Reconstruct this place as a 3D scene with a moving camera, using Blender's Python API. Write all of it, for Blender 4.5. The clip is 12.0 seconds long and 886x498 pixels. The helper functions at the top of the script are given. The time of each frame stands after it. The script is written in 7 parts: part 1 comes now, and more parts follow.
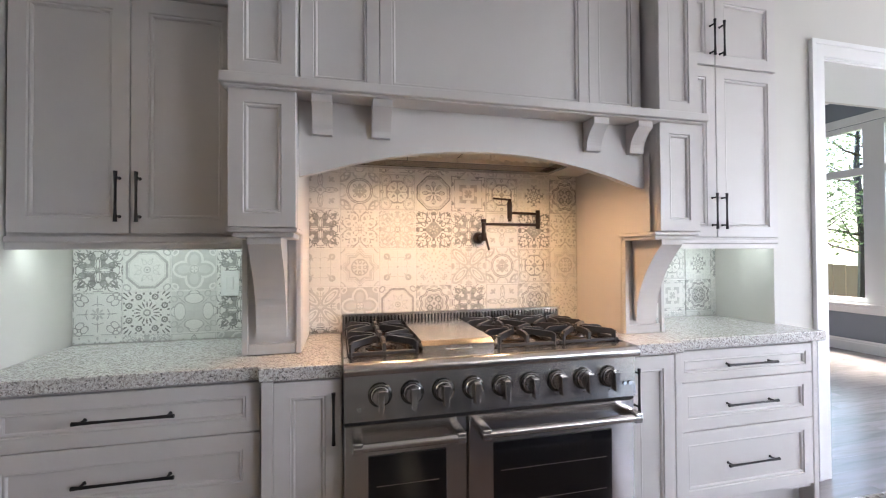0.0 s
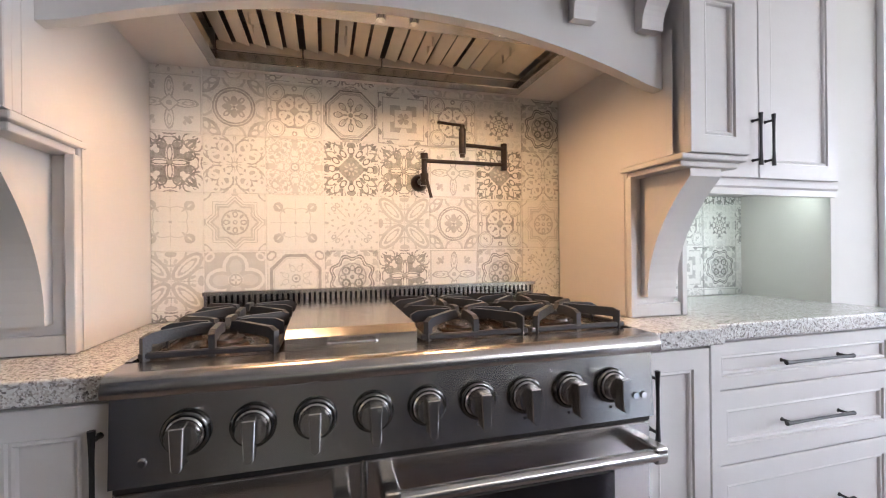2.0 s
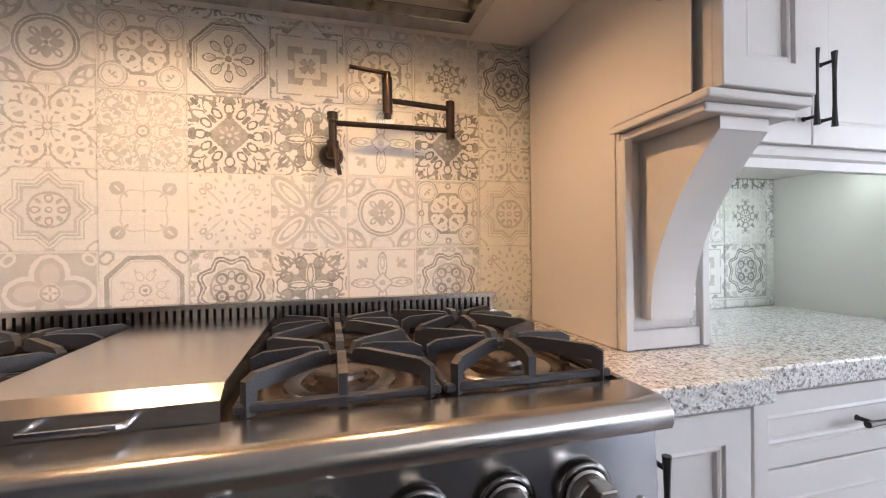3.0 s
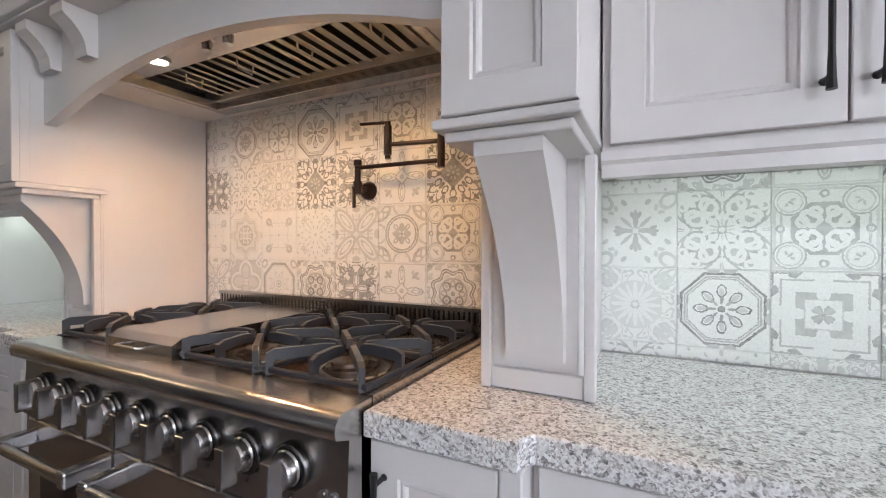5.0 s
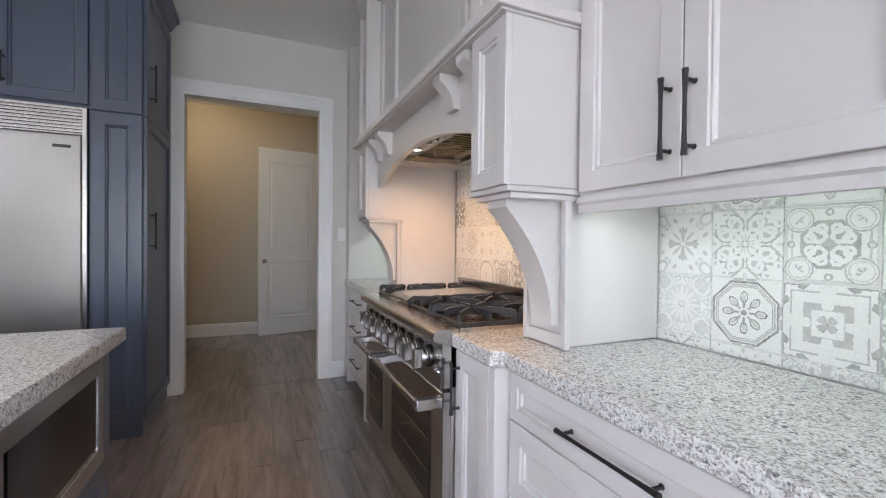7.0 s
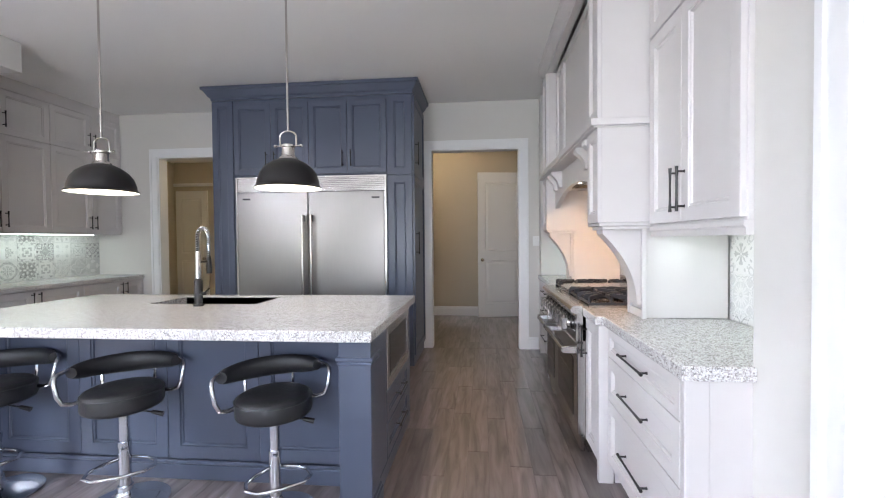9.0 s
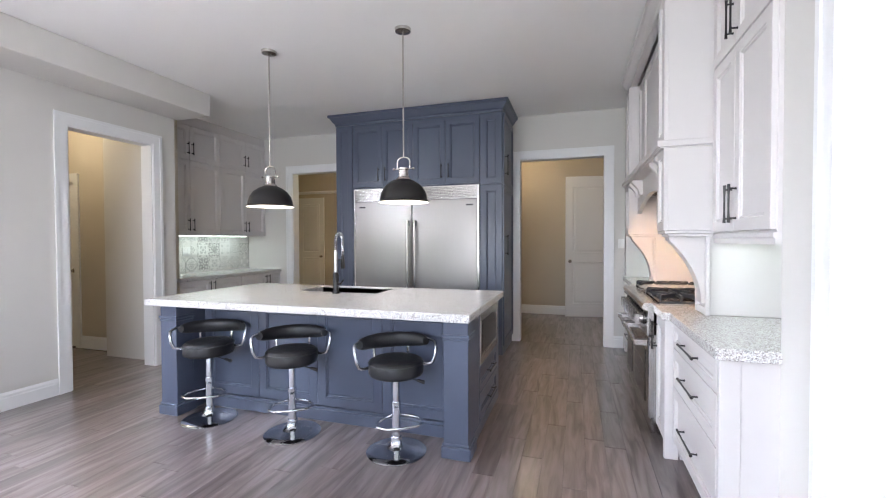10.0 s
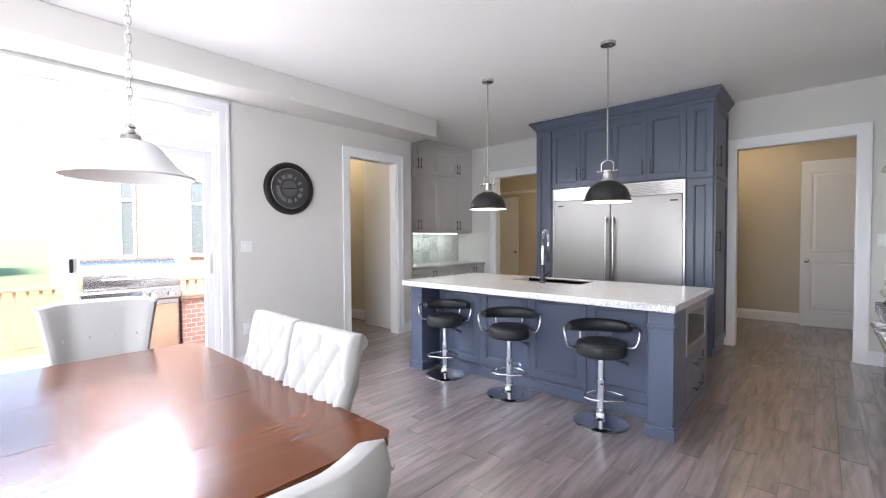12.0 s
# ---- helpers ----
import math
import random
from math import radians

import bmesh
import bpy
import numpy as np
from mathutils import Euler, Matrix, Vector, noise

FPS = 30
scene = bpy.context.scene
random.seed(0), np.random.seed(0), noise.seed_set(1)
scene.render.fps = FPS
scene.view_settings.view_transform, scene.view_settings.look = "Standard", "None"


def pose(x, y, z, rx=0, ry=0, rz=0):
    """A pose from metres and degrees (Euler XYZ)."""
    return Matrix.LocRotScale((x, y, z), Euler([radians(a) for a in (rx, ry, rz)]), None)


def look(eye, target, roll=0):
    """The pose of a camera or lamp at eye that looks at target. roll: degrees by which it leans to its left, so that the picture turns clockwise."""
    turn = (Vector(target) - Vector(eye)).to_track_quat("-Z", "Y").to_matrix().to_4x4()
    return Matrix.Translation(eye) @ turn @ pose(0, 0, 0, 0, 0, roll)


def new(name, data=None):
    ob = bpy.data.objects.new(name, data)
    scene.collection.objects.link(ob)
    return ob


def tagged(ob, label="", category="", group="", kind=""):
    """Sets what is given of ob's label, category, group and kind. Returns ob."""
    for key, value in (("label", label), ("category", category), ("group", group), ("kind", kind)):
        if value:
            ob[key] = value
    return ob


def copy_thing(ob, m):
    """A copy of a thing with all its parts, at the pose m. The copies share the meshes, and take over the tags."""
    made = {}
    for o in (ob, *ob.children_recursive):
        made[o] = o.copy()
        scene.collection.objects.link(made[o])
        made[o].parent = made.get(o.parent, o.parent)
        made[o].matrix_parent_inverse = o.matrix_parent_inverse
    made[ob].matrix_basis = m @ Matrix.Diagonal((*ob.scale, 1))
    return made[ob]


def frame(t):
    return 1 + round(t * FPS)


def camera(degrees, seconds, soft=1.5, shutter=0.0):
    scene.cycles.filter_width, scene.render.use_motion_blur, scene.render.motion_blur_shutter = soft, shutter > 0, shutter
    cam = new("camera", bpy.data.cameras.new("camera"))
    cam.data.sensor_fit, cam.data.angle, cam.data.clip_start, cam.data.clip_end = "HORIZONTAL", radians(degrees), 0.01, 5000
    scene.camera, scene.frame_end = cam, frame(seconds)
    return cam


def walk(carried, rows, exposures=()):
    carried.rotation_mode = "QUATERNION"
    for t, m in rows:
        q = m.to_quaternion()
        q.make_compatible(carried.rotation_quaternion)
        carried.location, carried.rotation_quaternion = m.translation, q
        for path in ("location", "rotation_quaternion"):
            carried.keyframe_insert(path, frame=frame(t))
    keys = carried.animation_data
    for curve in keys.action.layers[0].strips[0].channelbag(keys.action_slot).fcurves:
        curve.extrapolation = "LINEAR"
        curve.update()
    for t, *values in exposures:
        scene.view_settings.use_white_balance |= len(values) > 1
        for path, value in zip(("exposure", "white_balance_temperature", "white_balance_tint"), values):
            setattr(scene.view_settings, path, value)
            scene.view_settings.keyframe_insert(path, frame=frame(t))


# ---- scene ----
cam = camera(92.6, 12.0, soft=1.1)
PATH = [
    (0, (-0.026, 0.015, 1.309), (0.449, 1.958, 1.338), -0.3),
    (0.5, (0.03, 0.084, 1.214), (0.491, 2.03, 1.253), -0.3),
    (1, (0.099, 0.24, 1.176), (0.575, 2.182, 1.204), -0.4),
    (1.5, (0.207, 0.437, 1.158), (0.725, 2.369, 1.169), -0.5),
    (2, (0.379, 0.666, 1.146), (0.917, 2.592, 1.146), -0.6),
    (2.5, (0.56, 0.91, 1.148), (1.102, 2.835, 1.132), -0.5),
    (2.8, (0.652, 1.022, 1.14), (1.203, 2.945, 1.152), -0.7),
    (3, (0.729, 1.057, 1.145), (1.249, 2.989, 1.137), -0.7),
    (3.2, (0.821, 1.079, 1.144), (1.28, 3.025, 1.139), -0.6),
    (4.8, (1.588, 1.037, 1.196), (0.854, 2.897, 1.182), 0.0),
    (4.9, (1.609, 1.005, 1.206), (0.825, 2.844, 1.178), -0.2),
    (5, (1.673, 1.012, 1.206), (0.786, 2.804, 1.189), 0.1),
    (5.5, (1.877, 0.982, 1.224), (0.654, 2.565, 1.212), 0.3),
    (6, (2.102, 0.958, 1.23), (0.613, 2.292, 1.208), 0.5),
    (6.5, (2.352, 0.952, 1.235), (0.666, 2.028, 1.202), 0.4),
    (6.7, (2.458, 0.969, 1.232), (0.705, 1.932, 1.206), 0.6),
    (8.3, (3.401, 0.996, 1.319), (1.405, 1.103, 1.265), -0.8),
    (8.5, (3.525, 0.997, 1.32), (1.526, 1.019, 1.276), -0.5),
    (9, (3.836, 1.025, 1.328), (1.845, 0.839, 1.286), -0.5),
    (9.5, (4.13, 1.074, 1.344), (2.166, 0.699, 1.304), -0.4),
    (10, (4.385, 1.119, 1.357), (2.477, 0.521, 1.317), -0.2),
    (10.5, (4.622, 1.147, 1.374), (2.785, 0.357, 1.328), -0.3),
    (11, (4.784, 1.196, 1.376), (3.031, 0.235, 1.328), -0.4),
    (11.5, (4.884, 1.207, 1.37), (3.238, 0.071, 1.315), -0.3),
    (12, (4.945, 1.22, 1.358), (3.46, -0.119, 1.305), -0.3),
]
walk(cam, [(t, look(eye, target, roll)) for t, eye, target, roll in PATH], [(0, 2.52), (3, 2.36), (5, 2.17), (6.5, 2.20), (8.5, 2.46), (12, 2.62)])

# ---- world and light ----
world = bpy.data.worlds.new("sky")
scene.world = world
world.use_nodes = True
wn = world.node_tree.nodes
sky = wn.new("ShaderNodeTexSky")
sky.sky_type = "NISHITA"
sky.sun_disc = False
sky.sun_elevation = radians(56)
sky.sun_rotation = radians(40)
world.node_tree.links.new(sky.outputs[0], wn["Background"].inputs[0])
wn["Background"].inputs[1].default_value = 0.15


def lamp(name, kind, m, power, color, size=0.1, size_y=None, spot=None, angle=None):
    d = bpy.data.lights.new(name, kind)
    d.energy, d.color = power, color
    if kind == "AREA":
        d.size = size
        if size_y:
            d.shape, d.size_y = "RECTANGLE", size_y
    elif kind == "SUN":
        d.angle = radians(angle)
    else:
        d.shadow_soft_size = size
    if kind == "SPOT":
        d.spot_size, d.spot_blend = radians(spot), 0.75
    ob = new(name, d)
    ob.matrix_world = m
    return ob


COOL, WARM = (0.815, 0.848, 1.0), (1.0, 0.58, 0.285)
lamp("sun", "SUN", look((9, 2, 14), (3, -5, 0)), 5.0, (1.0, 0.95, 0.88), angle=12)
# area lamp in an unseen east window, assumed from daylight on the island
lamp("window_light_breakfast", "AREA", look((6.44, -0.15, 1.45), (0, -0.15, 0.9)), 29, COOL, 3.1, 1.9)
# added area lamp just outside the sliding door's head, boosting the sky light
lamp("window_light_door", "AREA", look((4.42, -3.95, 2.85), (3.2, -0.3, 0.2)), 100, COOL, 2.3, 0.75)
# added fill lamp at the great room's solid north wall, no window there
lamp("window_light_great_room", "AREA", look((4.6, 7.9, 1.7), (4.2, 0, 1.3)), 4, COOL, 3.2, 2.4)
# hood lamps, cabinet strips, hall lamps
for hx in (0.27, 0.90):
    lamp("hood_bulb", "SPOT", look((hx, 1.82, 1.783), (hx + 0.01, 1.95, 0.9)), 5.9, WARM, 0.03, spot=156)
STRIP = (0.85, 1.0, 0.97)
lamp("strip_left", "AREA", look((-0.83, 1.955, 1.366), (-0.83, 2.29, 0.95)), 0.22, STRIP, 0.7, 0.05)
lamp("strip_right", "AREA", look((1.98, 1.955, 1.366), (1.98, 2.29, 0.95)), 0.22, STRIP, 0.7, 0.05)
lamp("strip_nook", "AREA", look((-0.3, -3.86, 1.42), (-0.3, -3.9, 0)), 0.5, STRIP, 1.5, 0.05)
lamp("hall_lamp_west", "POINT", pose(-2.7, 0.2, 2.75), 2.7, (1.0, 0.78, 0.50), 0.12)
lamp("hall_lamp_nook", "POINT", pose(-3.0, -2.6, 2.75), 5.5, (1.0, 0.78, 0.46), 0.12)
lamp("hall_lamp_south", "POINT", pose(1.3, -4.7, 2.75), 2.8, (1.0, 0.84, 0.60), 0.12)
for py in (-0.165, -1.42):
    lamp("pendant_bulb", "SPOT", look((1.31, py, 1.75), (1.31, py, 0)), 1.1, (1.0, 0.86, 0.68), 0.05, spot=150)


# ---- materials ----
def nodes_of(m):
    return m.node_tree.nodes, m.node_tree.links


def mat(name, c1, c2=None, rough=0.5, metal=0.0, scale=6.0, fine=120.0, bump=0.02, stretch=(1, 1, 1), rough_var=0.08, coat=0.0, blotch=0.5):
    """Two-scale varied surface: large soft change between two tones, fine grain in bump and gloss."""
    m = bpy.data.materials.new(name)
    m.use_nodes = True
    n, l = nodes_of(m)
    b = n["Principled BSDF"]
    c2 = c2 or tuple(v * 0.93 for v in c1)
    tc, mp = n.new("ShaderNodeTexCoord"), n.new("ShaderNodeMapping")
    mp.inputs["Scale"].default_value = stretch
    l.new(tc.outputs["Object"], mp.inputs[0])
    big, small = n.new("ShaderNodeTexNoise"), n.new("ShaderNodeTexNoise")
    big.inputs["Scale"].default_value, small.inputs["Scale"].default_value = scale, fine
    big.inputs["Detail"].default_value = 5
    l.new(mp.outputs[0], big.inputs[0])
    l.new(mp.outputs[0], small.inputs[0])
    mix = n.new("ShaderNodeMix")
    mix.data_type = "RGBA"
    mix.inputs[6].default_value, mix.inputs[7].default_value = (*c1, 1), (*c2, 1)
    l.new(big.outputs[0], mix.inputs[0])
    l.new(mix.outputs[2], b.inputs["Base Color"])
    b.inputs["Metallic"].default_value = metal
    b.inputs["Coat Weight"].default_value = coat
    mr = n.new("ShaderNodeMapRange")
    mr.inputs[3].default_value, mr.inputs[4].default_value = max(0.02, rough - rough_var), rough + rough_var
    l.new(small.outputs[0], mr.inputs[0])
    l.new(mr.outputs[0], b.inputs["Roughness"])
    if bump:
        bp = n.new("ShaderNodeBump")
        bp.inputs["Strength"].default_value, bp.inputs["Distance"].default_value = bump * 10, 0.002
        l.new(small.outputs[0], bp.inputs["Height"])
        l.new(bp.outputs[0], b.inputs["Normal"])
    return m


def ramp(n, l, src, stops):
    r = n.new("ShaderNodeValToRGB")
    e = r.color_ramp.elements
    while len(e) < len(stops):
        e.new(0.5)
    for k, (p, c) in zip(e, stops):
        k.position, k.color = p, (*c, 1)
    l.new(src, r.inputs[0])
    return r


def maths(n, l, op, a, b=None):
    k = n.new("ShaderNodeMath")
    k.operation = op
    for i, v in enumerate((a, b)):
        if v is None:
            continue
        if isinstance(v, (int, float)):
            k.inputs[i].default_value = v
        else:
            l.new(v, k.inputs[i])
    return k.outputs[0]


def granite_mat():
    m = bpy.data.materials.new("granite")
    m.use_nodes = True
    n, l = nodes_of(m)
    b = n["Principled BSDF"]
    tc = n.new("ShaderNodeTexCoord")
    v1, v2, nz = n.new("ShaderNodeTexVoronoi"), n.new("ShaderNodeTexVoronoi"), n.new("ShaderNodeTexNoise")
    v1.inputs["Scale"].default_value, v2.inputs["Scale"].default_value, nz.inputs["Scale"].default_value = 165, 300, 80
    nz.inputs["Detail"].default_value = 6
    nz.inputs["Roughness"].default_value = 0.8
    for k in (v1, v2, nz):
        l.new(tc.outputs["Object"], k.inputs["Vector"])
    s1, s2 = n.new("ShaderNodeSeparateColor"), n.new("ShaderNodeSeparateColor")
    l.new(v1.outputs["Color"], s1.inputs[0])
    l.new(v2.outputs["Color"], s2.inputs[0])
    r1 = ramp(n, l, s1.outputs[0], [(0.0, (0.09, 0.085, 0.09)), (0.16, (0.22, 0.20, 0.20)), (0.34, (0.44, 0.40, 0.38)), (0.6, (0.62, 0.61, 0.60)), (1.0, (0.78, 0.78, 0.77))])
    r2 = ramp(n, l, s2.outputs[1], [(0.0, (0.16, 0.15, 0.16)), (0.2, (0.40, 0.36, 0.33)), (0.5, (0.70, 0.69, 0.68)), (1.0, (0.80, 0.80, 0.80))])
    mix = n.new("ShaderNodeMix")
    mix.data_type = "RGBA"
    r3 = ramp(n, l, nz.outputs[0], [(0.42, (0, 0, 0)), (0.58, (1, 1, 1))])
    l.new(r3.outputs[0], mix.inputs[0])
    l.new(r1.outputs[0], mix.inputs[6])
    l.new(r2.outputs[0], mix.inputs[7])
    l.new(mix.outputs[2], b.inputs["Base Color"])
    b.inputs["Roughness"].default_value = 0.16
    return m


def tile_mat(name, strength, rows, lace=None, light=(0.75, 0.74, 0.715), ink=(0.19, 0.185, 0.18)):
    """Glazed tile whose ornament is drawn layer over layer, mirrored about both middle lines.
    Rows are (kind, ink, numbers): small letters fill, capitals draw an outline whose half width comes last.
    e, E: ellipse cx, cy, rx, ry, turn, mirrored eight times; q, Q: the same, mirrored four times;
    o, s, h, d, r, w: octagon, star, square, diamond, circle and wavy circle of a radius."""
    m = bpy.data.materials.new(name)
    m.use_nodes = True
    n, l = nodes_of(m)
    b = n["Principled BSDF"]
    tc, info = n.new("ShaderNodeTexCoord"), n.new("ShaderNodeObjectInfo")
    sep = n.new("ShaderNodeSeparateXYZ")
    l.new(tc.outputs["Object"], sep.inputs[0])
    u = maths(n, l, "MULTIPLY", maths(n, l, "ABSOLUTE", sep.outputs[0]), 10.0)
    v = maths(n, l, "MULTIPLY", maths(n, l, "ABSOLUTE", sep.outputs[2]), 10.0)
    wob = n.new("ShaderNodeTexNoise")
    wob.inputs["Scale"].default_value, wob.inputs["Detail"].default_value = 170, 3
    l.new(tc.outputs["Object"], wob.inputs["Vector"])
    wc = n.new("ShaderNodeSeparateColor")
    l.new(wob.outputs["Color"], wc.inputs[0])
    u = maths(n, l, "ADD", u, maths(n, l, "MULTIPLY", maths(n, l, "SUBTRACT", wc.outputs[0], 0.5), 0.075))
    v = maths(n, l, "ADD", v, maths(n, l, "MULTIPLY", maths(n, l, "SUBTRACT", wc.outputs[1], 0.5), 0.075))
    hi, lo = maths(n, l, "MAXIMUM", u, v), maths(n, l, "MINIMUM", u, v)

    def vec(x, y):
        c = n.new("ShaderNodeCombineXYZ")
        l.new(x, c.inputs[0])
        l.new(y, c.inputs[1])
        return c.outputs[0]

    four, eight = vec(u, v), vec(hi, lo)
    dsum = maths(n, l, "MULTIPLY", maths(n, l, "ADD", u, v), 0.7071)
    r = maths(n, l, "SQRT", maths(n, l, "ADD", maths(n, l, "MULTIPLY", u, u), maths(n, l, "MULTIPLY", v, v)))
    swing = maths(n, l, "COSINE", maths(n, l, "MULTIPLY", maths(n, l, "ARCTAN2", lo, hi), 8.0))
    fields = {"h": hi, "d": dsum, "r": r, "o": maths(n, l, "MAXIMUM", hi, dsum), "s": maths(n, l, "MINIMUM", hi, dsum),
              "w": maths(n, l, "ADD", r, maths(n, l, "MULTIPLY", swing, 0.07))}

    def oval(space, cx, cy, rx, ry, turn):
        mp, ln = n.new("ShaderNodeMapping"), n.new("ShaderNodeVectorMath")
        mp.vector_type = "TEXTURE"
        mp.inputs["Location"].default_value = (cx, cy, 0)
        mp.inputs["Rotation"].default_value = (0, 0, radians(turn))
        mp.inputs["Scale"].default_value = (rx, ry, 1)
        l.new(space, mp.inputs[0])
        ln.operation = "LENGTH"
        l.new(mp.outputs[0], ln.inputs[0])
        return ln.outputs["Value"]

    def over(below, level, mask):
        k = n.new("ShaderNodeMix")
        l.new(mask, k.inputs[0])
        if isinstance(below, (int, float)):
            k.inputs[2].default_value = below
        else:
            l.new(below, k.inputs[2])
        k.inputs[3].default_value = level
        return k.outputs[0]

    total = 0.0
    if lace:
        # scrolled leafwork: level lines of a smooth field that mirrors eight times
        level, size, seed = lace
        nz = n.new("ShaderNodeTexNoise")
        nz.noise_dimensions = "4D"
        nz.inputs["W"].default_value, nz.inputs["Scale"].default_value = seed, size
        nz.inputs["Detail"].default_value, nz.inputs["Distortion"].default_value = 0.4, 0.9
        l.new(eight, nz.inputs["Vector"])
        wave = maths(n, l, "SINE", maths(n, l, "MULTIPLY", nz.outputs[0], 26.0))
        total = over(total, level, maths(n, l, "GREATER_THAN", wave, 0.25))
    for kind, level, *k in rows:
        if kind in "eEqQ":
            f = oval(eight if kind in "eE" else four, *k[:5])
            at, half = 1.0, (k[5] if kind in "EQ" else 0)
        else:
            f, at, half = fields[kind.lower()], k[0], (k[1] if kind.isupper() else 0)
        if half:
            mask = maths(n, l, "LESS_THAN", maths(n, l, "ABSOLUTE", maths(n, l, "SUBTRACT", f, at)), half)
        else:
            mask = maths(n, l, "LESS_THAN", f, at)
        total = over(total, level, mask)
    fine = n.new("ShaderNodeTexNoise")
    fine.inputs["Scale"].default_value, fine.inputs["Detail"].default_value, fine.inputs["Distortion"].default_value = 7.5, 0.5, 1.2
    l.new(eight, fine.inputs["Vector"])
    curl = maths(n, l, "GREATER_THAN", maths(n, l, "SINE", maths(n, l, "MULTIPLY", fine.outputs[0], 30.0)), 0.35)
    # faint leaves on the bare ground, paler veins within the ink
    total = maths(n, l, "ADD", maths(n, l, "MULTIPLY", total, maths(n, l, "SUBTRACT", 1.0, maths(n, l, "MULTIPLY", curl, 0.30))), maths(n, l, "MULTIPLY", curl, 0.11))
    worn = n.new("ShaderNodeTexNoise")
    worn.inputs["Scale"].default_value, worn.inputs["Detail"].default_value = 26, 7
    l.new(tc.outputs["Object"], worn.inputs["Vector"])
    fade = maths(n, l, "ADD", 0.45, maths(n, l, "MULTIPLY", worn.outputs[0], 1.0))
    tone = maths(n, l, "ADD", strength * 0.88, maths(n, l, "MULTIPLY", info.outputs["Random"], strength * 0.24))
    amount = maths(n, l, "MULTIPLY", maths(n, l, "MULTIPLY", total, tone), fade)
    mix = n.new("ShaderNodeMix")
    mix.data_type = "RGBA"
    mix.clamp_factor = True
    mix.inputs[6].default_value, mix.inputs[7].default_value = (*light, 1), (*ink, 1)
    l.new(amount, mix.inputs[0])
    l.new(mix.outputs[2], b.inputs["Base Color"])
    b.inputs["Roughness"].default_value = 0.38
    return m


def wood_mat(name, a, b_, c, rough=0.3, per_object=True, grain=(1.2, 16, 16), bump=0.25, coat=0.0):
    m = bpy.data.materials.new(name)
    m.use_nodes = True
    n, l = nodes_of(m)
    b = n["Principled BSDF"]
    tc, mp, info = n.new("ShaderNodeTexCoord"), n.new("ShaderNodeMapping"), n.new("ShaderNodeObjectInfo")
    geo = n.new("ShaderNodeNewGeometry")
    mp.inputs["Scale"].default_value = grain
    l.new(tc.outputs["Object"], mp.inputs[0])
    rnd = info.outputs["Random"] if per_object else geo.outputs["Random Per Island"]
    shift = n.new("ShaderNodeCombineXYZ")
    l.new(maths(n, l, "MULTIPLY", rnd, 57.0), shift.inputs[0])
    l.new(maths(n, l, "MULTIPLY", rnd, 91.0), shift.inputs[2])
    l.new(shift.outputs[0], mp.inputs["Location"])
    nz = n.new("ShaderNodeTexNoise")
    nz.inputs["Scale"].default_value, nz.inputs["Detail"].default_value, nz.inputs["Distortion"].default_value = 2.2, 8, 0.8
    l.new(mp.outputs[0], nz.inputs["Vector"])
    fine = n.new("ShaderNodeTexNoise")
    fine.inputs["Scale"].default_value, fine.inputs["Detail"].default_value = 14, 4
    l.new(mp.outputs[0], fine.inputs["Vector"])
    r = ramp(n, l, nz.outputs[0], [(0.30, a), (0.52, b_), (0.72, c)])
    hsv = n.new("ShaderNodeHueSaturation")
    l.new(r.outputs[0], hsv.inputs["Color"])
    l.new(maths(n, l, "ADD", 0.80, maths(n, l, "MULTIPLY", rnd, 0.40)), hsv.inputs["Value"])
    l.new(hsv.outputs[0], b.inputs["Base Color"])
    b.inputs["Coat Weight"].default_value, b.inputs["Coat Roughness"].default_value = coat, 0.17
    rg = maths(n, l, "ADD", rough - 0.06, maths(n, l, "MULTIPLY", fine.outputs[0], 0.16))
    l.new(rg, b.inputs["Roughness"])
    bp = n.new("ShaderNodeBump")
    bp.inputs["Strength"].default_value, bp.inputs["Distance"].default_value = bump, 0.003
    l.new(nz.outputs[0], bp.inputs["Height"])
    l.new(bp.outputs[0], b.inputs["Normal"])
    return m


def glow(name, color, strength):
    m = bpy.data.materials.new(name)
    m.use_nodes = True
    b = m.node_tree.nodes["Principled BSDF"]
    b.inputs["Base Color"].default_value = (*color, 1)
    b.inputs["Emission Color"].default_value = (*color, 1)
    b.inputs["Emission Strength"].default_value = strength
    return m


def glass_mat():
    m = bpy.data.materials.new("window_glass")
    m.use_nodes = True
    b = m.node_tree.nodes["Principled BSDF"]
    b.inputs["Transmission Weight"].default_value = 1
    b.inputs["Roughness"].default_value = 0.0
    b.inputs["IOR"].default_value = 1.1
    return m


WALL = mat("wall_paint", (0.635, 0.615, 0.585), (0.615, 0.595, 0.565), 0.75, scale=1.2, fine=260, bump=0.01)
HALL = mat("hall_paint", (0.55, 0.49, 0.40), (0.52, 0.465, 0.38), 0.75, scale=1.2, fine=260, bump=0.01)
SLATE = mat("slate_wall_paint", (0.24, 0.27, 0.31), (0.22, 0.25, 0.29), 0.7, scale=1.2, fine=260, bump=0.01)
CEIL = mat("ceiling_paint", (0.87, 0.86, 0.85), (0.85, 0.84, 0.83), 0.85, scale=0.8, fine=300, bump=0.02)
TRIM = mat("trim_paint", (0.80, 0.80, 0.80), (0.77, 0.77, 0.775), 0.38, scale=3, fine=90, bump=0.006)
CAB = mat("cabinet_paint", (0.62, 0.592, 0.58), (0.60, 0.572, 0.562), 0.42, scale=3, fine=110, bump=0.008)
NAVY = mat("navy_paint", (0.078, 0.093, 0.138), (0.070, 0.084, 0.125), 0.33, scale=3, fine=110, bump=0.008)
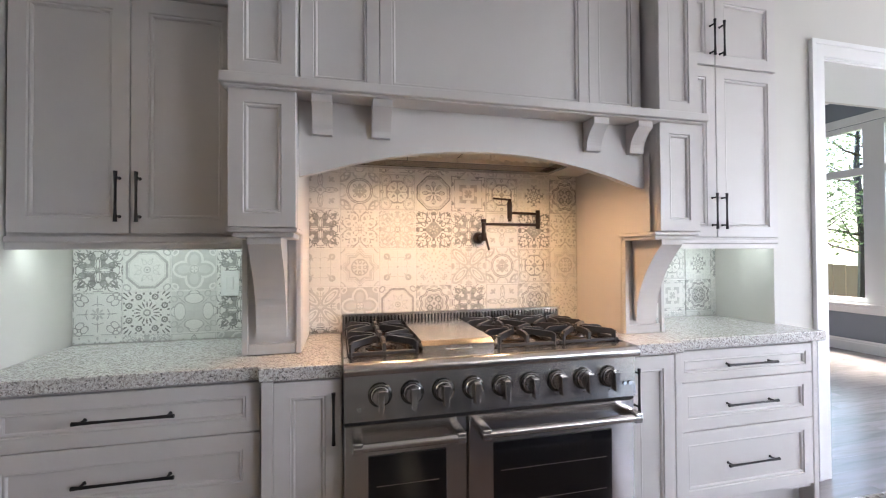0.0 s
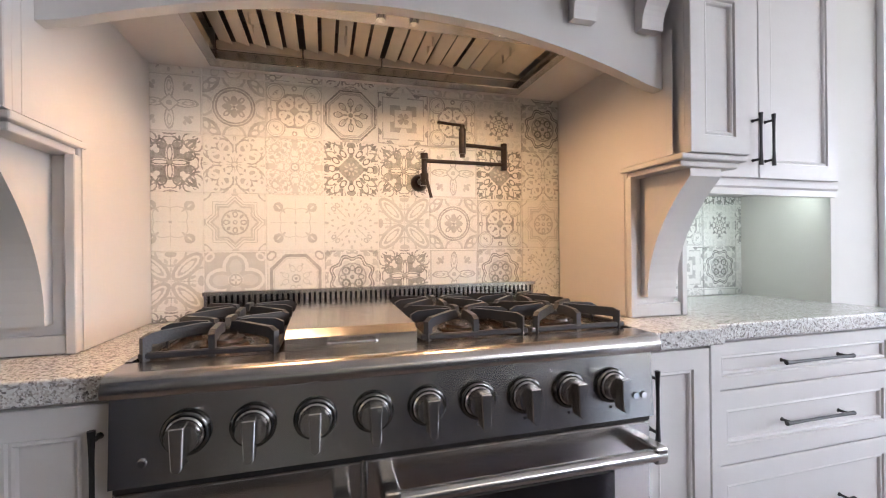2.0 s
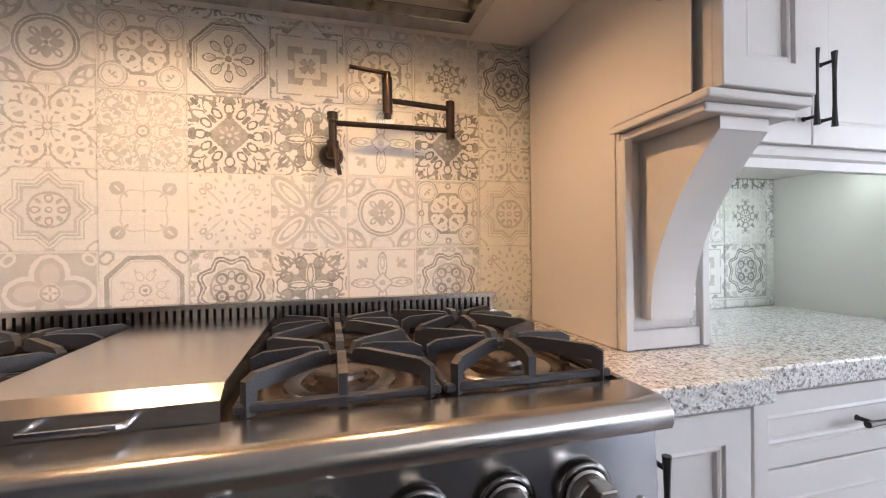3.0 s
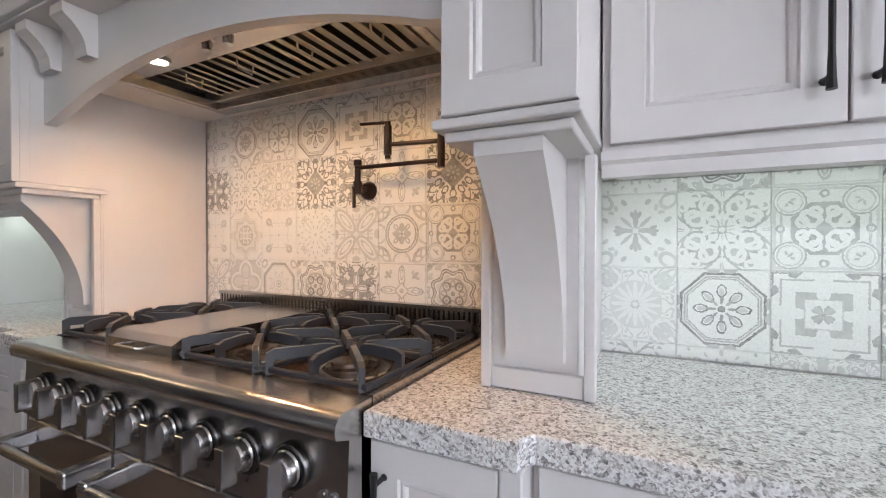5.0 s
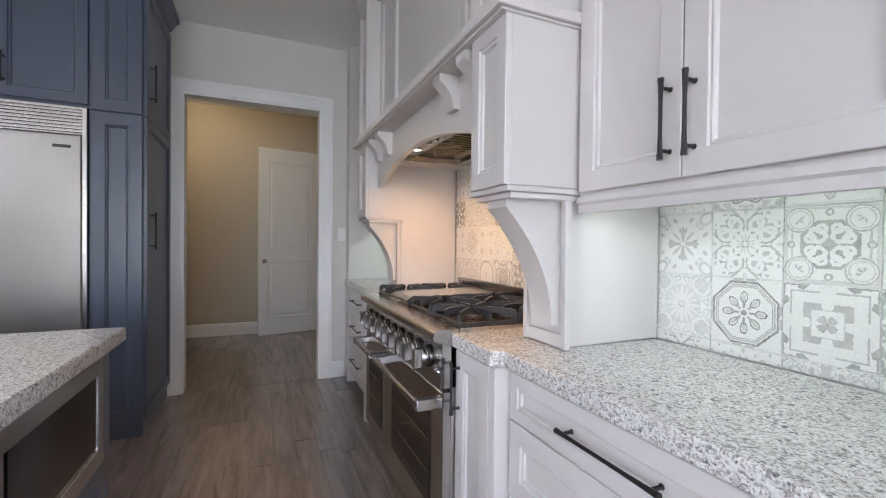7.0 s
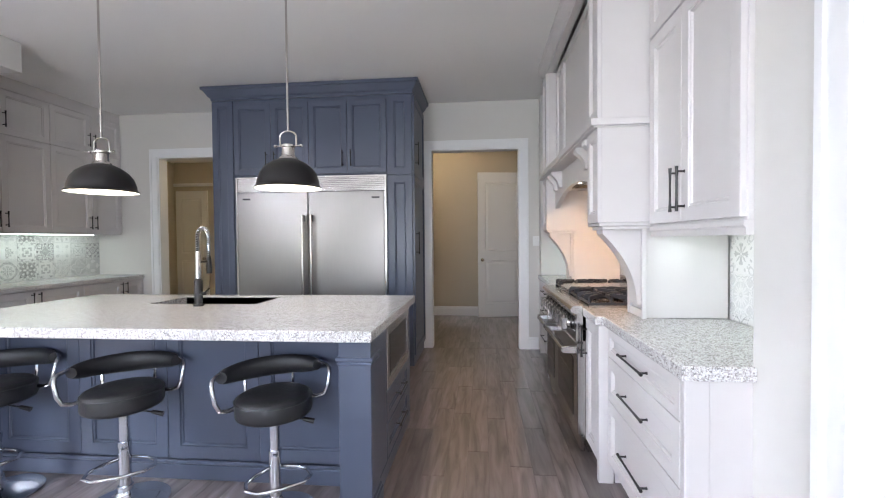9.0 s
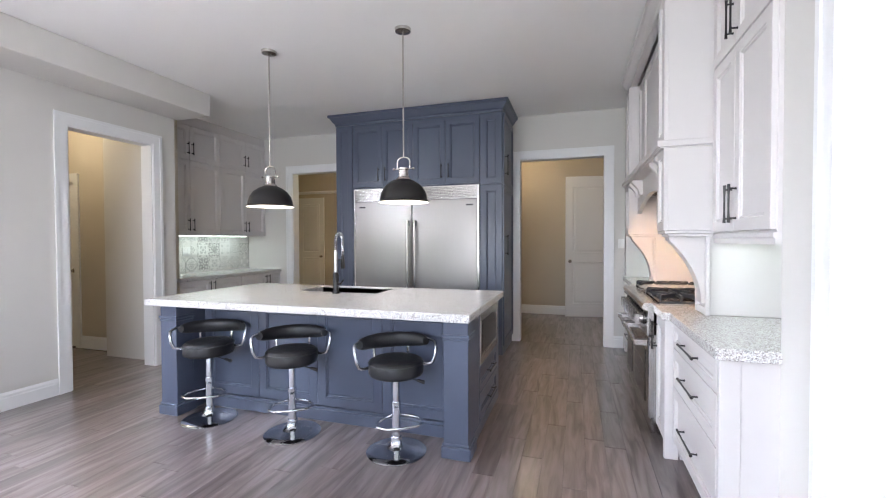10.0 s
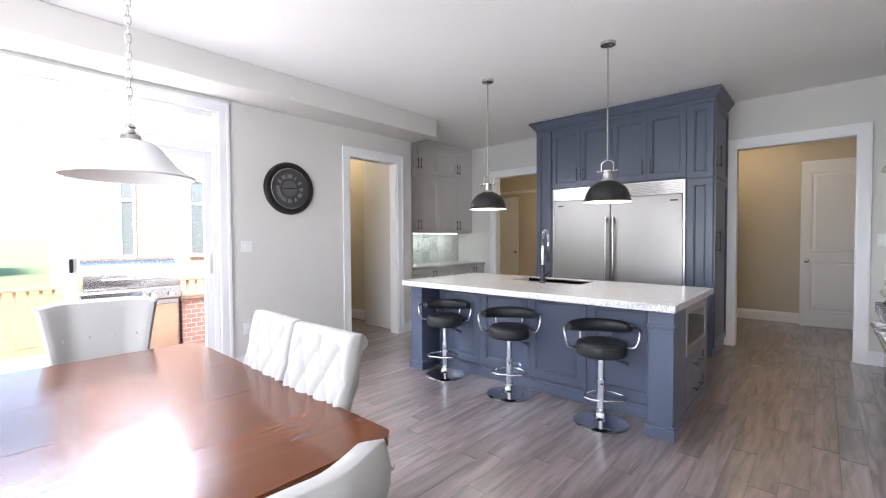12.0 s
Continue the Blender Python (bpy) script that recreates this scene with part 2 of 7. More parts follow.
STEEL = mat("brushed_steel", (0.52, 0.50, 0.485), (0.50, 0.48, 0.465), 0.24, 1.0, scale=2, fine=60, bump=0, rough_var=0.004)
FRIDGE = mat("fridge_steel", (0.285, 0.266, 0.255), (0.262, 0.246, 0.236), 0.36, 1.0, scale=3, fine=10, bump=0.001, stretch=(40, 40, 1.5), rough_var=0.06)
CHROME = mat("chrome", (0.72, 0.73, 0.75), (0.70, 0.71, 0.73), 0.07, 1.0, bump=0, rough_var=0.03)
NICKEL = mat("brushed_nickel", (0.55, 0.52, 0.49), (0.50, 0.475, 0.45), 0.24, 1.0, bump=0.006)
DARKSTEEL = mat("dark_steel", (0.16, 0.155, 0.15), (0.13, 0.125, 0.12), 0.26, 1.0, scale=4, fine=60, bump=0, rough_var=0.02)
IRON = mat("cast_iron", (0.034, 0.037, 0.045), (0.024, 0.026, 0.032), 0.42, scale=20, fine=240, bump=0.05)
BLACK = mat("black_metal", (0.022, 0.020, 0.020), (0.016, 0.015, 0.015), 0.38, 0.3, scale=15, fine=160, bump=0.01)
BRONZE = mat("dark_bronze", (0.045, 0.032, 0.026), (0.030, 0.022, 0.019), 0.30, 0.8, scale=20, fine=160, bump=0.01)
OVENGLASS = mat("oven_glass", (0.010, 0.010, 0.011), (0.008, 0.008, 0.009), 0.07, bump=0, rough_var=0.03)
LEATHER = mat("black_leatherette", (0.020, 0.020, 0.022), (0.014, 0.014, 0.016), 0.40, scale=14, fine=300, bump=0.05)
LINEN = mat("cream_linen", (0.36, 0.345, 0.325), (0.33, 0.315, 0.29), 0.9, scale=9, fine=520, bump=0.035)
PLASTIC = mat("white_plastic", (0.78, 0.78, 0.77), None, 0.35, bump=0.004)
SINKM = mat("dark_sink", (0.17, 0.175, 0.19), (0.15, 0.155, 0.168), 0.35, scale=30, fine=300, bump=0.02)
BURNER = mat("burner_pan", (0.075, 0.050, 0.038), (0.062, 0.042, 0.032), 0.24, 0.35, scale=10, fine=120, bump=0.01)
BAFFLE = mat("baffle_steel", (0.72, 0.63, 0.51), (0.64, 0.56, 0.45), 0.36, 0.45, scale=6, fine=60, bump=0.01)
GRANITE, GLASS = granite_mat(), glass_mat()
# tile ornaments, one letter each
MOTIF = {}
MOTIF["A"] = tile_mat("tile_ring_flower", 1.05, [("E", 0.5, 1, 1, 0.52, 0.52, 0, 0.10), ("E", 0.35, 1, 0, 0.34, 0.34, 0, 0.12), ("r", 0, 0.72), ("R", 0.6, 0.62, 0.075), ("R", 0.0, 0.62, 0.012),
    ("e", 0.5, 0.22, 0.0, 0.16, 0.11, 0), ("e", 0.5, 0.22, 0.22, 0.16, 0.09, 45), ("e", 0, 0.24, 0.24, 0.07, 0.03, 45), ("r", 0.8, 0.05), ("E", 0.4, 0.88, 0.66, 0.10, 0.16, 20, 0.3)], (0.12, 3.2, 2.0))
MOTIF["B"] = tile_mat("tile_four_loops", 1.19, [("h", 0.28, 0.97), ("h", 0, 0.90), ("o", 0.62, 0.62), ("e", 0, 0.64, 0.64, 0.33, 0.33, 0), ("E", 0.55, 0.64, 0.64, 0.31, 0.31, 0, 0.06), ("E", 0.35, 0.64, 0.64, 0.24, 0.24, 0, 0.07),
    ("e", 0.5, 0.62, 0.62, 0.07, 0.03, 45), ("e", 0.45, 0.70, 0.58, 0.03, 0.05, 20), ("E", 0, 0.24, 0.24, 0.185, 0.15, 45, 0.34), ("E", 0, 0.40, 0.16, 0.10, 0.10, 0, 0.45), ("d", 0.55, 0.13), ("E", 0.6, 0.82, 0, 0.07, 0.07, 0, 0.35), ("Q", 0.4, 0.80, 0.0, 0.02, 0.3, 0, 0.5)])
MOTIF["C"] = tile_mat("tile_octagon_flower", 1.19, [("h", 0.0, 1), ("o", 0, 0.93), ("O", 0.75, 0.90, 0.030), ("O", 0.45, 0.815, 0.022), ("O", 0.55, 0.76, 0.014), ("E", 0.75, 0.46, 0.0, 0.15, 0.095, 0, 0.16), ("E", 0.75, 0.30, 0.30, 0.15, 0.095, 45, 0.16),
    ("e", 0.30, 0.44, 0.0, 0.11, 0.055, 0), ("e", 0.30, 0.29, 0.29, 0.11, 0.055, 45), ("e", 0.65, 0.23, 0.0, 0.11, 0.035, 0), ("e", 0.55, 0.16, 0.16, 0.11, 0.03, 45), ("r", 0.75, 0.085), ("e", 0.4, 0.98, 0.18, 0.08, 0.14, 0)], (0.6, 3.4, 5.0))
MOTIF["c"] = tile_mat("tile_octagon_ring", 0.87, [("o", 0, 0.93), ("O", 0.75, 0.83, 0.055), ("O", 0.3, 0.735, 0.016), ("r", 0.8, 0.05), ("R", 0.5, 0.13, 0.025), ("E", 0.35, 0.36, 0.12, 0.12, 0.08, 30, 0.16), ("e", 0.4, 0.50, 0.22, 0.05, 0.03, 0), ("E", 0.6, 0.86, 0.80, 0.12, 0.12, 0, 0.25)], (0.10, 3.0, 8.0))
MOTIF["D"] = tile_mat("tile_square_star", 1.01, [("h", 0.75, 0.98), ("h", 0, 0.94), ("E", 0.75, 0.90, 0.30, 0.055, 0.24, 0, 0.5), ("d", 0, 0.95), ("h", 0, 0.78), ("H", 0.55, 0.80, 0.022), ("e", 0, 0.84, 0, 0.20, 0.17, 0), ("h", 0.55, 0.52), ("e", 0, 0.54, 0, 0.27, 0.13, 0), ("h", 0, 0.335),
    ("H", 0.4, 0.345, 0.012), ("e", 0.6, 0.13, 0.06, 0.10, 0.045, 25), ("e", 0.5, 0.10, 0.10, 0.11, 0.05, 45), ("r", 0.8, 0.045)])
MOTIF["E"] = tile_mat("tile_small_rosette", 1.19, [("r", 0, 0.78), ("e", 0.7, 0.50, 0.0, 0.09, 0.075, 0), ("e", 0.7, 0.34, 0.34, 0.10, 0.06, 45), ("R", 0.6, 0.42, 0.02), ("e", 0.7, 0.31, 0.12, 0.07, 0.035, 20), ("R", 0.7, 0.24, 0.025), ("e", 0.7, 0.14, 0.05, 0.06, 0.03, 20), ("r", 0.8, 0.05), ("E", 0.45, 0.58, 0.12, 0.05, 0.05, 0, 0.35)], (0.14, 2.6, 12.0))
MOTIF["F"] = tile_mat("tile_wavy_ring", 1.19, [("w", 0, 0.86), ("W", 0.75, 0.74, 0.075), ("W", 0.0, 0.74, 0.016), ("w", 0.2, 0.60), ("R", 0.6, 0.50, 0.03), ("E", 0.8, 0.23, 0.23, 0.13, 0.13, 0, 0.25), ("e", 0.6, 0.24, 0.24, 0.05, 0.05, 0), ("E", 0.7, 0.33, 0.0, 0.10, 0.08, 0, 0.25), ("r", 0.8, 0.08), ("e", 0.6, 0.92, 0.86, 0.10, 0.05, 45), ("e", 0.5, 0.97, 0.70, 0.05, 0.10, 10)], (0.35, 3.1, 21.0))
MOTIF["G"] = tile_mat("tile_arabesque", 1.12, [("e", 0, 0.30, 0, 0.30, 0.12, 0), ("E", 0.8, 0.30, 0, 0.26, 0.075, 0, 0.2), ("e", 0.75, 0.66, 0.64, 0.20, 0.11, 45), ("e", 0, 0.62, 0.62, 0.10, 0.03, 45), ("E", 0.8, 0.62, 0.24, 0.16, 0.13, 30, 0.2), ("e", 0.8, 0.20, 0.20, 0.16, 0.04, 45), ("r", 0.6, 0.07)], (0.7, 2.7, 33.0))
MOTIF["H"] = tile_mat("tile_scroll_cross", 0.80, [("E", 0, 0.60, 0.30, 0.20, 0.15, 35, 0.28), ("E", 0.75, 0.60, 0.30, 0.30, 0.235, 35, 0.10), ("E", 0, 0.86, 0.62, 0.10, 0.12, 0, 0.30), ("e", 0, 0.36, 0.10, 0.17, 0.05, 22), ("e", 0, 0.28, 0.28, 0.24, 0.05, 45), ("e", 0, 0.80, 0.80, 0.17, 0.05, 45), ("e", 0, 0.24, 0, 0.24, 0.045, 0), ("e", 0.6, 0.20, 0, 0.12, 0.02, 0), ("E", 0.7, 0, 0, 0.09, 0.09, 0, 0.2), ("e", 0, 0.6, 0, 0.5, 0.014, 0)], (0.62, 2.2, 71.0))
MOTIF["I"] = tile_mat("tile_dense_lace", 0.87, [("E", 0.5, 0.44, 0.0, 0.30, 0.17, 0, 0.09), ("e", 0.45, 0.78, 0.0, 0.14, 0.10, 0), ("E", 0.5, 0.66, 0.66, 0.14, 0.14, 0, 0.25), ("r", 0, 0.17), ("R", 0.75, 0.13, 0.03), ("r", 0.7, 0.04)], (0.55, 5.2, 41.0))
MOTIF["J"] = tile_mat("tile_dark_mandala", 1.30, [("r", 0, 0.80), ("d", 0.6, 0.38), ("s", 0.6, 0.28), ("e", 0.25, 0.18, 0.07, 0.07, 0.03, 22), ("e", 0.8, 0.52, 0.0, 0.09, 0.075, 0), ("E", 0.9, 0.70, 0.0, 0.13, 0.11, 0, 0.18), ("e", 0.8, 0.43, 0.40, 0.14, 0.04, 45), ("E", 0.85, 0.56, 0.30, 0.14, 0.09, 40, 0.22), ("e", 0.85, 0.84, 0.84, 0.12, 0.06, 45), ("r", 0.2, 0.05)], (0.7, 2.6, 47.0))
MOTIF["K"] = tile_mat("tile_oval_cross", 0.87, [("E", 0.65, 0.52, 0.0, 0.34, 0.13, 0, 0.13), ("E", 0.5, 0.58, 0.0, 0.17, 0.06, 0, 0.25), ("d", 0.0, 0.20), ("D", 0.55, 0.20, 0.025), ("r", 0.5, 0.09), ("e", 0.6, 0.56, 0.56, 0.16, 0.08, 45), ("e", 0.5, 0.66, 0.46, 0.08, 0.05, 10), ("H", 0.4, 0.95, 0.02)])
MOTIF["L"] = tile_mat("tile_leaf_squares", 0.63, [("Q", 0.5, 0.0, 0.0, 0.62, 0.40, 45, 0.03), ("q", 0.7, 0.58, 0.56, 0.17, 0.17, 0), ("q", 0.0, 0.58, 0.56, 0.09, 0.025, 45), ("q", 0.6, 0.40, 0.40, 0.08, 0.03, 45), ("r", 0.8, 0.05), ("e", 0.5, 0.48, 0.0, 0.42, 0.008, 0)])
MOTIF["M"] = tile_mat("tile_nested_star", 0.98, [("s", 0.45, 0.72), ("S", 0, 0.665, 0.03), ("S", 0, 0.58, 0.014), ("s", 0.12, 0.50), ("R", 0.6, 0.42, 0.03), ("E", 0.65, 0.28, 0.0, 0.09, 0.07, 0, 0.3), ("e", 0.65, 0.21, 0.21, 0.08, 0.045, 45), ("r", 0.7, 0.08), ("r", 0, 0.04), ("E", 0.5, 0.94, 0.90, 0.10, 0.16, 45, 0.25), ("e", 0.4, 0.98, 0.0, 0.06, 0.12, 0)])
MOTIF["N"] = tile_mat("tile_snow_flecks", 0.84, [("e", 0.45, 0.45, 0.45, 0.40, 0.018, 45), ("e", 0.5, 0.30, 0.10, 0.08, 0.03, 20), ("e", 0.5, 0.50, 0.20, 0.07, 0.03, 60), ("e", 0.55, 0.70, 0.10, 0.06, 0.035, -20), ("e", 0.5, 0.82, 0.34, 0.07, 0.03, 40), ("E", 0.6, 0.66, 0.52, 0.08, 0.06, 45, 0.3), ("e", 0.6, 0.93, 0.72, 0.05, 0.03, 0), ("e", 0.5, 0.62, 0.36, 0.05, 0.025, 0), ("r", 0.5, 0.07), ("e", 0.5, 0.90, 0.0, 0.08, 0.05, 0)])
MOTIF["O"] = tile_mat("tile_arc_petals", 0.81, [("q", 0.5, 0.5, 0.5, 0.62, 0.30, 45), ("q", 0, 0.5, 0.5, 0.50, 0.19, 45), ("Q", 0.5, 0.5, 0.5, 0.34, 0.10, 45, 0.2), ("E", 0.45, 1.0, 0.0, 0.46, 0.46, 0, 0.08), ("e", 0.5, 0.92, 0.0, 0.10, 0.18, 0), ("e", 0.4, 0.68, 0.14, 0.09, 0.05, 30), ("e", 0.6, 0.5, 0.0, 0.5, 0.012, 0)])
MOTIF["P"] = tile_mat("tile_quatrefoil", 0.77, [("h", 0.5, 0.97), ("q", 0, 0.45, 0.0, 0.50, 0.42, 0), ("q", 0, 0.0, 0.45, 0.42, 0.50, 0), ("q", 0.5, 0.43, 0.0, 0.42, 0.31, 0), ("q", 0.5, 0.0, 0.43, 0.31, 0.42, 0), ("e", 0.3, 0.45, 0.0, 0.28, 0.20, 0), ("r", 0, 0.24), ("R", 0.6, 0.19, 0.03), ("e", 0.6, 0.10, 0.0, 0.06, 0.03, 0), ("E", 0, 0.82, 0.80, 0.10, 0.13, 45, 0.3)])
MOTIF["Q"] = tile_mat("tile_snow_leaf", 0.70, [("e", 0.7, 0.32, 0.0, 0.26, 0.07, 0), ("e", 0.7, 0.42, 0.07, 0.12, 0.06, 30), ("e", 0.6, 0.24, 0.24, 0.20, 0.05, 45), ("h", 0, 0.075), ("H", 0.6, 0.085, 0.015), ("E", 0.5, 0.80, 0.80, 0.22, 0.16, 45, 0.25), ("e", 0.6, 0.78, 0.30, 0.10, 0.06, 40), ("e", 0.5, 0.62, 0.50, 0.09, 0.05, 10)])
MOTIF["q"] = tile_mat("tile_sunflower", 0.56, [("r", 0.4, 0.66), ("e", 0, 0.36, 0.0, 0.26, 0.06, 0), ("e", 0, 0.26, 0.26, 0.26, 0.06, 45), ("e", 0, 0.34, 0.14, 0.24, 0.04, 22), ("r", 0.7, 0.11), ("r", 0, 0.07), ("e", 0.5, 0.80, 0.66, 0.18, 0.09, 40)], (0.6, 3.0, 58.0))
MOTIF["R"] = tile_mat("tile_corner_scrolls", 1.01, [("E", 0.75, 0.0, 0.0, 0.46, 0.46, 0, 0.035), ("e", 0, 0.33, 0.33, 0.12, 0.12, 0), ("e", 0.65, 0.60, 0.0, 0.24, 0.025, 0), ("E", 0.75, 0.70, 0.52, 0.18, 0.13, 40, 0.16), ("E", 0.75, 0.88, 0.74, 0.10, 0.12, 0, 0.25), ("H", 0.6, 0.95, 0.02), ("e", 0.55, 0.16, 0.0, 0.14, 0.05, 0), ("e", 0.5, 0.14, 0.14, 0.10, 0.04, 45), ("e", 0, 0.95, 0.0, 0.06, 0.14, 0)])
MOTIF["S"] = tile_mat("tile_dark_mosaic", 1.30, [("e", 0.95, 0.40, 0.0, 0.14, 0.030, 0), ("e", 0.95, 0.38, 0.155, 0.14, 0.030, 22), ("e", 0.95, 0.28, 0.28, 0.14, 0.030, 45), ("E", 0.5, 0.0, 0.0, 0.13, 0.13, 0, 0.3), ("e", 0.95, 0.86, 0.86, 0.15, 0.035, 45), ("e", 0.95, 0.92, 0.70, 0.12, 0.03, 35), ("E", 0.7, 0.74, 0.34, 0.11, 0.11, 0, 0.35),
    ("e", 0.8, 0.74, 0.34, 0.04, 0.04, 0), ("e", 0.7, 0.58, 0.12, 0.05, 0.04, 0), ("e", 0.7, 0.90, 0.14, 0.06, 0.05, 0), ("e", 0.7, 0.62, 0.60, 0.05, 0.05, 45), ("e", 0.6, 0.94, 0.46, 0.05, 0.05, 0)])
MOTIF["T"] = tile_mat("tile_curved_square", 0.77, [("h", 0.25, 0.97), ("e", 0, 0.78, 0.0, 0.24, 0.24, 0), ("E", 0.65, 0.78, 0.0, 0.24, 0.24, 0, 0.12), ("h", 0.3, 0.42), ("e", 0.0, 0.60, 0.0, 0.24, 0.36, 0), ("E", 0.65, 0.62, 0.0, 0.24, 0.42, 0, 0.07), ("e", 0.6, 0.56, 0.56, 0.30, 0.025, 45), ("E", 0.55, 0.86, 0.60, 0.14, 0.12, 30, 0.2), ("e", 0.35, 0.16, 0.0, 0.14, 0.05, 0)])
GROUT = mat("grout", (0.72, 0.71, 0.69), None, 0.9, scale=20, fine=200, bump=0.05)
PLANK = wood_mat("plank_floor", (0.108, 0.081, 0.076), (0.198, 0.160, 0.153), (0.258, 0.220, 0.213), 0.33, bump=0.04, coat=1.0, grain=(1.0, 9, 9))
PLANKS_REST = wood_mat("plank_floor_rest", (0.108, 0.081, 0.076), (0.198, 0.160, 0.153), (0.258, 0.220, 0.213), 0.33, bump=0.04, coat=1.0, grain=(1.0, 9, 9), per_object=False)
CHERRY = wood_mat("cherry_table", (0.082, 0.024, 0.008), (0.094, 0.028, 0.010), (0.108, 0.033, 0.012), 0.15, grain=(1.0, 6, 6), bump=0.0)
BULB = glow("lamp_glow", (1.0, 0.90, 0.72), 5)
LED = glow("led_strip", (0.85, 1.0, 0.97), 1.0)
PENDANT_IN = glow("pendant_glow", (1.0, 0.94, 0.85), 0.5)
MILK = glow("milk_glass_shade", (0.70, 0.70, 0.69), 0.0)

# ---- mesh helpers ----
BASE = {}


def thing(name, base, label, category, group="", kind=""):
    ob = new(name)
    ob.location = base
    ob.empty_display_size = 0.1
    BASE[ob.name] = Vector(base)
    return tagged(ob, label, category, group, kind)


def finish(bm, smooth=False):
    bmesh.ops.recalc_face_normals(bm, faces=bm.faces)
    for f in bm.faces:
        f.smooth = smooth


def part(name, bm, material, parent=None, label="", smooth=False):
    """One mesh under a thing or a part; the mesh is given in world metres."""
    finish(bm, smooth)
    base = BASE[parent.name] if parent else Vector((0, 0, 0))
    bmesh.ops.translate(bm, verts=bm.verts, vec=-base)
    me = bpy.data.meshes.new(name)
    bm.to_mesh(me)
    bm.free()
    for mm in (material if isinstance(material, (list, tuple)) else [material]):
        me.materials.append(mm)
    ob = new(name, me)
    if parent:
        ob.parent = parent
        BASE[ob.name] = base
    if smooth:
        me.set_sharp_from_angle(angle=radians(40))
    return tagged(ob, label)


def solid(name, bm, material, label, category, kind="structure", smooth=False):
    ob = part(name, bm, material, None, label, smooth)
    BASE[ob.name] = Vector((0, 0, 0))
    return tagged(ob, label, category, kind=kind)


def box(bm, x0, x1, y0, y1, z0, z1, bevel=0.0, seg=1):
    r = bmesh.ops.create_cube(bm, size=1, matrix=Matrix.LocRotScale(((x0 + x1) / 2, (y0 + y1) / 2, (z0 + z1) / 2), None, (abs(x1 - x0), abs(y1 - y0), abs(z1 - z0))))
    if bevel:
        es = {e for v in r["verts"] for e in v.link_edges}
        bmesh.ops.bevel(bm, geom=list(es), offset=bevel, segments=seg, affect="EDGES", profile=0.5)
    return bm


def boxes(*rows, bevel=0.0, seg=1):
    bm = bmesh.new()
    for r in rows:
        box(bm, *r, bevel=bevel, seg=seg)
    return bm


def tube(bm, a, b, r0, r1=None, n=14, caps=True):
    a, b = Vector(a), Vector(b)
    r1 = r0 if r1 is None else r1
    d = b - a
    m = Matrix.Translation((a + b) / 2) @ d.to_track_quat("Z", "Y").to_matrix().to_4x4()
    bmesh.ops.create_cone(bm, cap_ends=caps, segments=n, radius1=r0, radius2=r1, depth=d.length, matrix=m)
    return bm


def lathe(bm, profile, m=None, n=24):
    """Turns (radius, height) pairs round the z axis."""
    m = m or Matrix()
    rings = []
    for r, z in profile:
        if r < 1e-5:
            rings.append([bm.verts.new(m @ Vector((0, 0, z)))])
        else:
            rings.append([bm.verts.new(m @ Vector((r * math.cos(2 * math.pi * i / n), r * math.sin(2 * math.pi * i / n), z))) for i in range(n)])
    for a, b in zip(rings, rings[1:]):
        for i in range(n):
            q = [a[i % len(a)], a[(i + 1) % len(a)], b[(i + 1) % len(b)], b[i % len(b)]]
            q = [v for k, v in enumerate(q) if v not in q[:k]]
            if len(q) > 2:
                bm.faces.new(q)
    return bm


def pipe(bm, pts, r, n=10):
    """A round bar swept along points."""
    pts = [Vector(p) for p in pts]
    rings, up = [], None
    for i, p in enumerate(pts):
        d = (pts[min(i + 1, len(pts) - 1)] - pts[max(i - 1, 0)]).normalized()
        if up is None:
            up = d.orthogonal().normalized()
        up = (up - d * up.dot(d)).normalized()
        side = d.cross(up)
        rr = r[i] if isinstance(r, (list, tuple)) else r
        rings.append([bm.verts.new(p + rr * (math.cos(2 * math.pi * k / n) * up + math.sin(2 * math.pi * k / n) * side)) for k in range(n)])
    for a, b in zip(rings, rings[1:]):
        for k in range(n):
            bm.faces.new((a[k], a[(k + 1) % n], b[(k + 1) % n], b[k]))
    bm.faces.new(rings[0])
    bm.faces.new(rings[-1])
    return bm


def extrude_profile(bm, pts, m, depth):
    """A closed outline in (u, v), thick along w; m brings it to the world."""
    a = [bm.verts.new(m @ Vector((u, v, 0))) for u, v in pts]
    b = [bm.verts.new(m @ Vector((u, v, depth))) for u, v in pts]
    bm.faces.new(a)
    bm.faces.new(b)
    for i in range(len(pts)):
        j = (i + 1) % len(pts)
        bm.faces.new((a[i], a[j], b[j], b[i]))
    return bm


# frames of reference for fronts: u across, v up, w out of the face
def facing(side, at):
    if side == "-y":
        return Matrix(((1, 0, 0, 0), (0, 0, -1, at), (0, 1, 0, 0), (0, 0, 0, 1)))
    if side == "+y":
        return Matrix(((1, 0, 0, 0), (0, 0, 1, at), (0, 1, 0, 0), (0, 0, 0, 1)))
    if side == "+x":
        return Matrix(((0, 0, 1, at), (1, 0, 0, 0), (0, 1, 0, 0), (0, 0, 0, 1)))
    return Matrix(((0, 0, -1, at), (1, 0, 0, 0), (0, 1, 0, 0), (0, 0, 0, 1)))


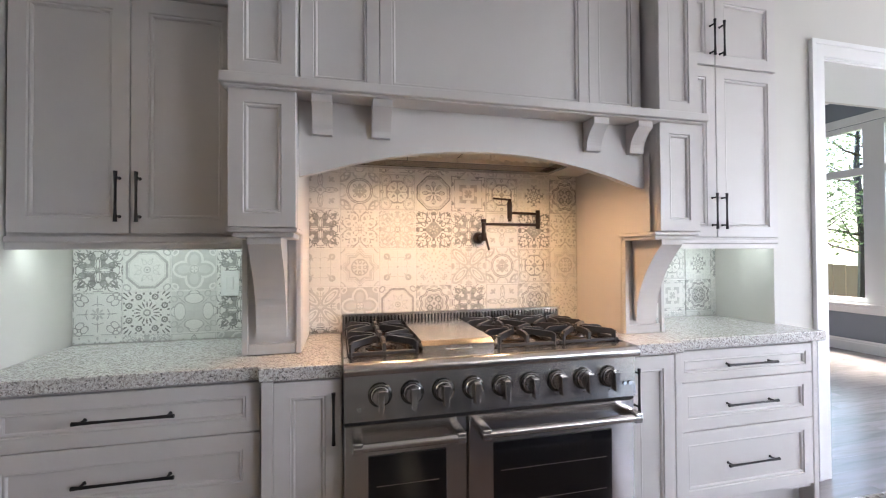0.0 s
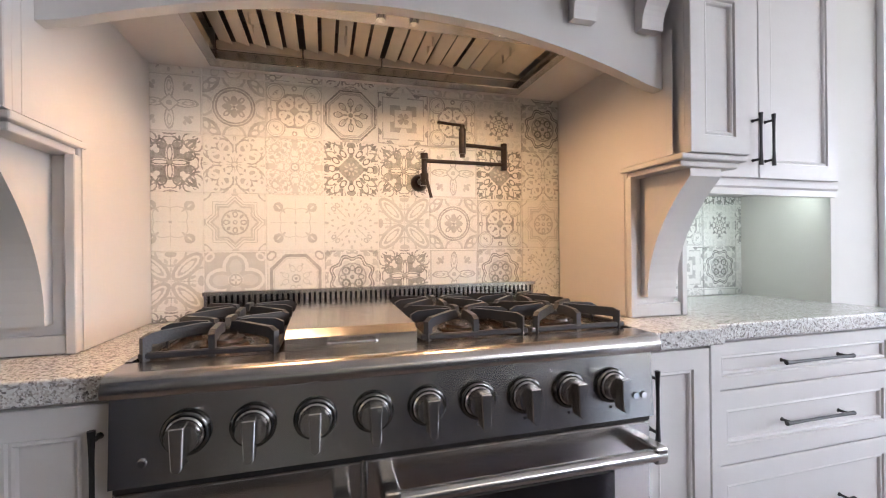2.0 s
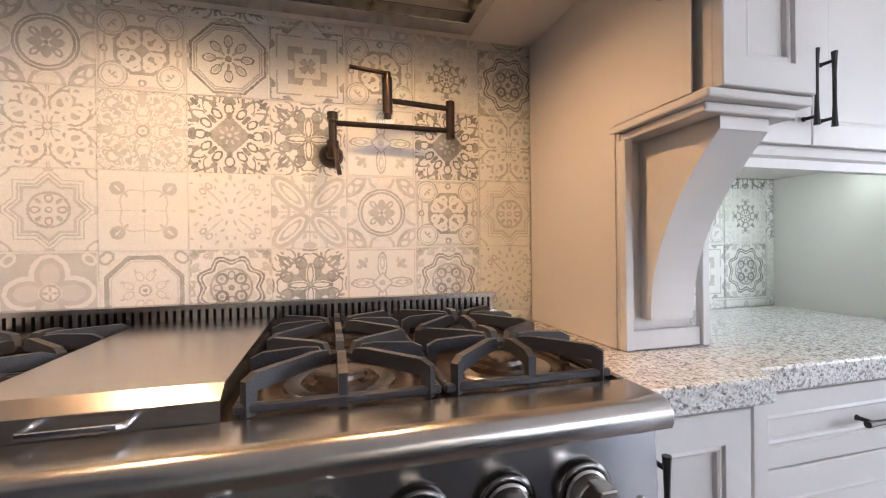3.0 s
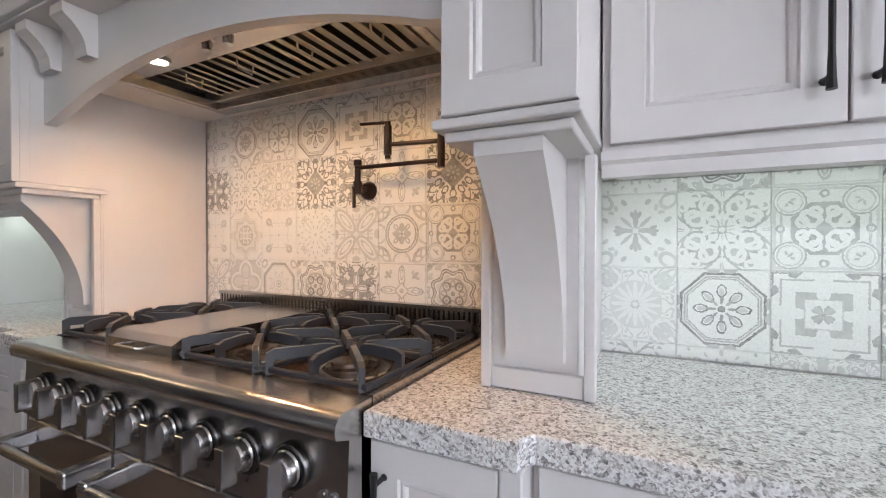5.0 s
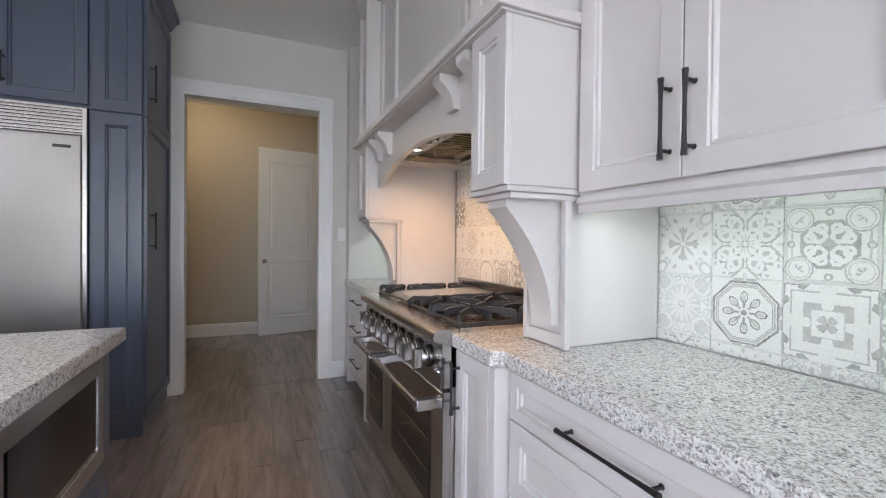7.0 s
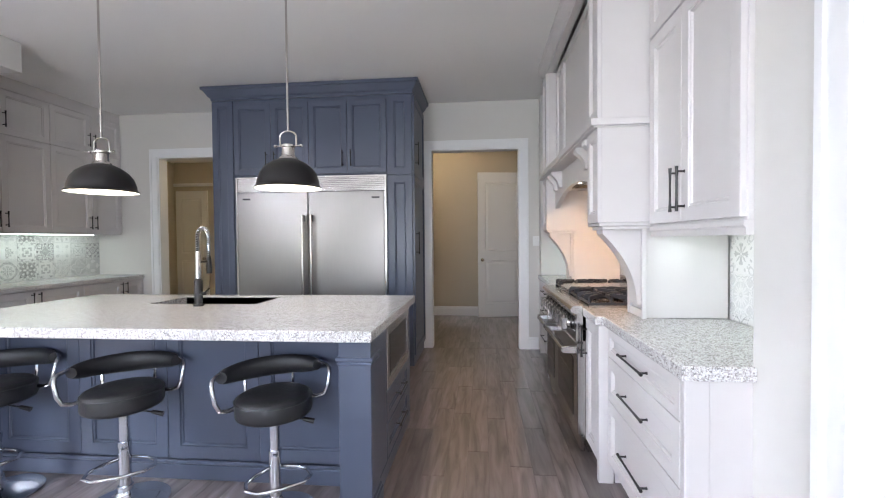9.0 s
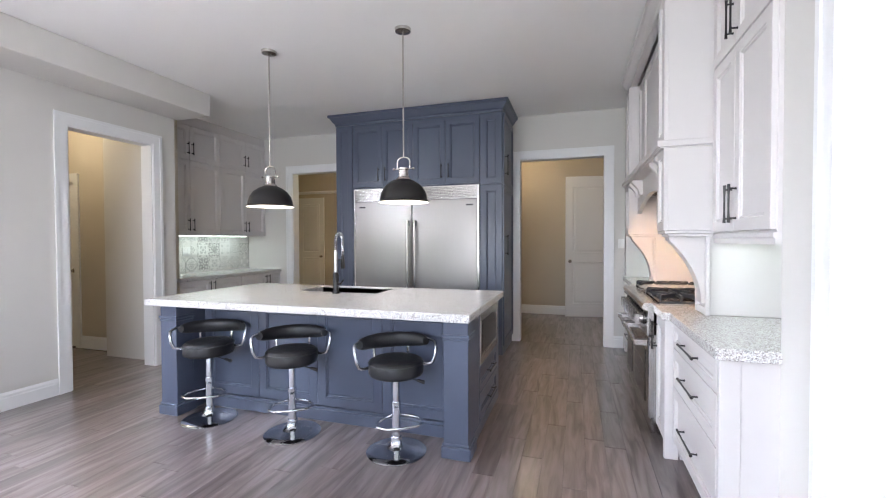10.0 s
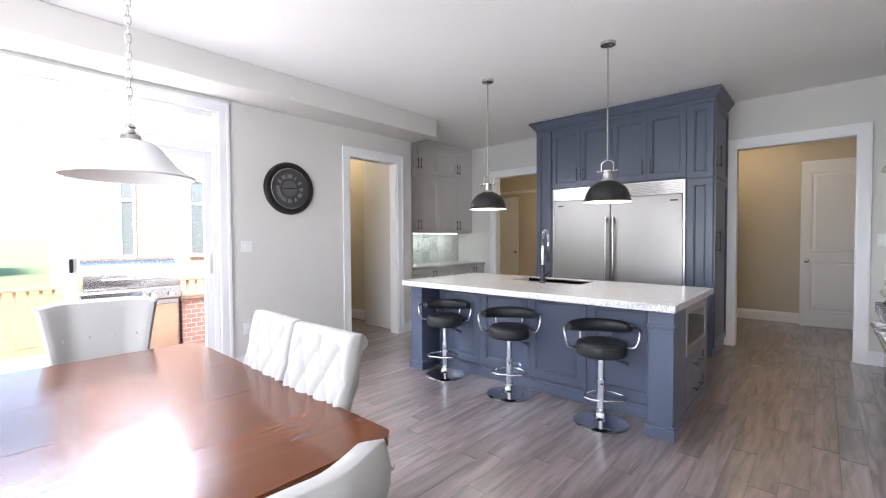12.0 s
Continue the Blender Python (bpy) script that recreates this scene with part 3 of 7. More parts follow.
def rings(bm, m, u0, u1, v0, v1, steps):
    """Nested rectangles (inset, height) joined into one moulded panel, closed at both ends."""
    loops = []
    for d, w in steps:
        loops.append([bm.verts.new(m @ Vector(p)) for p in ((u0 + d, v0 + d, w), (u1 - d, v0 + d, w), (u1 - d, v1 - d, w), (u0 + d, v1 - d, w))])
    for a, b in zip(loops, loops[1:]):
        for i in range(4):
            bm.faces.new((a[i], a[(i + 1) % 4], b[(i + 1) % 4], b[i]))
    bm.faces.new(loops[0])
    bm.faces.new(loops[-1])
    return bm


def shaker(bm, m, u0, u1, v0, v1, thick=0.020, stile=0.058):
    """A framed door with a stepped bead round its sunk panel; its face lies at w = thick."""
    t = thick
    stile = min(stile, (u1 - u0) * 0.27, (v1 - v0) * 0.27)
    return rings(bm, m, u0, u1, v0, v1, [(0, 0), (0, t - 0.002), (0.002, t), (stile, t), (stile + 0.003, t - 0.006), (stile + 0.009, t - 0.004), (stile + 0.013, t - 0.006), (stile + 0.016, t - 0.013)])


def pull(parent, m, u, v, length, upright, w=0.020, material=None):
    """A bar pull with flared ends on two posts."""
    bm = bmesh.new()
    h = length / 2

    def P(a, out, side=0.0):
        return m @ (Vector((u + side, v + a, w + out)) if upright else Vector((u + a, v + side, w + out)))
    n = 8
    stops = [(-h, 0.0075), (-h + 0.018, 0.0062), (-h * 0.4, 0.0048), (h * 0.4, 0.0048), (h - 0.018, 0.0062), (h, 0.0075)]
    pipe(bm, [P(a, 0.032) for a, _ in stops], [r for _, r in stops], n)
    for s in (-1, 1):
        pipe(bm, [P(s * (h - 0.022), 0.0), P(s * (h - 0.022), 0.006), P(s * (h - 0.022), 0.032)], [0.007, 0.0045, 0.0045], n)
    return part("handle", bm, material or BLACK, parent, "dark iron bar handle", smooth=True)

# ---- the shell ----
H = 3.0            # ceiling
XW, YS, YN, XE = -1.34, -3.265, 1.905, 6.45   # west, south, north (breakfast side) and east faces
YT = 2.29          # face of the range wall's tiles
NX = 2.37          # east end of the range recess
XR = -1.21         # west end of the range recess
XG = 6.65          # east wall of the great room

# west wall with two cased openings
O1 = (0.397, 1.472, 2.432)
O2 = (-3.18, -2.06, 2.435)
T = 0.14
solid("wall_west", boxes((XW - T, XW, YT, O1[1], 0, H), (XW - T, XW, O1[0], O1[1], O1[2], H), (XW - T, XW, O2[1], O1[0], 0, H),
      (XW - T, XW, O2[0], O2[1], O2[2], H), (XW - T, XW, -4.2, O2[0], 0, H)), WALL, "pale green-grey painted wall with two cased openings", "wall")
solid("wall_range", boxes((XW - T, 2.72, YT + 0.01, YT + 0.17, 0, H), (NX, 2.72, YN, YT + 0.01, 0, H)), WALL, "pale green-grey painted wall behind the range", "wall")
solid("wall_north", boxes((2.72, 6.2, YN, YT + 0.17, 2.46, H), (6.2, XE + 0.15, YN, YT + 0.17, 0, H)), WALL, "pale green-grey wall over a wide cased opening", "wall")
# south wall: hall door, sliding door, cabinet nook
SD = (3.30, 5.55, 2.61)
LD = (0.935, 1.74, 2.41)
solid("wall_south", boxes((0.66, LD[0], YS - T, YS, 0, H), (LD[0], LD[1], YS - T, YS, LD[2], H), (LD[1], SD[0], YS - T, YS, 0, H), (SD[0], SD[1], YS - T, YS, SD[2], H),
      (SD[1], XE + 0.15, YS - T, YS, 0, H)), WALL, "pale green-grey painted wall with a hall opening and sliding door", "wall")
solid("wall_nook", boxes((XW - T, 0.80, -4.20, -4.05, 0, H), (0.66, 0.80, -4.05, YS - T, 0, H)), WALL, "pale wall round the cabinet nook", "wall")
# opening added for the daylight lamp; this wall is out of view
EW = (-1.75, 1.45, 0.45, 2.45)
solid("wall_east", boxes((XE, XE + 0.15, YS, EW[0], 0, H), (XE, XE + 0.15, EW[1], YN, 0, H), (XE, XE + 0.15, EW[0], EW[1], 0, EW[2]), (XE, XE + 0.15, EW[0], EW[1], EW[3], H)), WALL, "pale wall of the breakfast room with an assumed window opening", "wall")
solid("wall_recess", boxes((XW, XR, 1.705, YT + 0.01, 0, H)), WALL, "pale green-grey return wall at the end of the counter", "wall")
solid("bulkhead", boxes((0.61, XE, YS, -2.79, 2.750, H - 0.002), bevel=0.006), WALL, "pale painted bulkhead along the ceiling", "bulkhead")
solid("ceiling", boxes((XW - 3.5, XE + 0.5, YS - T, YT + 0.17, H, H + 0.1), (XW - 3.5, 2.1, -6.6, YS - T, H, H + 0.1)), CEIL, "smooth white painted ceiling", "ceiling")

# great room to the north
HG = 3.40
solid("ceiling_great_room", boxes((2.2, XG + 0.3, YT + 0.17, 8.15, HG, HG + 0.1)), CEIL, "smooth white ceiling of the great room", "ceiling")
GW = (3.1, 5.7, 0.64, 3.02)
solid("wall_great_room", boxes((XG, XG + 0.15, YT + 0.17, GW[0], 0, HG), (XG, XG + 0.15, GW[0], GW[1], 0, GW[2]), (XG, XG + 0.15, GW[0], GW[1], GW[3], HG),
      (XG, XG + 0.15, GW[1], 8.0, 0, HG), (2.2, XG + 0.15, 8.0, 8.15, 0, HG), (2.2, 2.35, YT + 0.17, 8.0, 0, HG), (2.35, XG, YT + 0.14, YT + 0.17, H, HG)), SLATE, "slate-blue painted wall of the great room", "wall")

# halls behind the openings
solid("wall_hall_west", boxes((-3.74, -3.60, -1.2, 2.3, 0, H), (-3.6, XW - T, -1.32, -1.2, 0, H), (-3.6, XW - T, 2.1, 2.22, 0, H)), HALL, "warm beige painted hall wall", "wall")
solid("wall_hall_nook", boxes((-4.7, -4.58, -6.5, -1.32, 0, H), (-4.6, XW - T, -1.46, -1.33, 0, H), (-4.6, XW - T, -5.6, -5.46, 0, H)), HALL, "warm beige painted hall wall", "wall")
solid("wall_hall_south", boxes((0.50, 0.62, -5.0, YS - T, 0, H), (0.50, 0.62, -6.1, -5.72, 0, H), (0.50, 0.62, -5.72, -5.0, 2.12, H), (0.4, 2.1, -6.25, -6.1, 0, H), (2.0, 2.1, -6.1, YS - T, 0, H), (-0.4, -0.3, -6.4, -4.2, 0, H)),
      HALL, "warm beige painted hall wall", "wall")


def casing(name, side, at, u0, u1, top, w=0.105, depth=None, flip=1, both=True):
    """Moulded trim round an opening: two legs, a head and the jamb lining; u runs along the wall."""
    m = facing(side, at)
    bm = bmesh.new()
    steps = ((0, 0.100, 0.0, 0.014), (0.008, 0.086, 0.014, 0.019), (0.078, 0.105, 0.014, 0.026))

    def bar(a0, a1, b0, b1, w0, w1):
        vs = [m @ Vector(p) for p in ((a0, b0, w0), (a1, b0, w0), (a1, b1, w0), (a0, b1, w0), (a0, b0, w1), (a1, b0, w1), (a1, b1, w1), (a0, b1, w1))]
        vs = [bm.verts.new(v) for v in vs]
        for q in ((0, 1, 2, 3), (4, 5, 6, 7), (0, 1, 5, 4), (1, 2, 6, 5), (2, 3, 7, 6), (3, 0, 4, 7)):
            bm.faces.new([vs[i] for i in q])
    for d0, d1, w0, w1 in steps:
        bar(u0 - d1, u0 - d0, 0, top + d1, w0, w1)
        bar(u1 + d0, u1 + d1, 0, top + d1, w0, w1)
        bar(u0 - d0, u1 + d0, top + d0, top + d1, w0, w1)
    if depth:
        bar(u0 - 0.004, u0 + 0.012, 0, top, -depth, 0.004)
        bar(u1 - 0.012, u1 + 0.004, 0, top, -depth, 0.004)
        bar(u0 + 0.012, u1 - 0.012, top - 0.012, top + 0.004, -depth, 0.004)
    return solid(name, bm, TRIM, "white painted moulded door casing", "casing")


casing("trim_opening_pantry", "+x", XW, O1[0], O1[1], O1[2], depth=T)
casing("trim_opening_nook", "+x", XW, O2[0], O2[1], O2[2], depth=T)
casing("trim_opening_south", "+y", YS, LD[0], LD[1], LD[2], depth=T)
casing("trim_opening_great_room", "-y", YN, 2.755, 6.1, 2.46, depth=0.50)
casing("trim_sliding_door", "+y", YS, SD[0], SD[1], SD[2])
casing("trim_hall_door", "+x", 0.62, -5.72, -5.0, 2.12, w=0.09, depth=0.12)


def baseboard(name, rows, h=0.145):
    """Stepped skirting; rows of (side, at, u0, u1)."""
    bm = bmesh.new()
    for side, at, u0, u1 in rows:
        m = facing(side, at)
        prof = [(0.0, 0.0), (0.017, 0.0), (0.017, h - 0.045), (0.013, h - 0.038), (0.013, h - 0.02), (0.006, h - 0.006), (0.004, h), (0.0, h)]
        a = [bm.verts.new(m @ Vector((u0, v, w))) for w, v in prof]
        b = [bm.verts.new(m @ Vector((u1, v, w))) for w, v in prof]
        bm.faces.new(a)
        bm.faces.new(b)
        for i in range(len(prof)):
            j = (i + 1) % len(prof)
            bm.faces.new((a[i], a[j], b[j], b[i]))
    return solid(name, bm, TRIM, "white moulded baseboard", "baseboard")


baseboard("baseboard_kitchen", [("+x", XW, O1[1] + 0.105, 1.69), ("+x", XW, 0.33, O1[0] - 0.105), ("+y", YS, LD[1] + 0.105, SD[0] - 0.105), ("+y", YS, 0.66, LD[0] - 0.105), ("-y", YN, NX, 2.64), ("+y", YS, SD[1] + 0.105, XE), ("-x", XE, YS, YN)])
baseboard("baseboard_hall", [("+x", -3.6, -1.2, 2.1), ("+x", 0.62, -4.9, YS - T), ("+x", -4.58, -5.4, -1.5), ("-x", XG, YT + 0.2, 8.0)], h=0.16)

# ---- cabinets on the range wall ----
YU, YP, YB, YN_ = 1.868, 1.618, 1.69, 1.645    # faces of uppers, hood posts, drawers, narrow pull-outs


def cabinet(name, x0, x1, y0, y1, z0, z1, fronts, label, side="-y", mat_=None, toe=0.0, group="range wall cabinets", lid=0.0, wood=None):
    """A cabinet box with its doors or drawers: rows (kind, u0, u1, v0, v1, pull u, pull v, length, upright)."""
    mat_ = mat_ or CAB
    c = thing(name, ((x0 + x1) / 2, (y0 + y1) / 2, z0), label, "cabinet", group)
    bm = bmesh.new()
    if toe:
        if side == "-y":
            box(bm, x0, x1, y0, y1, z0 + toe, z1)
            box(bm, x0 + 0.01, x1 - 0.01, y0 + 0.07, y1, z0, z0 + toe)
        else:
            box(bm, x0, x1, y0, y1, z0 + toe, z1)
            box(bm, x0 + 0.01, x1 - 0.01, y0 + 0.02, y1 - 0.07, z0, z0 + toe)
    else:
        box(bm, x0, x1, y0, y1, z0, z1, bevel=0.002)
    part("body", bm, mat_, c)
    at = {"-y": y0, "+y": y1, "+x": x1, "-x": x0}[side]
    m = facing(side, at)
    for kind, u0, u1, v0, v1, pu, pv, ln, up in fronts:
        bm = shaker(bmesh.new(), m, u0, u1, v0, v1)
        d = part(kind, bm, mat_, c)
        if ln:
            pull(d, m, pu, pv, ln, up)
    return c


g = 0.002
# left uppers: two tall doors, two short ones over them
LX0, LM, LX1 = -1.195, -0.805, -0.405
cabinet("upper_cabinet", XR + 0.004, LX1, YU + 0.02, YT - 0.01, 1.386, 2.86, [
    ("door", LX0, LM - g, 1.398, 2.315, LM - 0.034, 1.535, 0.19, True), ("door", LM + g, LX1 - 0.02, 1.398, 2.315, LM + 0.034, 1.535, 0.19, True),
    ("door", LX0, LM - g, 2.325, 2.73, LM - 0.034, 2.46, 0.19, True), ("door", LM + g, LX1 - 0.02, 2.325, 2.73, LM + 0.034, 2.46, 0.19, True)],
    "off-white painted upper cabinet with four panelled doors")
RX0, RM, RX1 = 1.600, 1.942, 2.358
cabinet("upper_cabinet", 1.584, NX - 0.004, YU + 0.02, YT - 0.01, 1.386, 2.86, [
    ("door", RX0, RM - g, 1.398, 2.315, RM - 0.031, 1.535, 0.19, True), ("door", RM + g, RX1, 1.398, 2.315, RM + 0.031, 1.535, 0.19, True),
    ("door", RX0, RM - g, 2.325, 2.73, RM - 0.031, 2.46, 0.19, True), ("door", RM + g, RX1, 2.325, 2.73, RM + 0.031, 2.46, 0.19, True)],
    "off-white painted upper cabinet with four panelled doors")


def mould(name, m, u0, u1, prof, material, label, category="moulding", ends=True):
    """A straight length of moulding; outline in (w, v)."""
    bm = bmesh.new()
    a = [bm.verts.new(m @ Vector((u0, v, w))) for w, v in prof]
    b = [bm.verts.new(m @ Vector((u1, v, w))) for w, v in prof]
    bm.faces.new(a)
    bm.faces.new(b)
    for i in range(len(prof)):
        j = (i + 1) % len(prof)
        bm.faces.new((a[i], a[j], b[j], b[i]))
    return solid(name, bm, material, label, category)


rail = [(-0.02, 1.386), (0.012, 1.386), (0.014, 1.368), (0.006, 1.361), (0.006, 1.337), (-0.02, 1.337)]
mould("trim_light_rail_west", facing("-y", YU + 0.02), XR + 0.004, -0.40, rail, CAB, "off-white light rail under the upper cabinets")
mould("trim_light_rail_east", facing("-y", YU + 0.02), 1.584, NX - 0.004, rail, CAB, "off-white light rail under the upper cabinets")
crown = [(-0.05, 2.86), (0.004, 2.86), (0.006, 2.90), (0.022, 2.915), (0.045, 2.955), (0.060, 2.965), (0.060, 2.997), (-0.05, 2.997)]
mould("trim_crown_west", facing("-y", YU + 0.02), XR + 0.004, -0.41, crown, CAB, "off-white crown moulding")
mould("trim_crown_east", facing("-y", YU + 0.02), 1.60, NX - 0.004, crown, CAB, "off-white crown moulding")
# strips under the uppers
for sx in (-0.83, 1.98):
    s = thing("cabinet_light", (sx, 2.10, 1.386), "thin white light strip under the upper cabinet", "light strip")
    part("housing", boxes((sx - 0.36, sx + 0.36, 1.935, 1.960, 1.374, 1.3855)), PLASTIC, s)
    part("diffuser", boxes((sx - 0.35, sx + 0.35, 1.938, 1.957, 1.370, 1.3735)), LED, s, "glowing cool-white diffuser")

# drawers and pull-outs below
zt = 0.858


def drawers(x0, x1, zs, ln):
    rows = []
    for a, b in zip(zs, zs[1:]):
        rows.append(("drawer", x0, x1, b + g, a - g, (x0 + x1) / 2, (a + b) / 2 + 0.002, ln, False))
    return rows


ZS = (0.850, 0.668, 0.43, 0.115)
cabinet("drawer_cabinet", XR + 0.004, -0.302, YB + 0.02, YT - 0.01, 0, zt, drawers(XR + 0.06, -0.310, ZS, 0.30), "off-white drawer cabinet with three panelled drawers", toe=0.105)
cabinet("drawer_cabinet", 1.497, NX, YB + 0.02, YT - 0.01, 0, zt, drawers(1.510, NX - 0.035, (0.850, 0.70, 0.468, 0.130), 0.30), "off-white drawer cabinet with three panelled drawers", toe=0.105)
cabinet("pullout_cabinet", -0.300, -0.016, YN_ + 0.02, YT - 0.01, 0, zt, [("door", -0.258, -0.020, 0.11, 0.85, -0.048, 0.715, 0.19, True)], "narrow off-white pull-out cabinet beside the range", toe=0.10)
cabinet("pullout_cabinet", 1.208, 1.495, YN_ + 0.02, YT - 0.01, 0, zt, [("door", 1.212, 1.455, 0.11, 0.85, 1.242, 0.715, 0.19, True)], "narrow off-white pull-out cabinet beside the range", toe=0.10)
solid("trim_feet", boxes((-0.300, -0.258, YN_, YN_ + 0.08, 0, 0.857), (1.458, 1.496, YN_, YN_ + 0.08, 0, 0.857), (XR + 0.01, XR + 0.055, YB, YB + 0.08, 0, 0.857), (NX - 0.03, NX + 0.003, YB, YB + 0.08, 0, 0.857), bevel=0.003), CAB, "off-white cabinet posts down to the floor", "trim")


def slab(name, pts, z0, z1, label, material=None, hole=None):
    bm = bmesh.new()
    top = [bm.verts.new((x, y, z1)) for x, y in pts]
    f = bm.faces.new(top)
    r = bmesh.ops.extrude_face_region(bm, geom=[f])
    bmesh.ops.translate(bm, verts=[e for e in r["geom"] if isinstance(e, bmesh.types.BMVert)], vec=(0, 0, z0 - z1))
    bmesh.ops.bevel(bm, geom=[e for e in bm.edges if abs(e.verts[0].co.z - e.verts[1].co.z) < 1e-6], offset=0.006, segments=3, affect="EDGES", profile=0.5)
    ob = part(name, bm, material or GRANITE, None, label)
    return tagged(ob, label, "countertop")


slab("countertop", [(XR + 0.004, 1.672), (-0.318, 1.672), (-0.305, 1.655), (-0.303, 1.628), (-0.018, 1.628), (-0.018, YT - 0.012), (XR + 0.004, YT - 0.012)], 0.860, 0.910, "speckled white and grey granite countertop beside the range")
slab("countertop", [(1.210, 1.628), (1.492, 1.628), (1.498, 1.652), (1.511, 1.668), (2.400, 1.668), (2.400, YN - 0.006), (NX - 0.004, YN - 0.006), (NX - 0.004, YT - 0.012), (1.210, YT - 0.012)], 0.860, 0.910, "speckled white and grey granite countertop beside the range")

# ---- mantel hood ----
PL, PR = (-0.405, -0.178), (1.350, 1.580)
hood = thing("mantel_hood", (0.58, YT, 0.912), "off-white wooden mantel hood over the range with arched front", "range hood")
for a, b in (PL, PR):
    # post boxes: lower with one panel, upper with one tall panel; the east one stands in from the niche
    a0, a = a, a + (0.018 if a > 0 else 0)
    p = part("post", boxes((a, b, YP + 0.02, YT - 0.008, 1.412, 1.903), (a, b, YP + 0.02, YT - 0.008, 1.946, 2.86), bevel=0.002), CAB, hood)
    part("panel", shaker(bmesh.new(), facing("-y", YP + 0.02), a, b, 1.412, 1.903, stile=0.050), CAB, p)
    part("panel", shaker(bmesh.new(), facing("-y", YP + 0.02), a, b, 1.948, 2.855, stile=0.050), CAB, p)
    a = a0
    # leg: return board, edge trims, cap and curved bracket
    ins = 0.035 if a > 0 else 0.003
    leg = part("leg", boxes((a + 0.003, b - ins, 1.865, YT - 0.012, 0.912, 1.410), bevel=0.002), CAB, hood)
    for r in ((a + 0.001, a + 0.022, 1.842, 1.864, 0.912, 1.376), (b - 0.022, b - 0.001, 1.842, 1.864, 0.912, 1.376), (a + 0.023, b - 0.023, 1.848, 1.864, 0.912, 0.955)):
        part("edge_trim", boxes(r, bevel=0.002), CAB, leg)
    part("cap", boxes((a - 0.004, b + 0.004, 1.626, 1.89, 1.394, 1.411), (a + 0.010, b - 0.010, 1.646, 1.885, 1.376, 1.394), bevel=0.004, seg=2), CAB, leg)
    prof = [(-1.866, 1.376), (-1.660, 1.376), (-1.660, 1.352)]
    for i in range(15):
        t = i / 14
        prof.append((-1.662 - 0.172 * (1 - (1 - t) ** 2.1), 1.352 - 0.372 * t))
    prof += [(-1.866, 0.980)]
    mid = (a + b) / 2
    m = Matrix(((0, 0, 1, mid - 0.057), (-1, 0, 0, 0), (0, 1, 0, 0), (0, 0, 0, 1)))
    part("bracket", extrude_profile(bmesh.new(), prof, m, 0.114), CAB, leg)
# smooth side linings of the niche
for at, w in ((PL[1] - 0.002, 0.003), (PR[0] - 0.001, 0.003)):
    lining = [(1.872, 0.9125), (YT - 0.009, 0.9125), (YT - 0.009, 1.7715), (1.664, 1.7715), (1.664, 1.4125), (1.872, 1.4125)]
    part("side_lining", extrude_profile(bmesh.new(), lining, Matrix(((0, 0, 1, at), (1, 0, 0, 0), (0, 1, 0, 0), (0, 0, 0, 1))), w), CAB, hood)
# arched fascia
ax0, ax1, zs, zc = PL[1] + 0.002, PR[0] - 0.002, 1.622, 1.742
pts = [(ax0, 1.903), (ax0, zs - 0.01)]
for i in range(25):
    t = i / 24
    u = ax0 + 0.05 + (ax1 - ax0 - 0.10) * t
    pts.append((u, zs + (zc - zs) * (1 - (2 * t - 1) ** 2)))
pts += [(ax1, zs - 0.01), (ax1, 1.903)]
part("arch", extrude_profile(bmesh.new(), pts, facing("-y", 1.735), 0.035), CAB, hood)
part("mantel_shelf", boxes((PL[0] - 0.022, PR[1] + 0.022, 1.580, YU + 0.03, 1.908, 1.944), (PL[0] - 0.010, PR[1] + 0.010, 1.596, YU + 0.03, 1.900, 1.908), bevel=0.004, seg=2), CAB, hood)
# chimney front with three panels
cf = part("chimney", boxes((PL[1] + 0.002, PR[0] - 0.002, 1.73, YT - 0.008, 1.946, 2.86)), CAB, hood)
for a, b in ((-0.172, 0.130), (0.132, 1.072), (1.074, 1.346)):
    part("panel", shaker(bmesh.new(), facing("-y", 1.73), a, b, 1.948, 2.855, stile=0.048), CAB, cf)
# four little brackets under the shelf
for bx in (-0.088, 0.134, 1.070, 1.290):
    prof = [(-1.702, 1.899), (-1.612, 1.899), (-1.612, 1.872)]
    for i in range(9):
        t = i / 8
        prof.append((-1.618 - 0.052 * math.sin(t * math.pi / 2), 1.866 - 0.088 * t ** 1.2))
    prof += [(-1.672, 1.768), (-1.702, 1.768)]
    m = Matrix(((0, 0, 1, bx - 0.036), (-1, 0, 0, 0), (0, 1, 0, 0), (0, 0, 0, 1)))
    part("small_bracket", extrude_profile(bmesh.new(), prof, m, 0.072), CAB, hood)
# soffit round the insert
for r in ((PL[1], 0.012, 1.735, YT - 0.012, 1.772, 1.80), (1.145, PR[0], 1.735, YT - 0.012, 1.772, 1.80), (0.013, 1.144, 2.246, YT - 0.012, 1.772, 1.80)):
    part("soffit", boxes(r), CAB, hood)
mould("trim_crown_hood", facing("-y", YP + 0.02), PL[0] - 0.03, PR[1] + 0.03, crown, CAB, "off-white crown moulding on the hood")

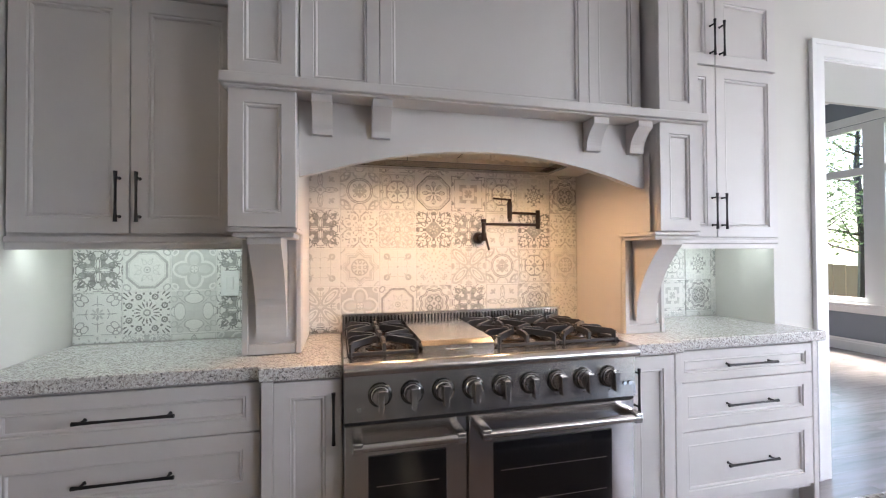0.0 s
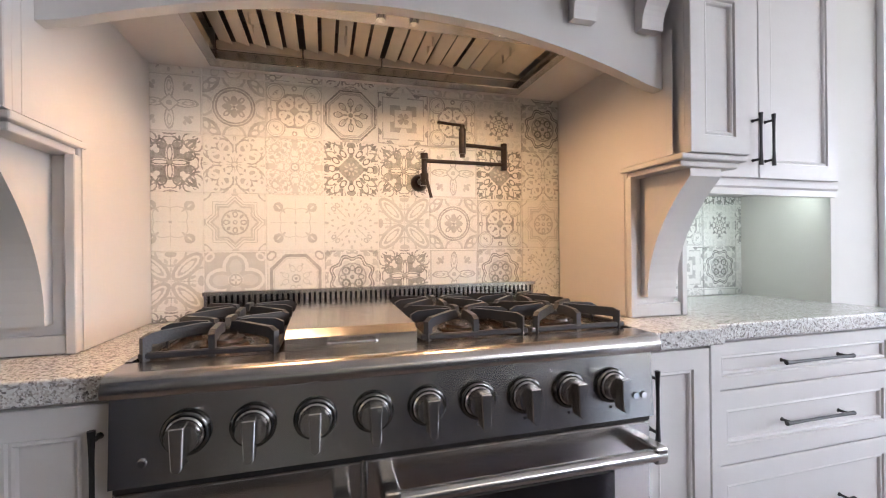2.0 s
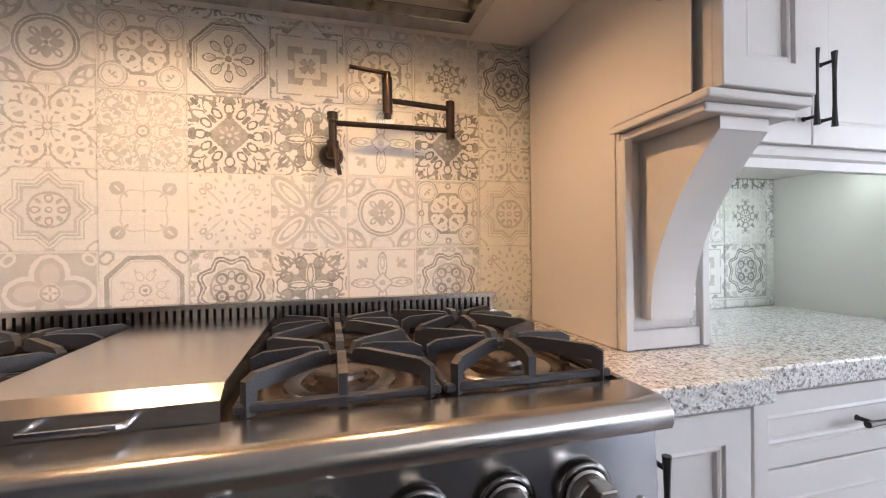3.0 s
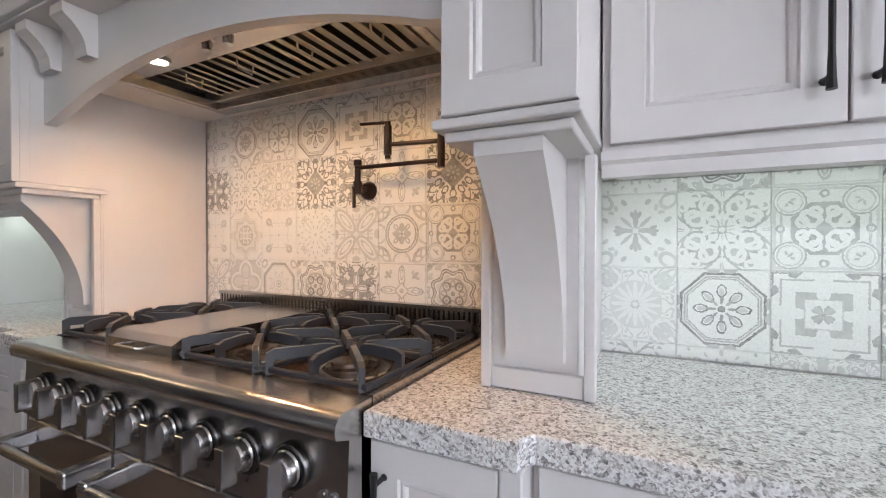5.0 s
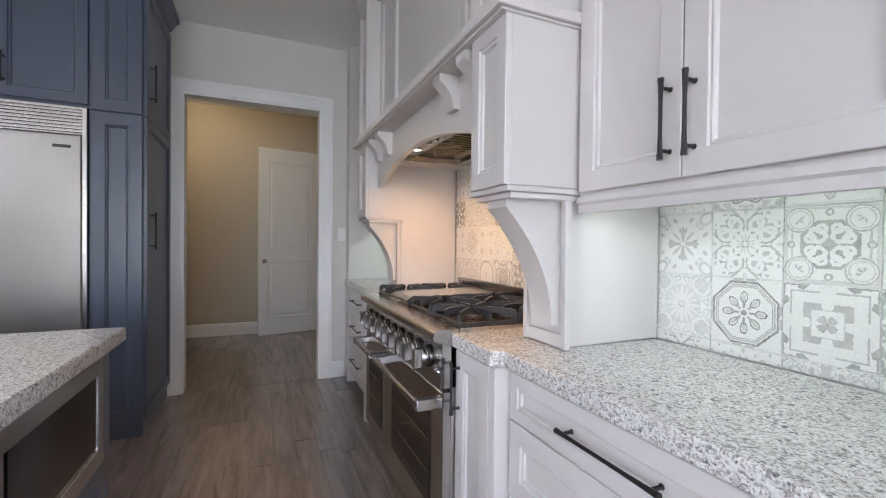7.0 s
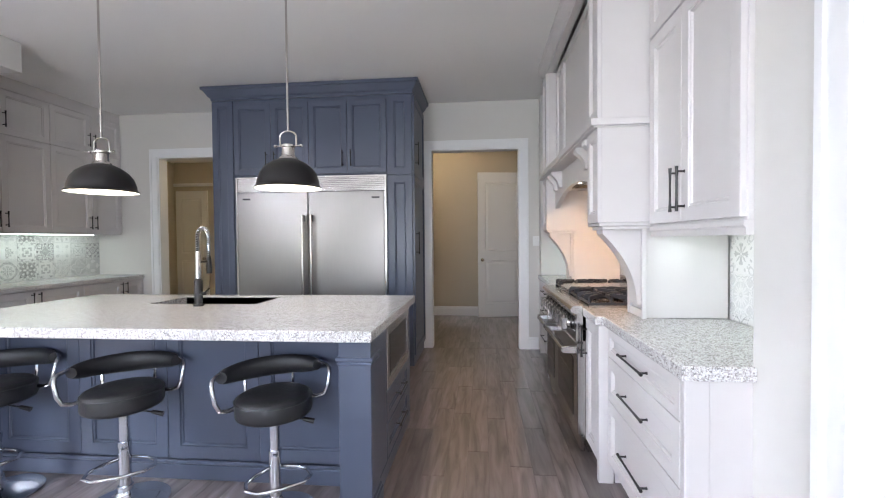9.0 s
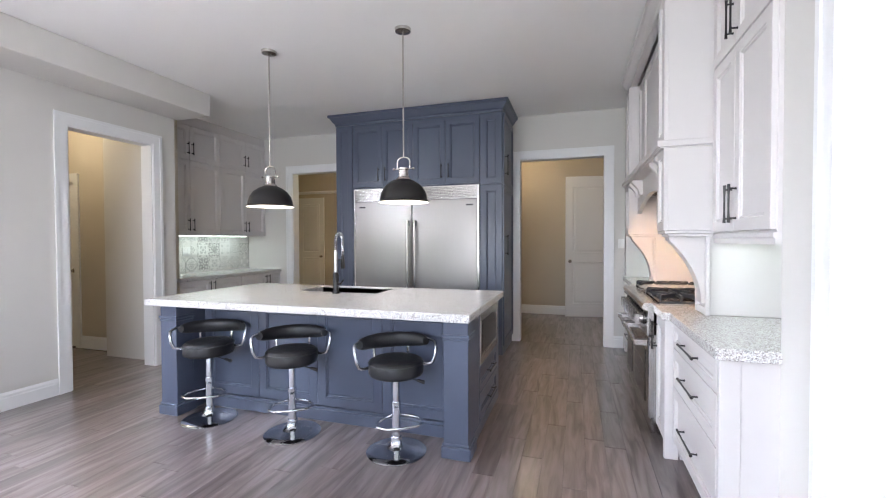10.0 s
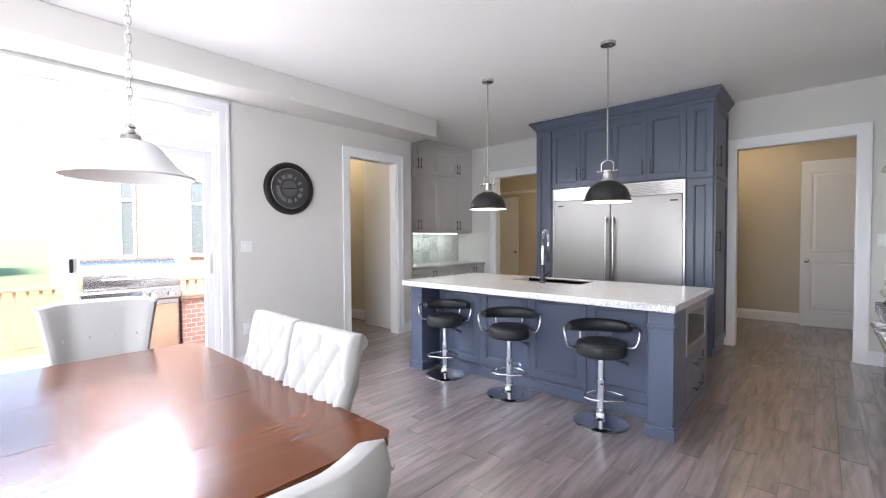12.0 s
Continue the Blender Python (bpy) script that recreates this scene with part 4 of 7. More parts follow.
# steel insert with slanted baffles
ins = thing("hood_insert", (0.58, 2.0, 1.78), "brushed steel hood insert with baffle filters and two lamps", "hood insert")
part("rim", boxes((0.014, 1.143, 2.18, 2.244, 1.768, 1.800), (0.014, 0.045, 1.738, 2.18, 1.768, 1.80), (1.112, 1.143, 1.738, 2.18, 1.768, 1.80), (0.045, 1.112, 1.738, 1.885, 1.790, 1.81), bevel=0.002), STEEL, ins)
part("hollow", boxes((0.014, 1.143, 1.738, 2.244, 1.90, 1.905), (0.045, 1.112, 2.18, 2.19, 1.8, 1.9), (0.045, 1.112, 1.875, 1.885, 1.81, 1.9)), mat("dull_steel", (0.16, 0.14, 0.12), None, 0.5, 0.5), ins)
for f in range(4):
    fx = 0.05 + f * 0.267
    fl = part("filter", boxes((fx, fx + 0.262, 2.166, 2.180, 1.800, 1.824)), BAFFLE, ins)
    part("filter_edge", boxes((fx, fx + 0.262, 1.888, 1.902, 1.806, 1.830)), BAFFLE, fl)
    for k in range(5):
        cx = fx + 0.028 + k * 0.0515
        bm = bmesh.new()
        bmesh.ops.create_cube(bm, size=1, matrix=Matrix.Translation((cx, 2.034, 1.822)) @ Euler((0, radians(17), 0)).to_matrix().to_4x4() @ Matrix.Diagonal((0.041, 0.27, 0.004, 1)))
        part("baffle", bm, BAFFLE, fl)
    bm = pipe(bmesh.new(), [(fx + 0.13, 1.96, 1.815), (fx + 0.13, 1.965, 1.79), (fx + 0.13, 2.02, 1.785), (fx + 0.13, 2.025, 1.815)], 0.0035, 8)
    part("filter_handle", bm, BAFFLE, fl, "thin wire handle", smooth=True)
for hx in (0.27, 0.90):
    bm = lathe(bmesh.new(), [(0.036, 0.0), (0.036, -0.006), (0.028, -0.007), (0.027, 0.0)], Matrix.Translation((hx, 1.815, 1.790)))
    lp = part("lamp_ring", bm, CHROME, ins, smooth=True)
    part("lamp_lens", lathe(bmesh.new(), [(0.0, -0.003), (0.0265, -0.003), (0.0265, 0.0)], Matrix.Translation((hx, 1.815, 1.790))), BULB, lp, "glowing warm lamp lens")
for kx in (0.53, 0.62):
    part("control_knob", lathe(bmesh.new(), [(0.0, -0.03), (0.013, -0.03), (0.015, -0.004), (0.02, 0.0)], Matrix.Translation((kx, 1.80, 1.790))), CHROME, ins, smooth=True)

# ---- range ----
def gas_range():
    x0, x1 = -0.012, 1.204
    r = thing("gas_range", (0.596, 1.92, 0.0), "stainless steel gas range with two ovens and nine knobs", "range")
    yf = 1.592                     # control panel and oven faces
    part("body", boxes((x0, x1, 1.63, 2.262, 0.10, 0.905), (x0 + 0.01, x1 - 0.01, 1.66, 2.25, 0.02, 0.10)), STEEL, r)
    # rounded front rail running into the sloped control panel
    prof = [(-1.66, 0.922), (-1.585, 0.922)]
    for i in range(9):
        t = i / 8 * math.radians(120)
        prof.append((-1.585 + 0.028 * math.sin(t), 0.894 + 0.028 * math.cos(t)))
    prof += [(-yf - 0.003, 0.868), (-yf + 0.006, 0.705), (-1.66, 0.705)]
    m = Matrix(((0, 0, 1, x0), (-1, 0, 0, 0), (0, 1, 0, 0), (0, 0, 0, 1)))
    part("control_panel", extrude_profile(bmesh.new(), prof, m, x1 - x0), STEEL, r, smooth=True)
    part("seam", boxes((x0 + 0.003, x1 - 0.003, yf + 0.006, yf + 0.03, 0.690, 0.705)), BLACK, r)
    for i in range(9):
        kx = x0 + 0.130 + i * 0.1195
        m = Matrix.Translation((kx, yf - 0.002, 0.797)) @ Euler((radians(90), 0, 0)).to_matrix().to_4x4()
        k = part("knob", lathe(bmesh.new(), [(0.034, 0.010), (0.034, 0.014), (0.031, 0.017), (0.031, 0.030), (0.028, 0.036), (0.0, 0.037)], m, 24), STEEL, r, "round steel knob", smooth=True)
        part("bezel", lathe(bmesh.new(), [(0.044, 0.0), (0.044, 0.007), (0.041, 0.011), (0.037, 0.012), (0.034, 0.009)], m, 28), DARKSTEEL, k, "dark ring behind the knob", smooth=True)
        bm = extrude_profile(bmesh.new(), [(-0.0125, 0.828), (0.0125, 0.828), (0.0095, 0.752), (0.0, 0.745), (-0.0095, 0.752)], facing("-y", yf - 0.032) @ Matrix.Translation((kx, 0, 0)), 0.034)
        bmesh.ops.bevel(bm, geom=list(bm.edges), offset=0.002, segments=1, affect="EDGES")
        part("grip", bm, STEEL, k, "wedge-shaped steel grip")
        part("mark", boxes((kx - 0.003, kx + 0.003, yf - 0.006, yf, 0.738, 0.744)), BLACK, k)
    for bx in (x1 - 0.055, x1 - 0.030):
        part("badge", lathe(bmesh.new(), [(0.0, 0.004), (0.008, 0.004), (0.009, 0.0)], Matrix.Translation((bx, yf - 0.004, 0.762)) @ Euler((radians(90), 0, 0)).to_matrix().to_4x4(), 12), CHROME, r, smooth=True)
    part("igniter_button", lathe(bmesh.new(), [(0.0, 0.006), (0.007, 0.006), (0.009, 0.0)], Matrix.Translation((x0 + 0.055, yf - 0.004, 0.748)) @ Euler((radians(90), 0, 0)).to_matrix().to_4x4(), 12), CHROME, r, smooth=True)
    # oven doors
    for a, b, wx0, wx1 in ((x0 + 0.002, 0.452, 0.075, 0.37), (0.460, x1 - 0.002, 0.56, 1.09)):
        f = facing("-y", 1.632)
        bm = rings(bmesh.new(), f, a, b, 0.13, 0.688, [(0, 0), (0, 0.032), (0.004, 0.036)])
        d = part("oven_door", bm, STEEL, r, "brushed steel oven door")
        part("window", boxes((wx0, wx1, 1.592, 1.600, 0.205, 0.575), bevel=0.003), OVENGLASS, d, "black glass oven window")
        for rz in (0.33, 0.46):
            part("rack", boxes((wx0 + 0.03, wx1 - 0.03, 1.5905, 1.5918, rz, rz + 0.003)), STEEL, d)
        hz, hy = 0.640, 1.520
        part("handle", tube(bmesh.new(), (a + 0.03, hy, hz), (b - 0.03, hy, hz), 0.0155, n=18), STEEL, d, "round steel bar handle", smooth=True)
        for hx in (a + 0.045, b - 0.045):
            part("bracket", boxes((hx - 0.018, hx + 0.018, hy - 0.014, 1.60, hz - 0.020, hz + 0.022), bevel=0.006, seg=2), STEEL, d)
    part("kick_panel", boxes((x0 + 0.004, x1 - 0.004, 1.615, 1.64, 0.025, 0.122), bevel=0.003), STEEL, r)
    # burner wells
    part("cooktop", boxes((x0 + 0.012, x1 - 0.012, 1.655, 2.225, 0.905, 0.917)), BURNER, r, "dark enamelled burner pan")
    for rx in (x0, x1 - 0.012):
        part("side_rim", boxes((rx, rx + 0.012, 1.664, 2.222, 0.905, 0.924)), STEEL, r)
    # slotted back guard
    bg = part("back_guard", boxes((x0, x1, 2.226, 2.262, 0.90, 0.962), (x0, x1, 2.226, 2.262, 0.998, 1.010)), STEEL, r)
    # black sheet behind the bars stands in for shade inside the slots
    part("vent", boxes((x0 + 0.001, x1 - 0.001, 2.252, 2.261, 0.962, 0.998)), BLACK, bg, "black sheet for the shade in the guard slots")
    for i in range(68):
        part("slot_bar", boxes((x0 + 0.004 + i * 0.0178, x0 + 0.0145 + i * 0.0178, 2.228, 2.250, 0.962, 0.998)), STEEL, bg)
    # griddle cover
    gx0, gx1 = 0.292, 0.590
    prof = [(-2.215, 0.918), (-1.662, 0.918), (-1.662, 0.950), (-1.690, 0.966), (-2.20, 0.972), (-2.215, 0.968)]
    m = Matrix(((0, 0, 1, gx0), (-1, 0, 0, 0), (0, 1, 0, 0), (0, 0, 0, 1)))
    gc = part("griddle_cover", extrude_profile(bmesh.new(), prof, m, gx1 - gx0), STEEL, r, "brushed steel griddle cover")
    bm = pipe(bmesh.new(), [(0.385, 1.664, 0.938), (0.385, 1.640, 0.938), (0.390, 1.634, 0.939), (0.487, 1.634, 0.939), (0.492, 1.640, 0.938), (0.492, 1.664, 0.938)], 0.004, 8)
    part("wire_handle", bm, CHROME, gc, smooth=True)
    # grates with burners
    for a, b in ((0.006, 0.280), (0.602, 0.890), (0.896, 1.186)):
        for c, d in ((1.672, 1.936), (1.944, 2.212)):
            mx, my = (a + b) / 2, (c + d) / 2
            bn = part("burner", lathe(bmesh.new(), [(0.062, 0.917), (0.060, 0.926), (0.046, 0.930), (0.044, 0.937), (0.0, 0.939)], Matrix.Translation((mx, my, 0)), 24), BURNER, r, "dark burner head", smooth=True)
            part("burner_ring", lathe(bmesh.new(), [(0.095, 0.917), (0.092, 0.921), (0.066, 0.921), (0.064, 0.917)], Matrix.Translation((mx, my, 0)), 24), STEEL, bn, smooth=True)
            gr = part("grate", boxes((a, b, c, c + 0.012, 0.924, 0.938), (a, b, d - 0.012, d, 0.924, 0.938), (a, a + 0.012, c + 0.012, d - 0.012, 0.924, 0.938), (b - 0.012, b, c + 0.012, d - 0.012, 0.924, 0.938), bevel=0.003), IRON, r, "black cast iron grate")
            for i in range(8):
                an = i * math.pi / 4
                ca, sa = math.cos(an), math.sin(an)
                far = min((b - a) / 2 / max(abs(ca), 1e-3), (d - c) / 2 / max(abs(sa), 1e-3))
                if i % 2:
                    far = min(far, 0.19)
                bm = bmesh.new()
                m = Matrix.Translation((mx, my, 0)) @ Euler((0, 0, an)).to_matrix().to_4x4()
                extrude_profile(bm, [(0.026, 0.960), (0.036, 0.979), (0.060, 0.981), (far - 0.020, 0.977), (far - 0.002, 0.968), (far - 0.002, 0.920), (far - 0.016, 0.920), (far - 0.020, 0.952), (0.060, 0.958), (0.036, 0.956)],
                                m @ Matrix(((1, 0, 0, 0), (0, 0, 1, -0.0065), (0, 1, 0, 0), (0, 0, 0, 1))), 0.013)
                part("finger", bm, IRON, gr)
    return r


gas_range()

# pot filler on the tiles
pf = thing("pot_filler", (0.725, YT, 1.40), "dark bronze folding pot filler tap on the tiled wall", "tap")
part("flange", lathe(bmesh.new(), [(0.0, 0.030), (0.022, 0.030), (0.030, 0.018), (0.034, 0.004), (0.034, 0.0)], Matrix.Translation((0.738, YT - 0.001, 1.405)) @ Euler((radians(90), 0, 0)).to_matrix().to_4x4()), BRONZE, pf, smooth=True)
part("inlet", tube(bmesh.new(), (0.738, YT - 0.02, 1.405), (0.738, YT - 0.085, 1.405), 0.014), BRONZE, pf, smooth=True)
part("riser", tube(tube(tube(bmesh.new(), (0.742, YT - 0.075, 1.40), (0.742, YT - 0.075, 1.50), 0.011), (0.742, YT - 0.075, 1.485), (0.742, YT - 0.075, 1.505), 0.0145), (0.742, YT - 0.075, 1.385), (0.742, YT - 0.075, 1.43), 0.016), BRONZE, pf, smooth=True)
part("lever", tube(bmesh.new(), (0.745, YT - 0.10, 1.405), (0.758, YT - 0.115, 1.335), 0.006), BRONZE, pf, smooth=True)
part("lower_arm", tube(bmesh.new(), (0.742, YT - 0.075, 1.478), (1.068, YT - 0.070, 1.478), 0.0075), BRONZE, pf, smooth=True)
part("elbow", tube(bmesh.new(), (1.068, YT - 0.070, 1.455), (1.068, YT - 0.070, 1.560), 0.0125), BRONZE, pf, smooth=True)
part("upper_arm", tube(bmesh.new(), (1.068, YT - 0.070, 1.540), (0.885, YT - 0.100, 1.540), 0.0075), BRONZE, pf, smooth=True)
part("spout", tube(tube(tube(bmesh.new(), (0.885, YT - 0.100, 1.60), (0.885, YT - 0.100, 1.505), 0.0135), (0.885, YT - 0.100, 1.60), (0.885, YT - 0.100, 1.615), 0.010), (0.885, YT - 0.100, 1.505), (0.885, YT - 0.100, 1.492), 0.010), BRONZE, pf, smooth=True)
part("spout_lever", tube(bmesh.new(), (0.887, YT - 0.100, 1.612), (0.785, YT - 0.115, 1.615), 0.0055), BRONZE, pf, smooth=True)

# ---- fridge and its tall surround ----
FX = -0.545
fc = thing("fridge_surround", (-0.9, -0.8, 0), "tall navy painted cabinet built round the fridge", "cabinet")
part("body", boxes((XW + 0.004, FX - 0.02, -1.90, -1.64, 0.0, 2.86), (XW + 0.004, FX - 0.02, 0.030, 0.300, 0.0, 2.86), (XW + 0.004, FX - 0.02, -1.64, 0.030, 2.03, 2.86)), NAVY, fc)
fm = facing("+x", FX - 0.02)
part("panel", shaker(bmesh.new(), fm, -1.898, -1.662, 0.10, 2.85, stile=0.07), NAVY, fc)
part("panel", shaker(bmesh.new(), fm, 0.040, 0.298, 0.10, 2.010, stile=0.07), NAVY, fc)
part("panel", shaker(bmesh.new(), fm, 0.040, 0.298, 2.020, 2.850, stile=0.07), NAVY, fc)
ys = (-1.655, -1.235, -0.815, -0.395, 0.030)
for i in range(4):
    d = part("door", shaker(bmesh.new(), fm, ys[i] + g, ys[i + 1] - g, 2.045, 2.815), NAVY, fc)
    pull(d, fm, ys[i + 1] - 0.045 if i % 2 == 0 else ys[i] + 0.045, 2.20, 0.17, True)
sm = facing("+y", 0.300)
for z0, z1, hz in ((0.11, 2.012, 1.30), (2.020, 2.850, 2.25)):
    d = part("side_door", shaker(bmesh.new(), sm, XW + 0.02, FX - 0.03, z0, z1), NAVY, fc)
    pull(d, sm, FX - 0.10, hz, 0.24, True)
navycrown = [(-0.05, 2.86), (0.004, 2.86), (0.006, 2.885), (0.024, 2.898), (0.060, 2.955), (0.078, 2.962), (0.078, 2.992), (-0.05, 2.992)]


def crown_u(prof, x_back, x_face, y0, y1):
    """A crown that turns round two corners: back along both sides and across the front."""
    bm = bmesh.new()
    loops = []
    for w, v in prof:
        loops.append([(x_back, y0 - w, v), (x_face + w, y0 - w, v), (x_face + w, y1 + w, v), (x_back, y1 + w, v)])
    vs = [[bm.verts.new(p) for p in lo] for lo in loops]
    n = len(vs)
    for i in range(n):
        a, b = vs[i], vs[(i + 1) % n]
        for k in range(3):
            bm.faces.new((a[k], a[k + 1], b[k + 1], b[k]))
    bm.faces.new([v[0] for v in vs])
    bm.faces.new([v[3] for v in vs])
    return bm


part("crown", crown_u(navycrown, XW + 0.004, FX, -1.90, 0.300), NAVY, fc)

fr = thing("double_fridge", (-0.9, -0.8, 0.0), "stainless steel double door fridge with louvred top", "fridge")
part("body", boxes((XW + 0.02, FX - 0.02, -1.635, 0.026, 0.02, 2.025)), BLACK, fr)
part("frame", boxes((FX - 0.02, FX + 0.012, -1.635, -1.615, 0.1, 2.02), (FX - 0.02, FX + 0.012, 0.006, 0.026, 0.1, 2.02), (FX - 0.02, FX + 0.012, -1.615, 0.006, 2.008, 2.02)), STEEL, fr)
gl = part("grille", boxes((FX - 0.02, FX - 0.005, -1.615, 0.006, 1.862, 2.008)), STEEL, fr)
for i in range(7):
    z = 1.870 + i * 0.0195
    bm = bmesh.new()
    extrude_profile(bm, [(0.0, z), (0.014, z + 0.003), (0.014, z + 0.010), (0.0, z + 0.015)], Matrix(((1, 0, 0, FX - 0.004), (0, 0, 1, -1.612), (0, 1, 0, 0), (0, 0, 0, 1))), 1.615)
    part("louvre", bm, STEEL, gl)
for a, b, hy in ((-1.612, -0.826, -0.868), (-0.820, 0.004, -0.776)):
    d = part("fridge_door", rings(bmesh.new(), facing("+x", FX - 0.018), a, b, 0.12, 1.855, [(0, 0), (0, 0.030), (0.006, 0.036)]), FRIDGE, fr, "brushed steel fridge door")
    h = part("handle", tube(bmesh.new(), (FX + 0.070, hy, 0.55), (FX + 0.070, hy, 1.61), 0.014, n=16), STEEL, d, "long round steel handle", smooth=True)
    for z in (0.60, 1.57):
        part("standoff", boxes((FX + 0.018, FX + 0.078, hy - 0.013, hy + 0.013, z - 0.035, z + 0.035), bevel=0.004), BLACK, h)
for y in (-1.55, -0.13):
    part("badge", boxes((FX + 0.018, FX + 0.021, y, y + 0.085, 1.775, 1.793)), BLACK, fr, "small dark badge")
part("toe_grille", boxes((FX - 0.05, FX - 0.01, -1.61, 0.0, 0.0, 0.11)), BLACK, fr)

# ---- island ----
IX0, IX1, IP, IY0, IY1 = 0.76, 1.885, 1.62, -1.995, 0.495
isl = thing("kitchen_island", (1.3, -0.78, 0), "navy painted kitchen island with panelled front and corner posts", "island")
part("body", boxes((IX0, IP - 0.02, IY0 + 0.02, IY1 - 0.03, 0.0, 0.868), (IP - 0.02, IX1 - 0.02, IY1 - 0.145, IY1 - 0.03, 0.0, 0.868), (IP - 0.02, IX1 - 0.02, IY0 + 0.02, IY0 + 0.145, 0, 0.868)), NAVY, isl)
for y0 in (IY1 - 0.160, IY0):
    y1 = y0 + 0.160
    p = part("post", boxes((IX1 - 0.155, IX1, y0, y1, 0.0, 0.868), bevel=0.004), NAVY, isl)
    part("post_ring", boxes((IX1 - 0.165, IX1 + 0.010, y0 - 0.010, y1 + 0.010, 0.755, 0.775), (IX1 - 0.162, IX1 + 0.006, y0 - 0.006, y1 + 0.006, 0.735, 0.748), bevel=0.004), NAVY, p)
    part("post_foot", boxes((IX1 - 0.170, IX1 + 0.015, y0 - 0.015, y1 + 0.015, 0.0, 0.075), (IX1 - 0.164, IX1 + 0.009, y0 - 0.009, y1 + 0.009, 0.075, 0.095), bevel=0.006), NAVY, p)
pm = facing("+x", IP - 0.02)
w = (IY1 - 0.165 - (IY0 + 0.165)) / 4
for i in range(4):
    a = IY0 + 0.165 + i * w
    part("panel", shaker(bmesh.new(), pm, a + 0.001, a + w - 0.001, 0.11, 0.866, stile=0.070), NAVY, isl)
part("base_moulding", boxes((IP, IP + 0.018, IY0 + 0.175, IY1 - 0.175, 0.0, 0.085), (IP, IP + 0.011, IY0 + 0.175, IY1 - 0.175, 0.085, 0.105), (IX0, IX1 - 0.172, IY1 - 0.03, IY1 - 0.012, 0, 0.085), bevel=0.003), NAVY, isl)
em = facing("+y", IY1 - 0.03)
part("end_panel", boxes((1.52, IX1 - 0.172, IY1 - 0.03, IY1 - 0.012, 0.09, 0.866)), NAVY, isl)
part("end_panel", boxes((IX0, 0.835, IY1 - 0.03, IY1 - 0.012, 0.09, 0.866)), NAVY, isl)
for z0, z1 in ((0.295, 0.475), (0.098, 0.288)):
    d = part("drawer", shaker(bmesh.new(), em, 0.840, 1.515, z0, z1), NAVY, isl)
    pull(d, em, 1.18, (z0 + z1) / 2, 0.22, False)
mw = thing("microwave_drawer", (1.18, IY1, 0.48), "stainless steel microwave drawer built into the island", "microwave")
part("frame", rings(bmesh.new(), em, 0.842, 1.513, 0.485, 0.845, [(0, 0), (0, 0.022), (0.003, 0.025), (0.055, 0.025), (0.058, 0.018)]), STEEL, mw)
part("window", boxes((0.915, 1.44, IY1 - 0.011, IY1 - 0.006, 0.56, 0.79)), OVENGLASS, mw, "black glass window")

# island top with an undermount sink
itop = thing("island_top", (1.35, -0.78, 0.868), "speckled white granite island countertop", "countertop")
SX0, SX1, SY0, SY1 = 0.86, 1.215, -1.19, -0.455
tx0, tx1, ty0, ty1 = 0.735, 1.985, -2.025, 0.525


def frame_slab(bm, x0, x1, y0, y1, hx0, hx1, hy0, hy1, z0, z1, e=0.005):
    def loop(a, b, c, d, z):
        return [bm.verts.new(p) for p in ((a, c, z), (b, c, z), (b, d, z), (a, d, z))]
    ls = [loop(hx0, hx1, hy0, hy1, z0), loop(x0 + e, x1 - e, y0 + e, y1 - e, z0), loop(x0, x1, y0, y1, z0 + e), loop(x0, x1, y0, y1, z1 - e), loop(x0 + e, x1 - e, y0 + e, y1 - e, z1), loop(hx0, hx1, hy0, hy1, z1)]
    for a, b in zip(ls, ls[1:] + ls[:1]):
        for i in range(4):
            bm.faces.new((a[i], a[(i + 1) % 4], b[(i + 1) % 4], b[i]))
    return bm


part("slab", frame_slab(bmesh.new(), tx0, tx1, ty0, ty1, SX0, SX1, SY0, SY1, 0.868, 0.920), GRANITE, itop)
sk = thing("sink", (1.03, -0.82, 0.70), "dark undermount sink in the island", "sink")
part("basin", boxes((SX0 - 0.01, SX0, SY0, SY1, 0.70, 0.915), (SX1, SX1 + 0.01, SY0, SY1, 0.70, 0.866), (SX0, SX1, SY0 - 0.01, SY0, 0.70, 0.866), (SX0, SX1, SY1, SY1 + 0.01, 0.70, 0.866), (SX0, SX1, SY0, SY1, 0.69, 0.70)), SINKM, sk)
part("drain", lathe(bmesh.new(), [(0.0, 0.704), (0.035, 0.704), (0.045, 0.701)], Matrix.Translation((1.03, -0.82, 0))), CHROME, sk, smooth=True)

fx, fy = 1.285, -0.79
fa = thing("spring_faucet", (fx, fy, 0.92), "black and chrome spring neck kitchen faucet", "faucet")
part("base", lathe(bmesh.new(), [(0.032, 0.0), (0.032, 0.012), (0.024, 0.016), (0.024, 0.16), (0.020, 0.165), (0.020, 0.175), (0.0, 0.175)], Matrix.Translation((fx, fy, 0.92))), BLACK, fa, "black faucet body", smooth=True)
part("lever", tube(tube(bmesh.new(), (fx, fy, 1.00), (fx + 0.01, fy + 0.05, 1.00), 0.012), (fx + 0.01, fy + 0.045, 1.0), (fx + 0.02, fy + 0.085, 1.035), 0.006), BLACK, fa, smooth=True)
part("sleeve", tube(bmesh.new(), (fx, fy, 1.095), (fx, fy, 1.27), 0.016), CHROME, fa, smooth=True)
arc = [(fx, fy, 1.24), (fx, fy, 1.35)] + [(fx - 0.055 + 0.055 * math.cos(a), fy, 1.36 + 0.06 * math.sin(a)) for a in [i * math.pi / 10 for i in range(11)]] + [(fx - 0.11, fy, 1.33), (fx - 0.11, fy, 1.22)]
coil = bmesh.new()
av = [Vector(p) for p in arc]
seglen = [0]
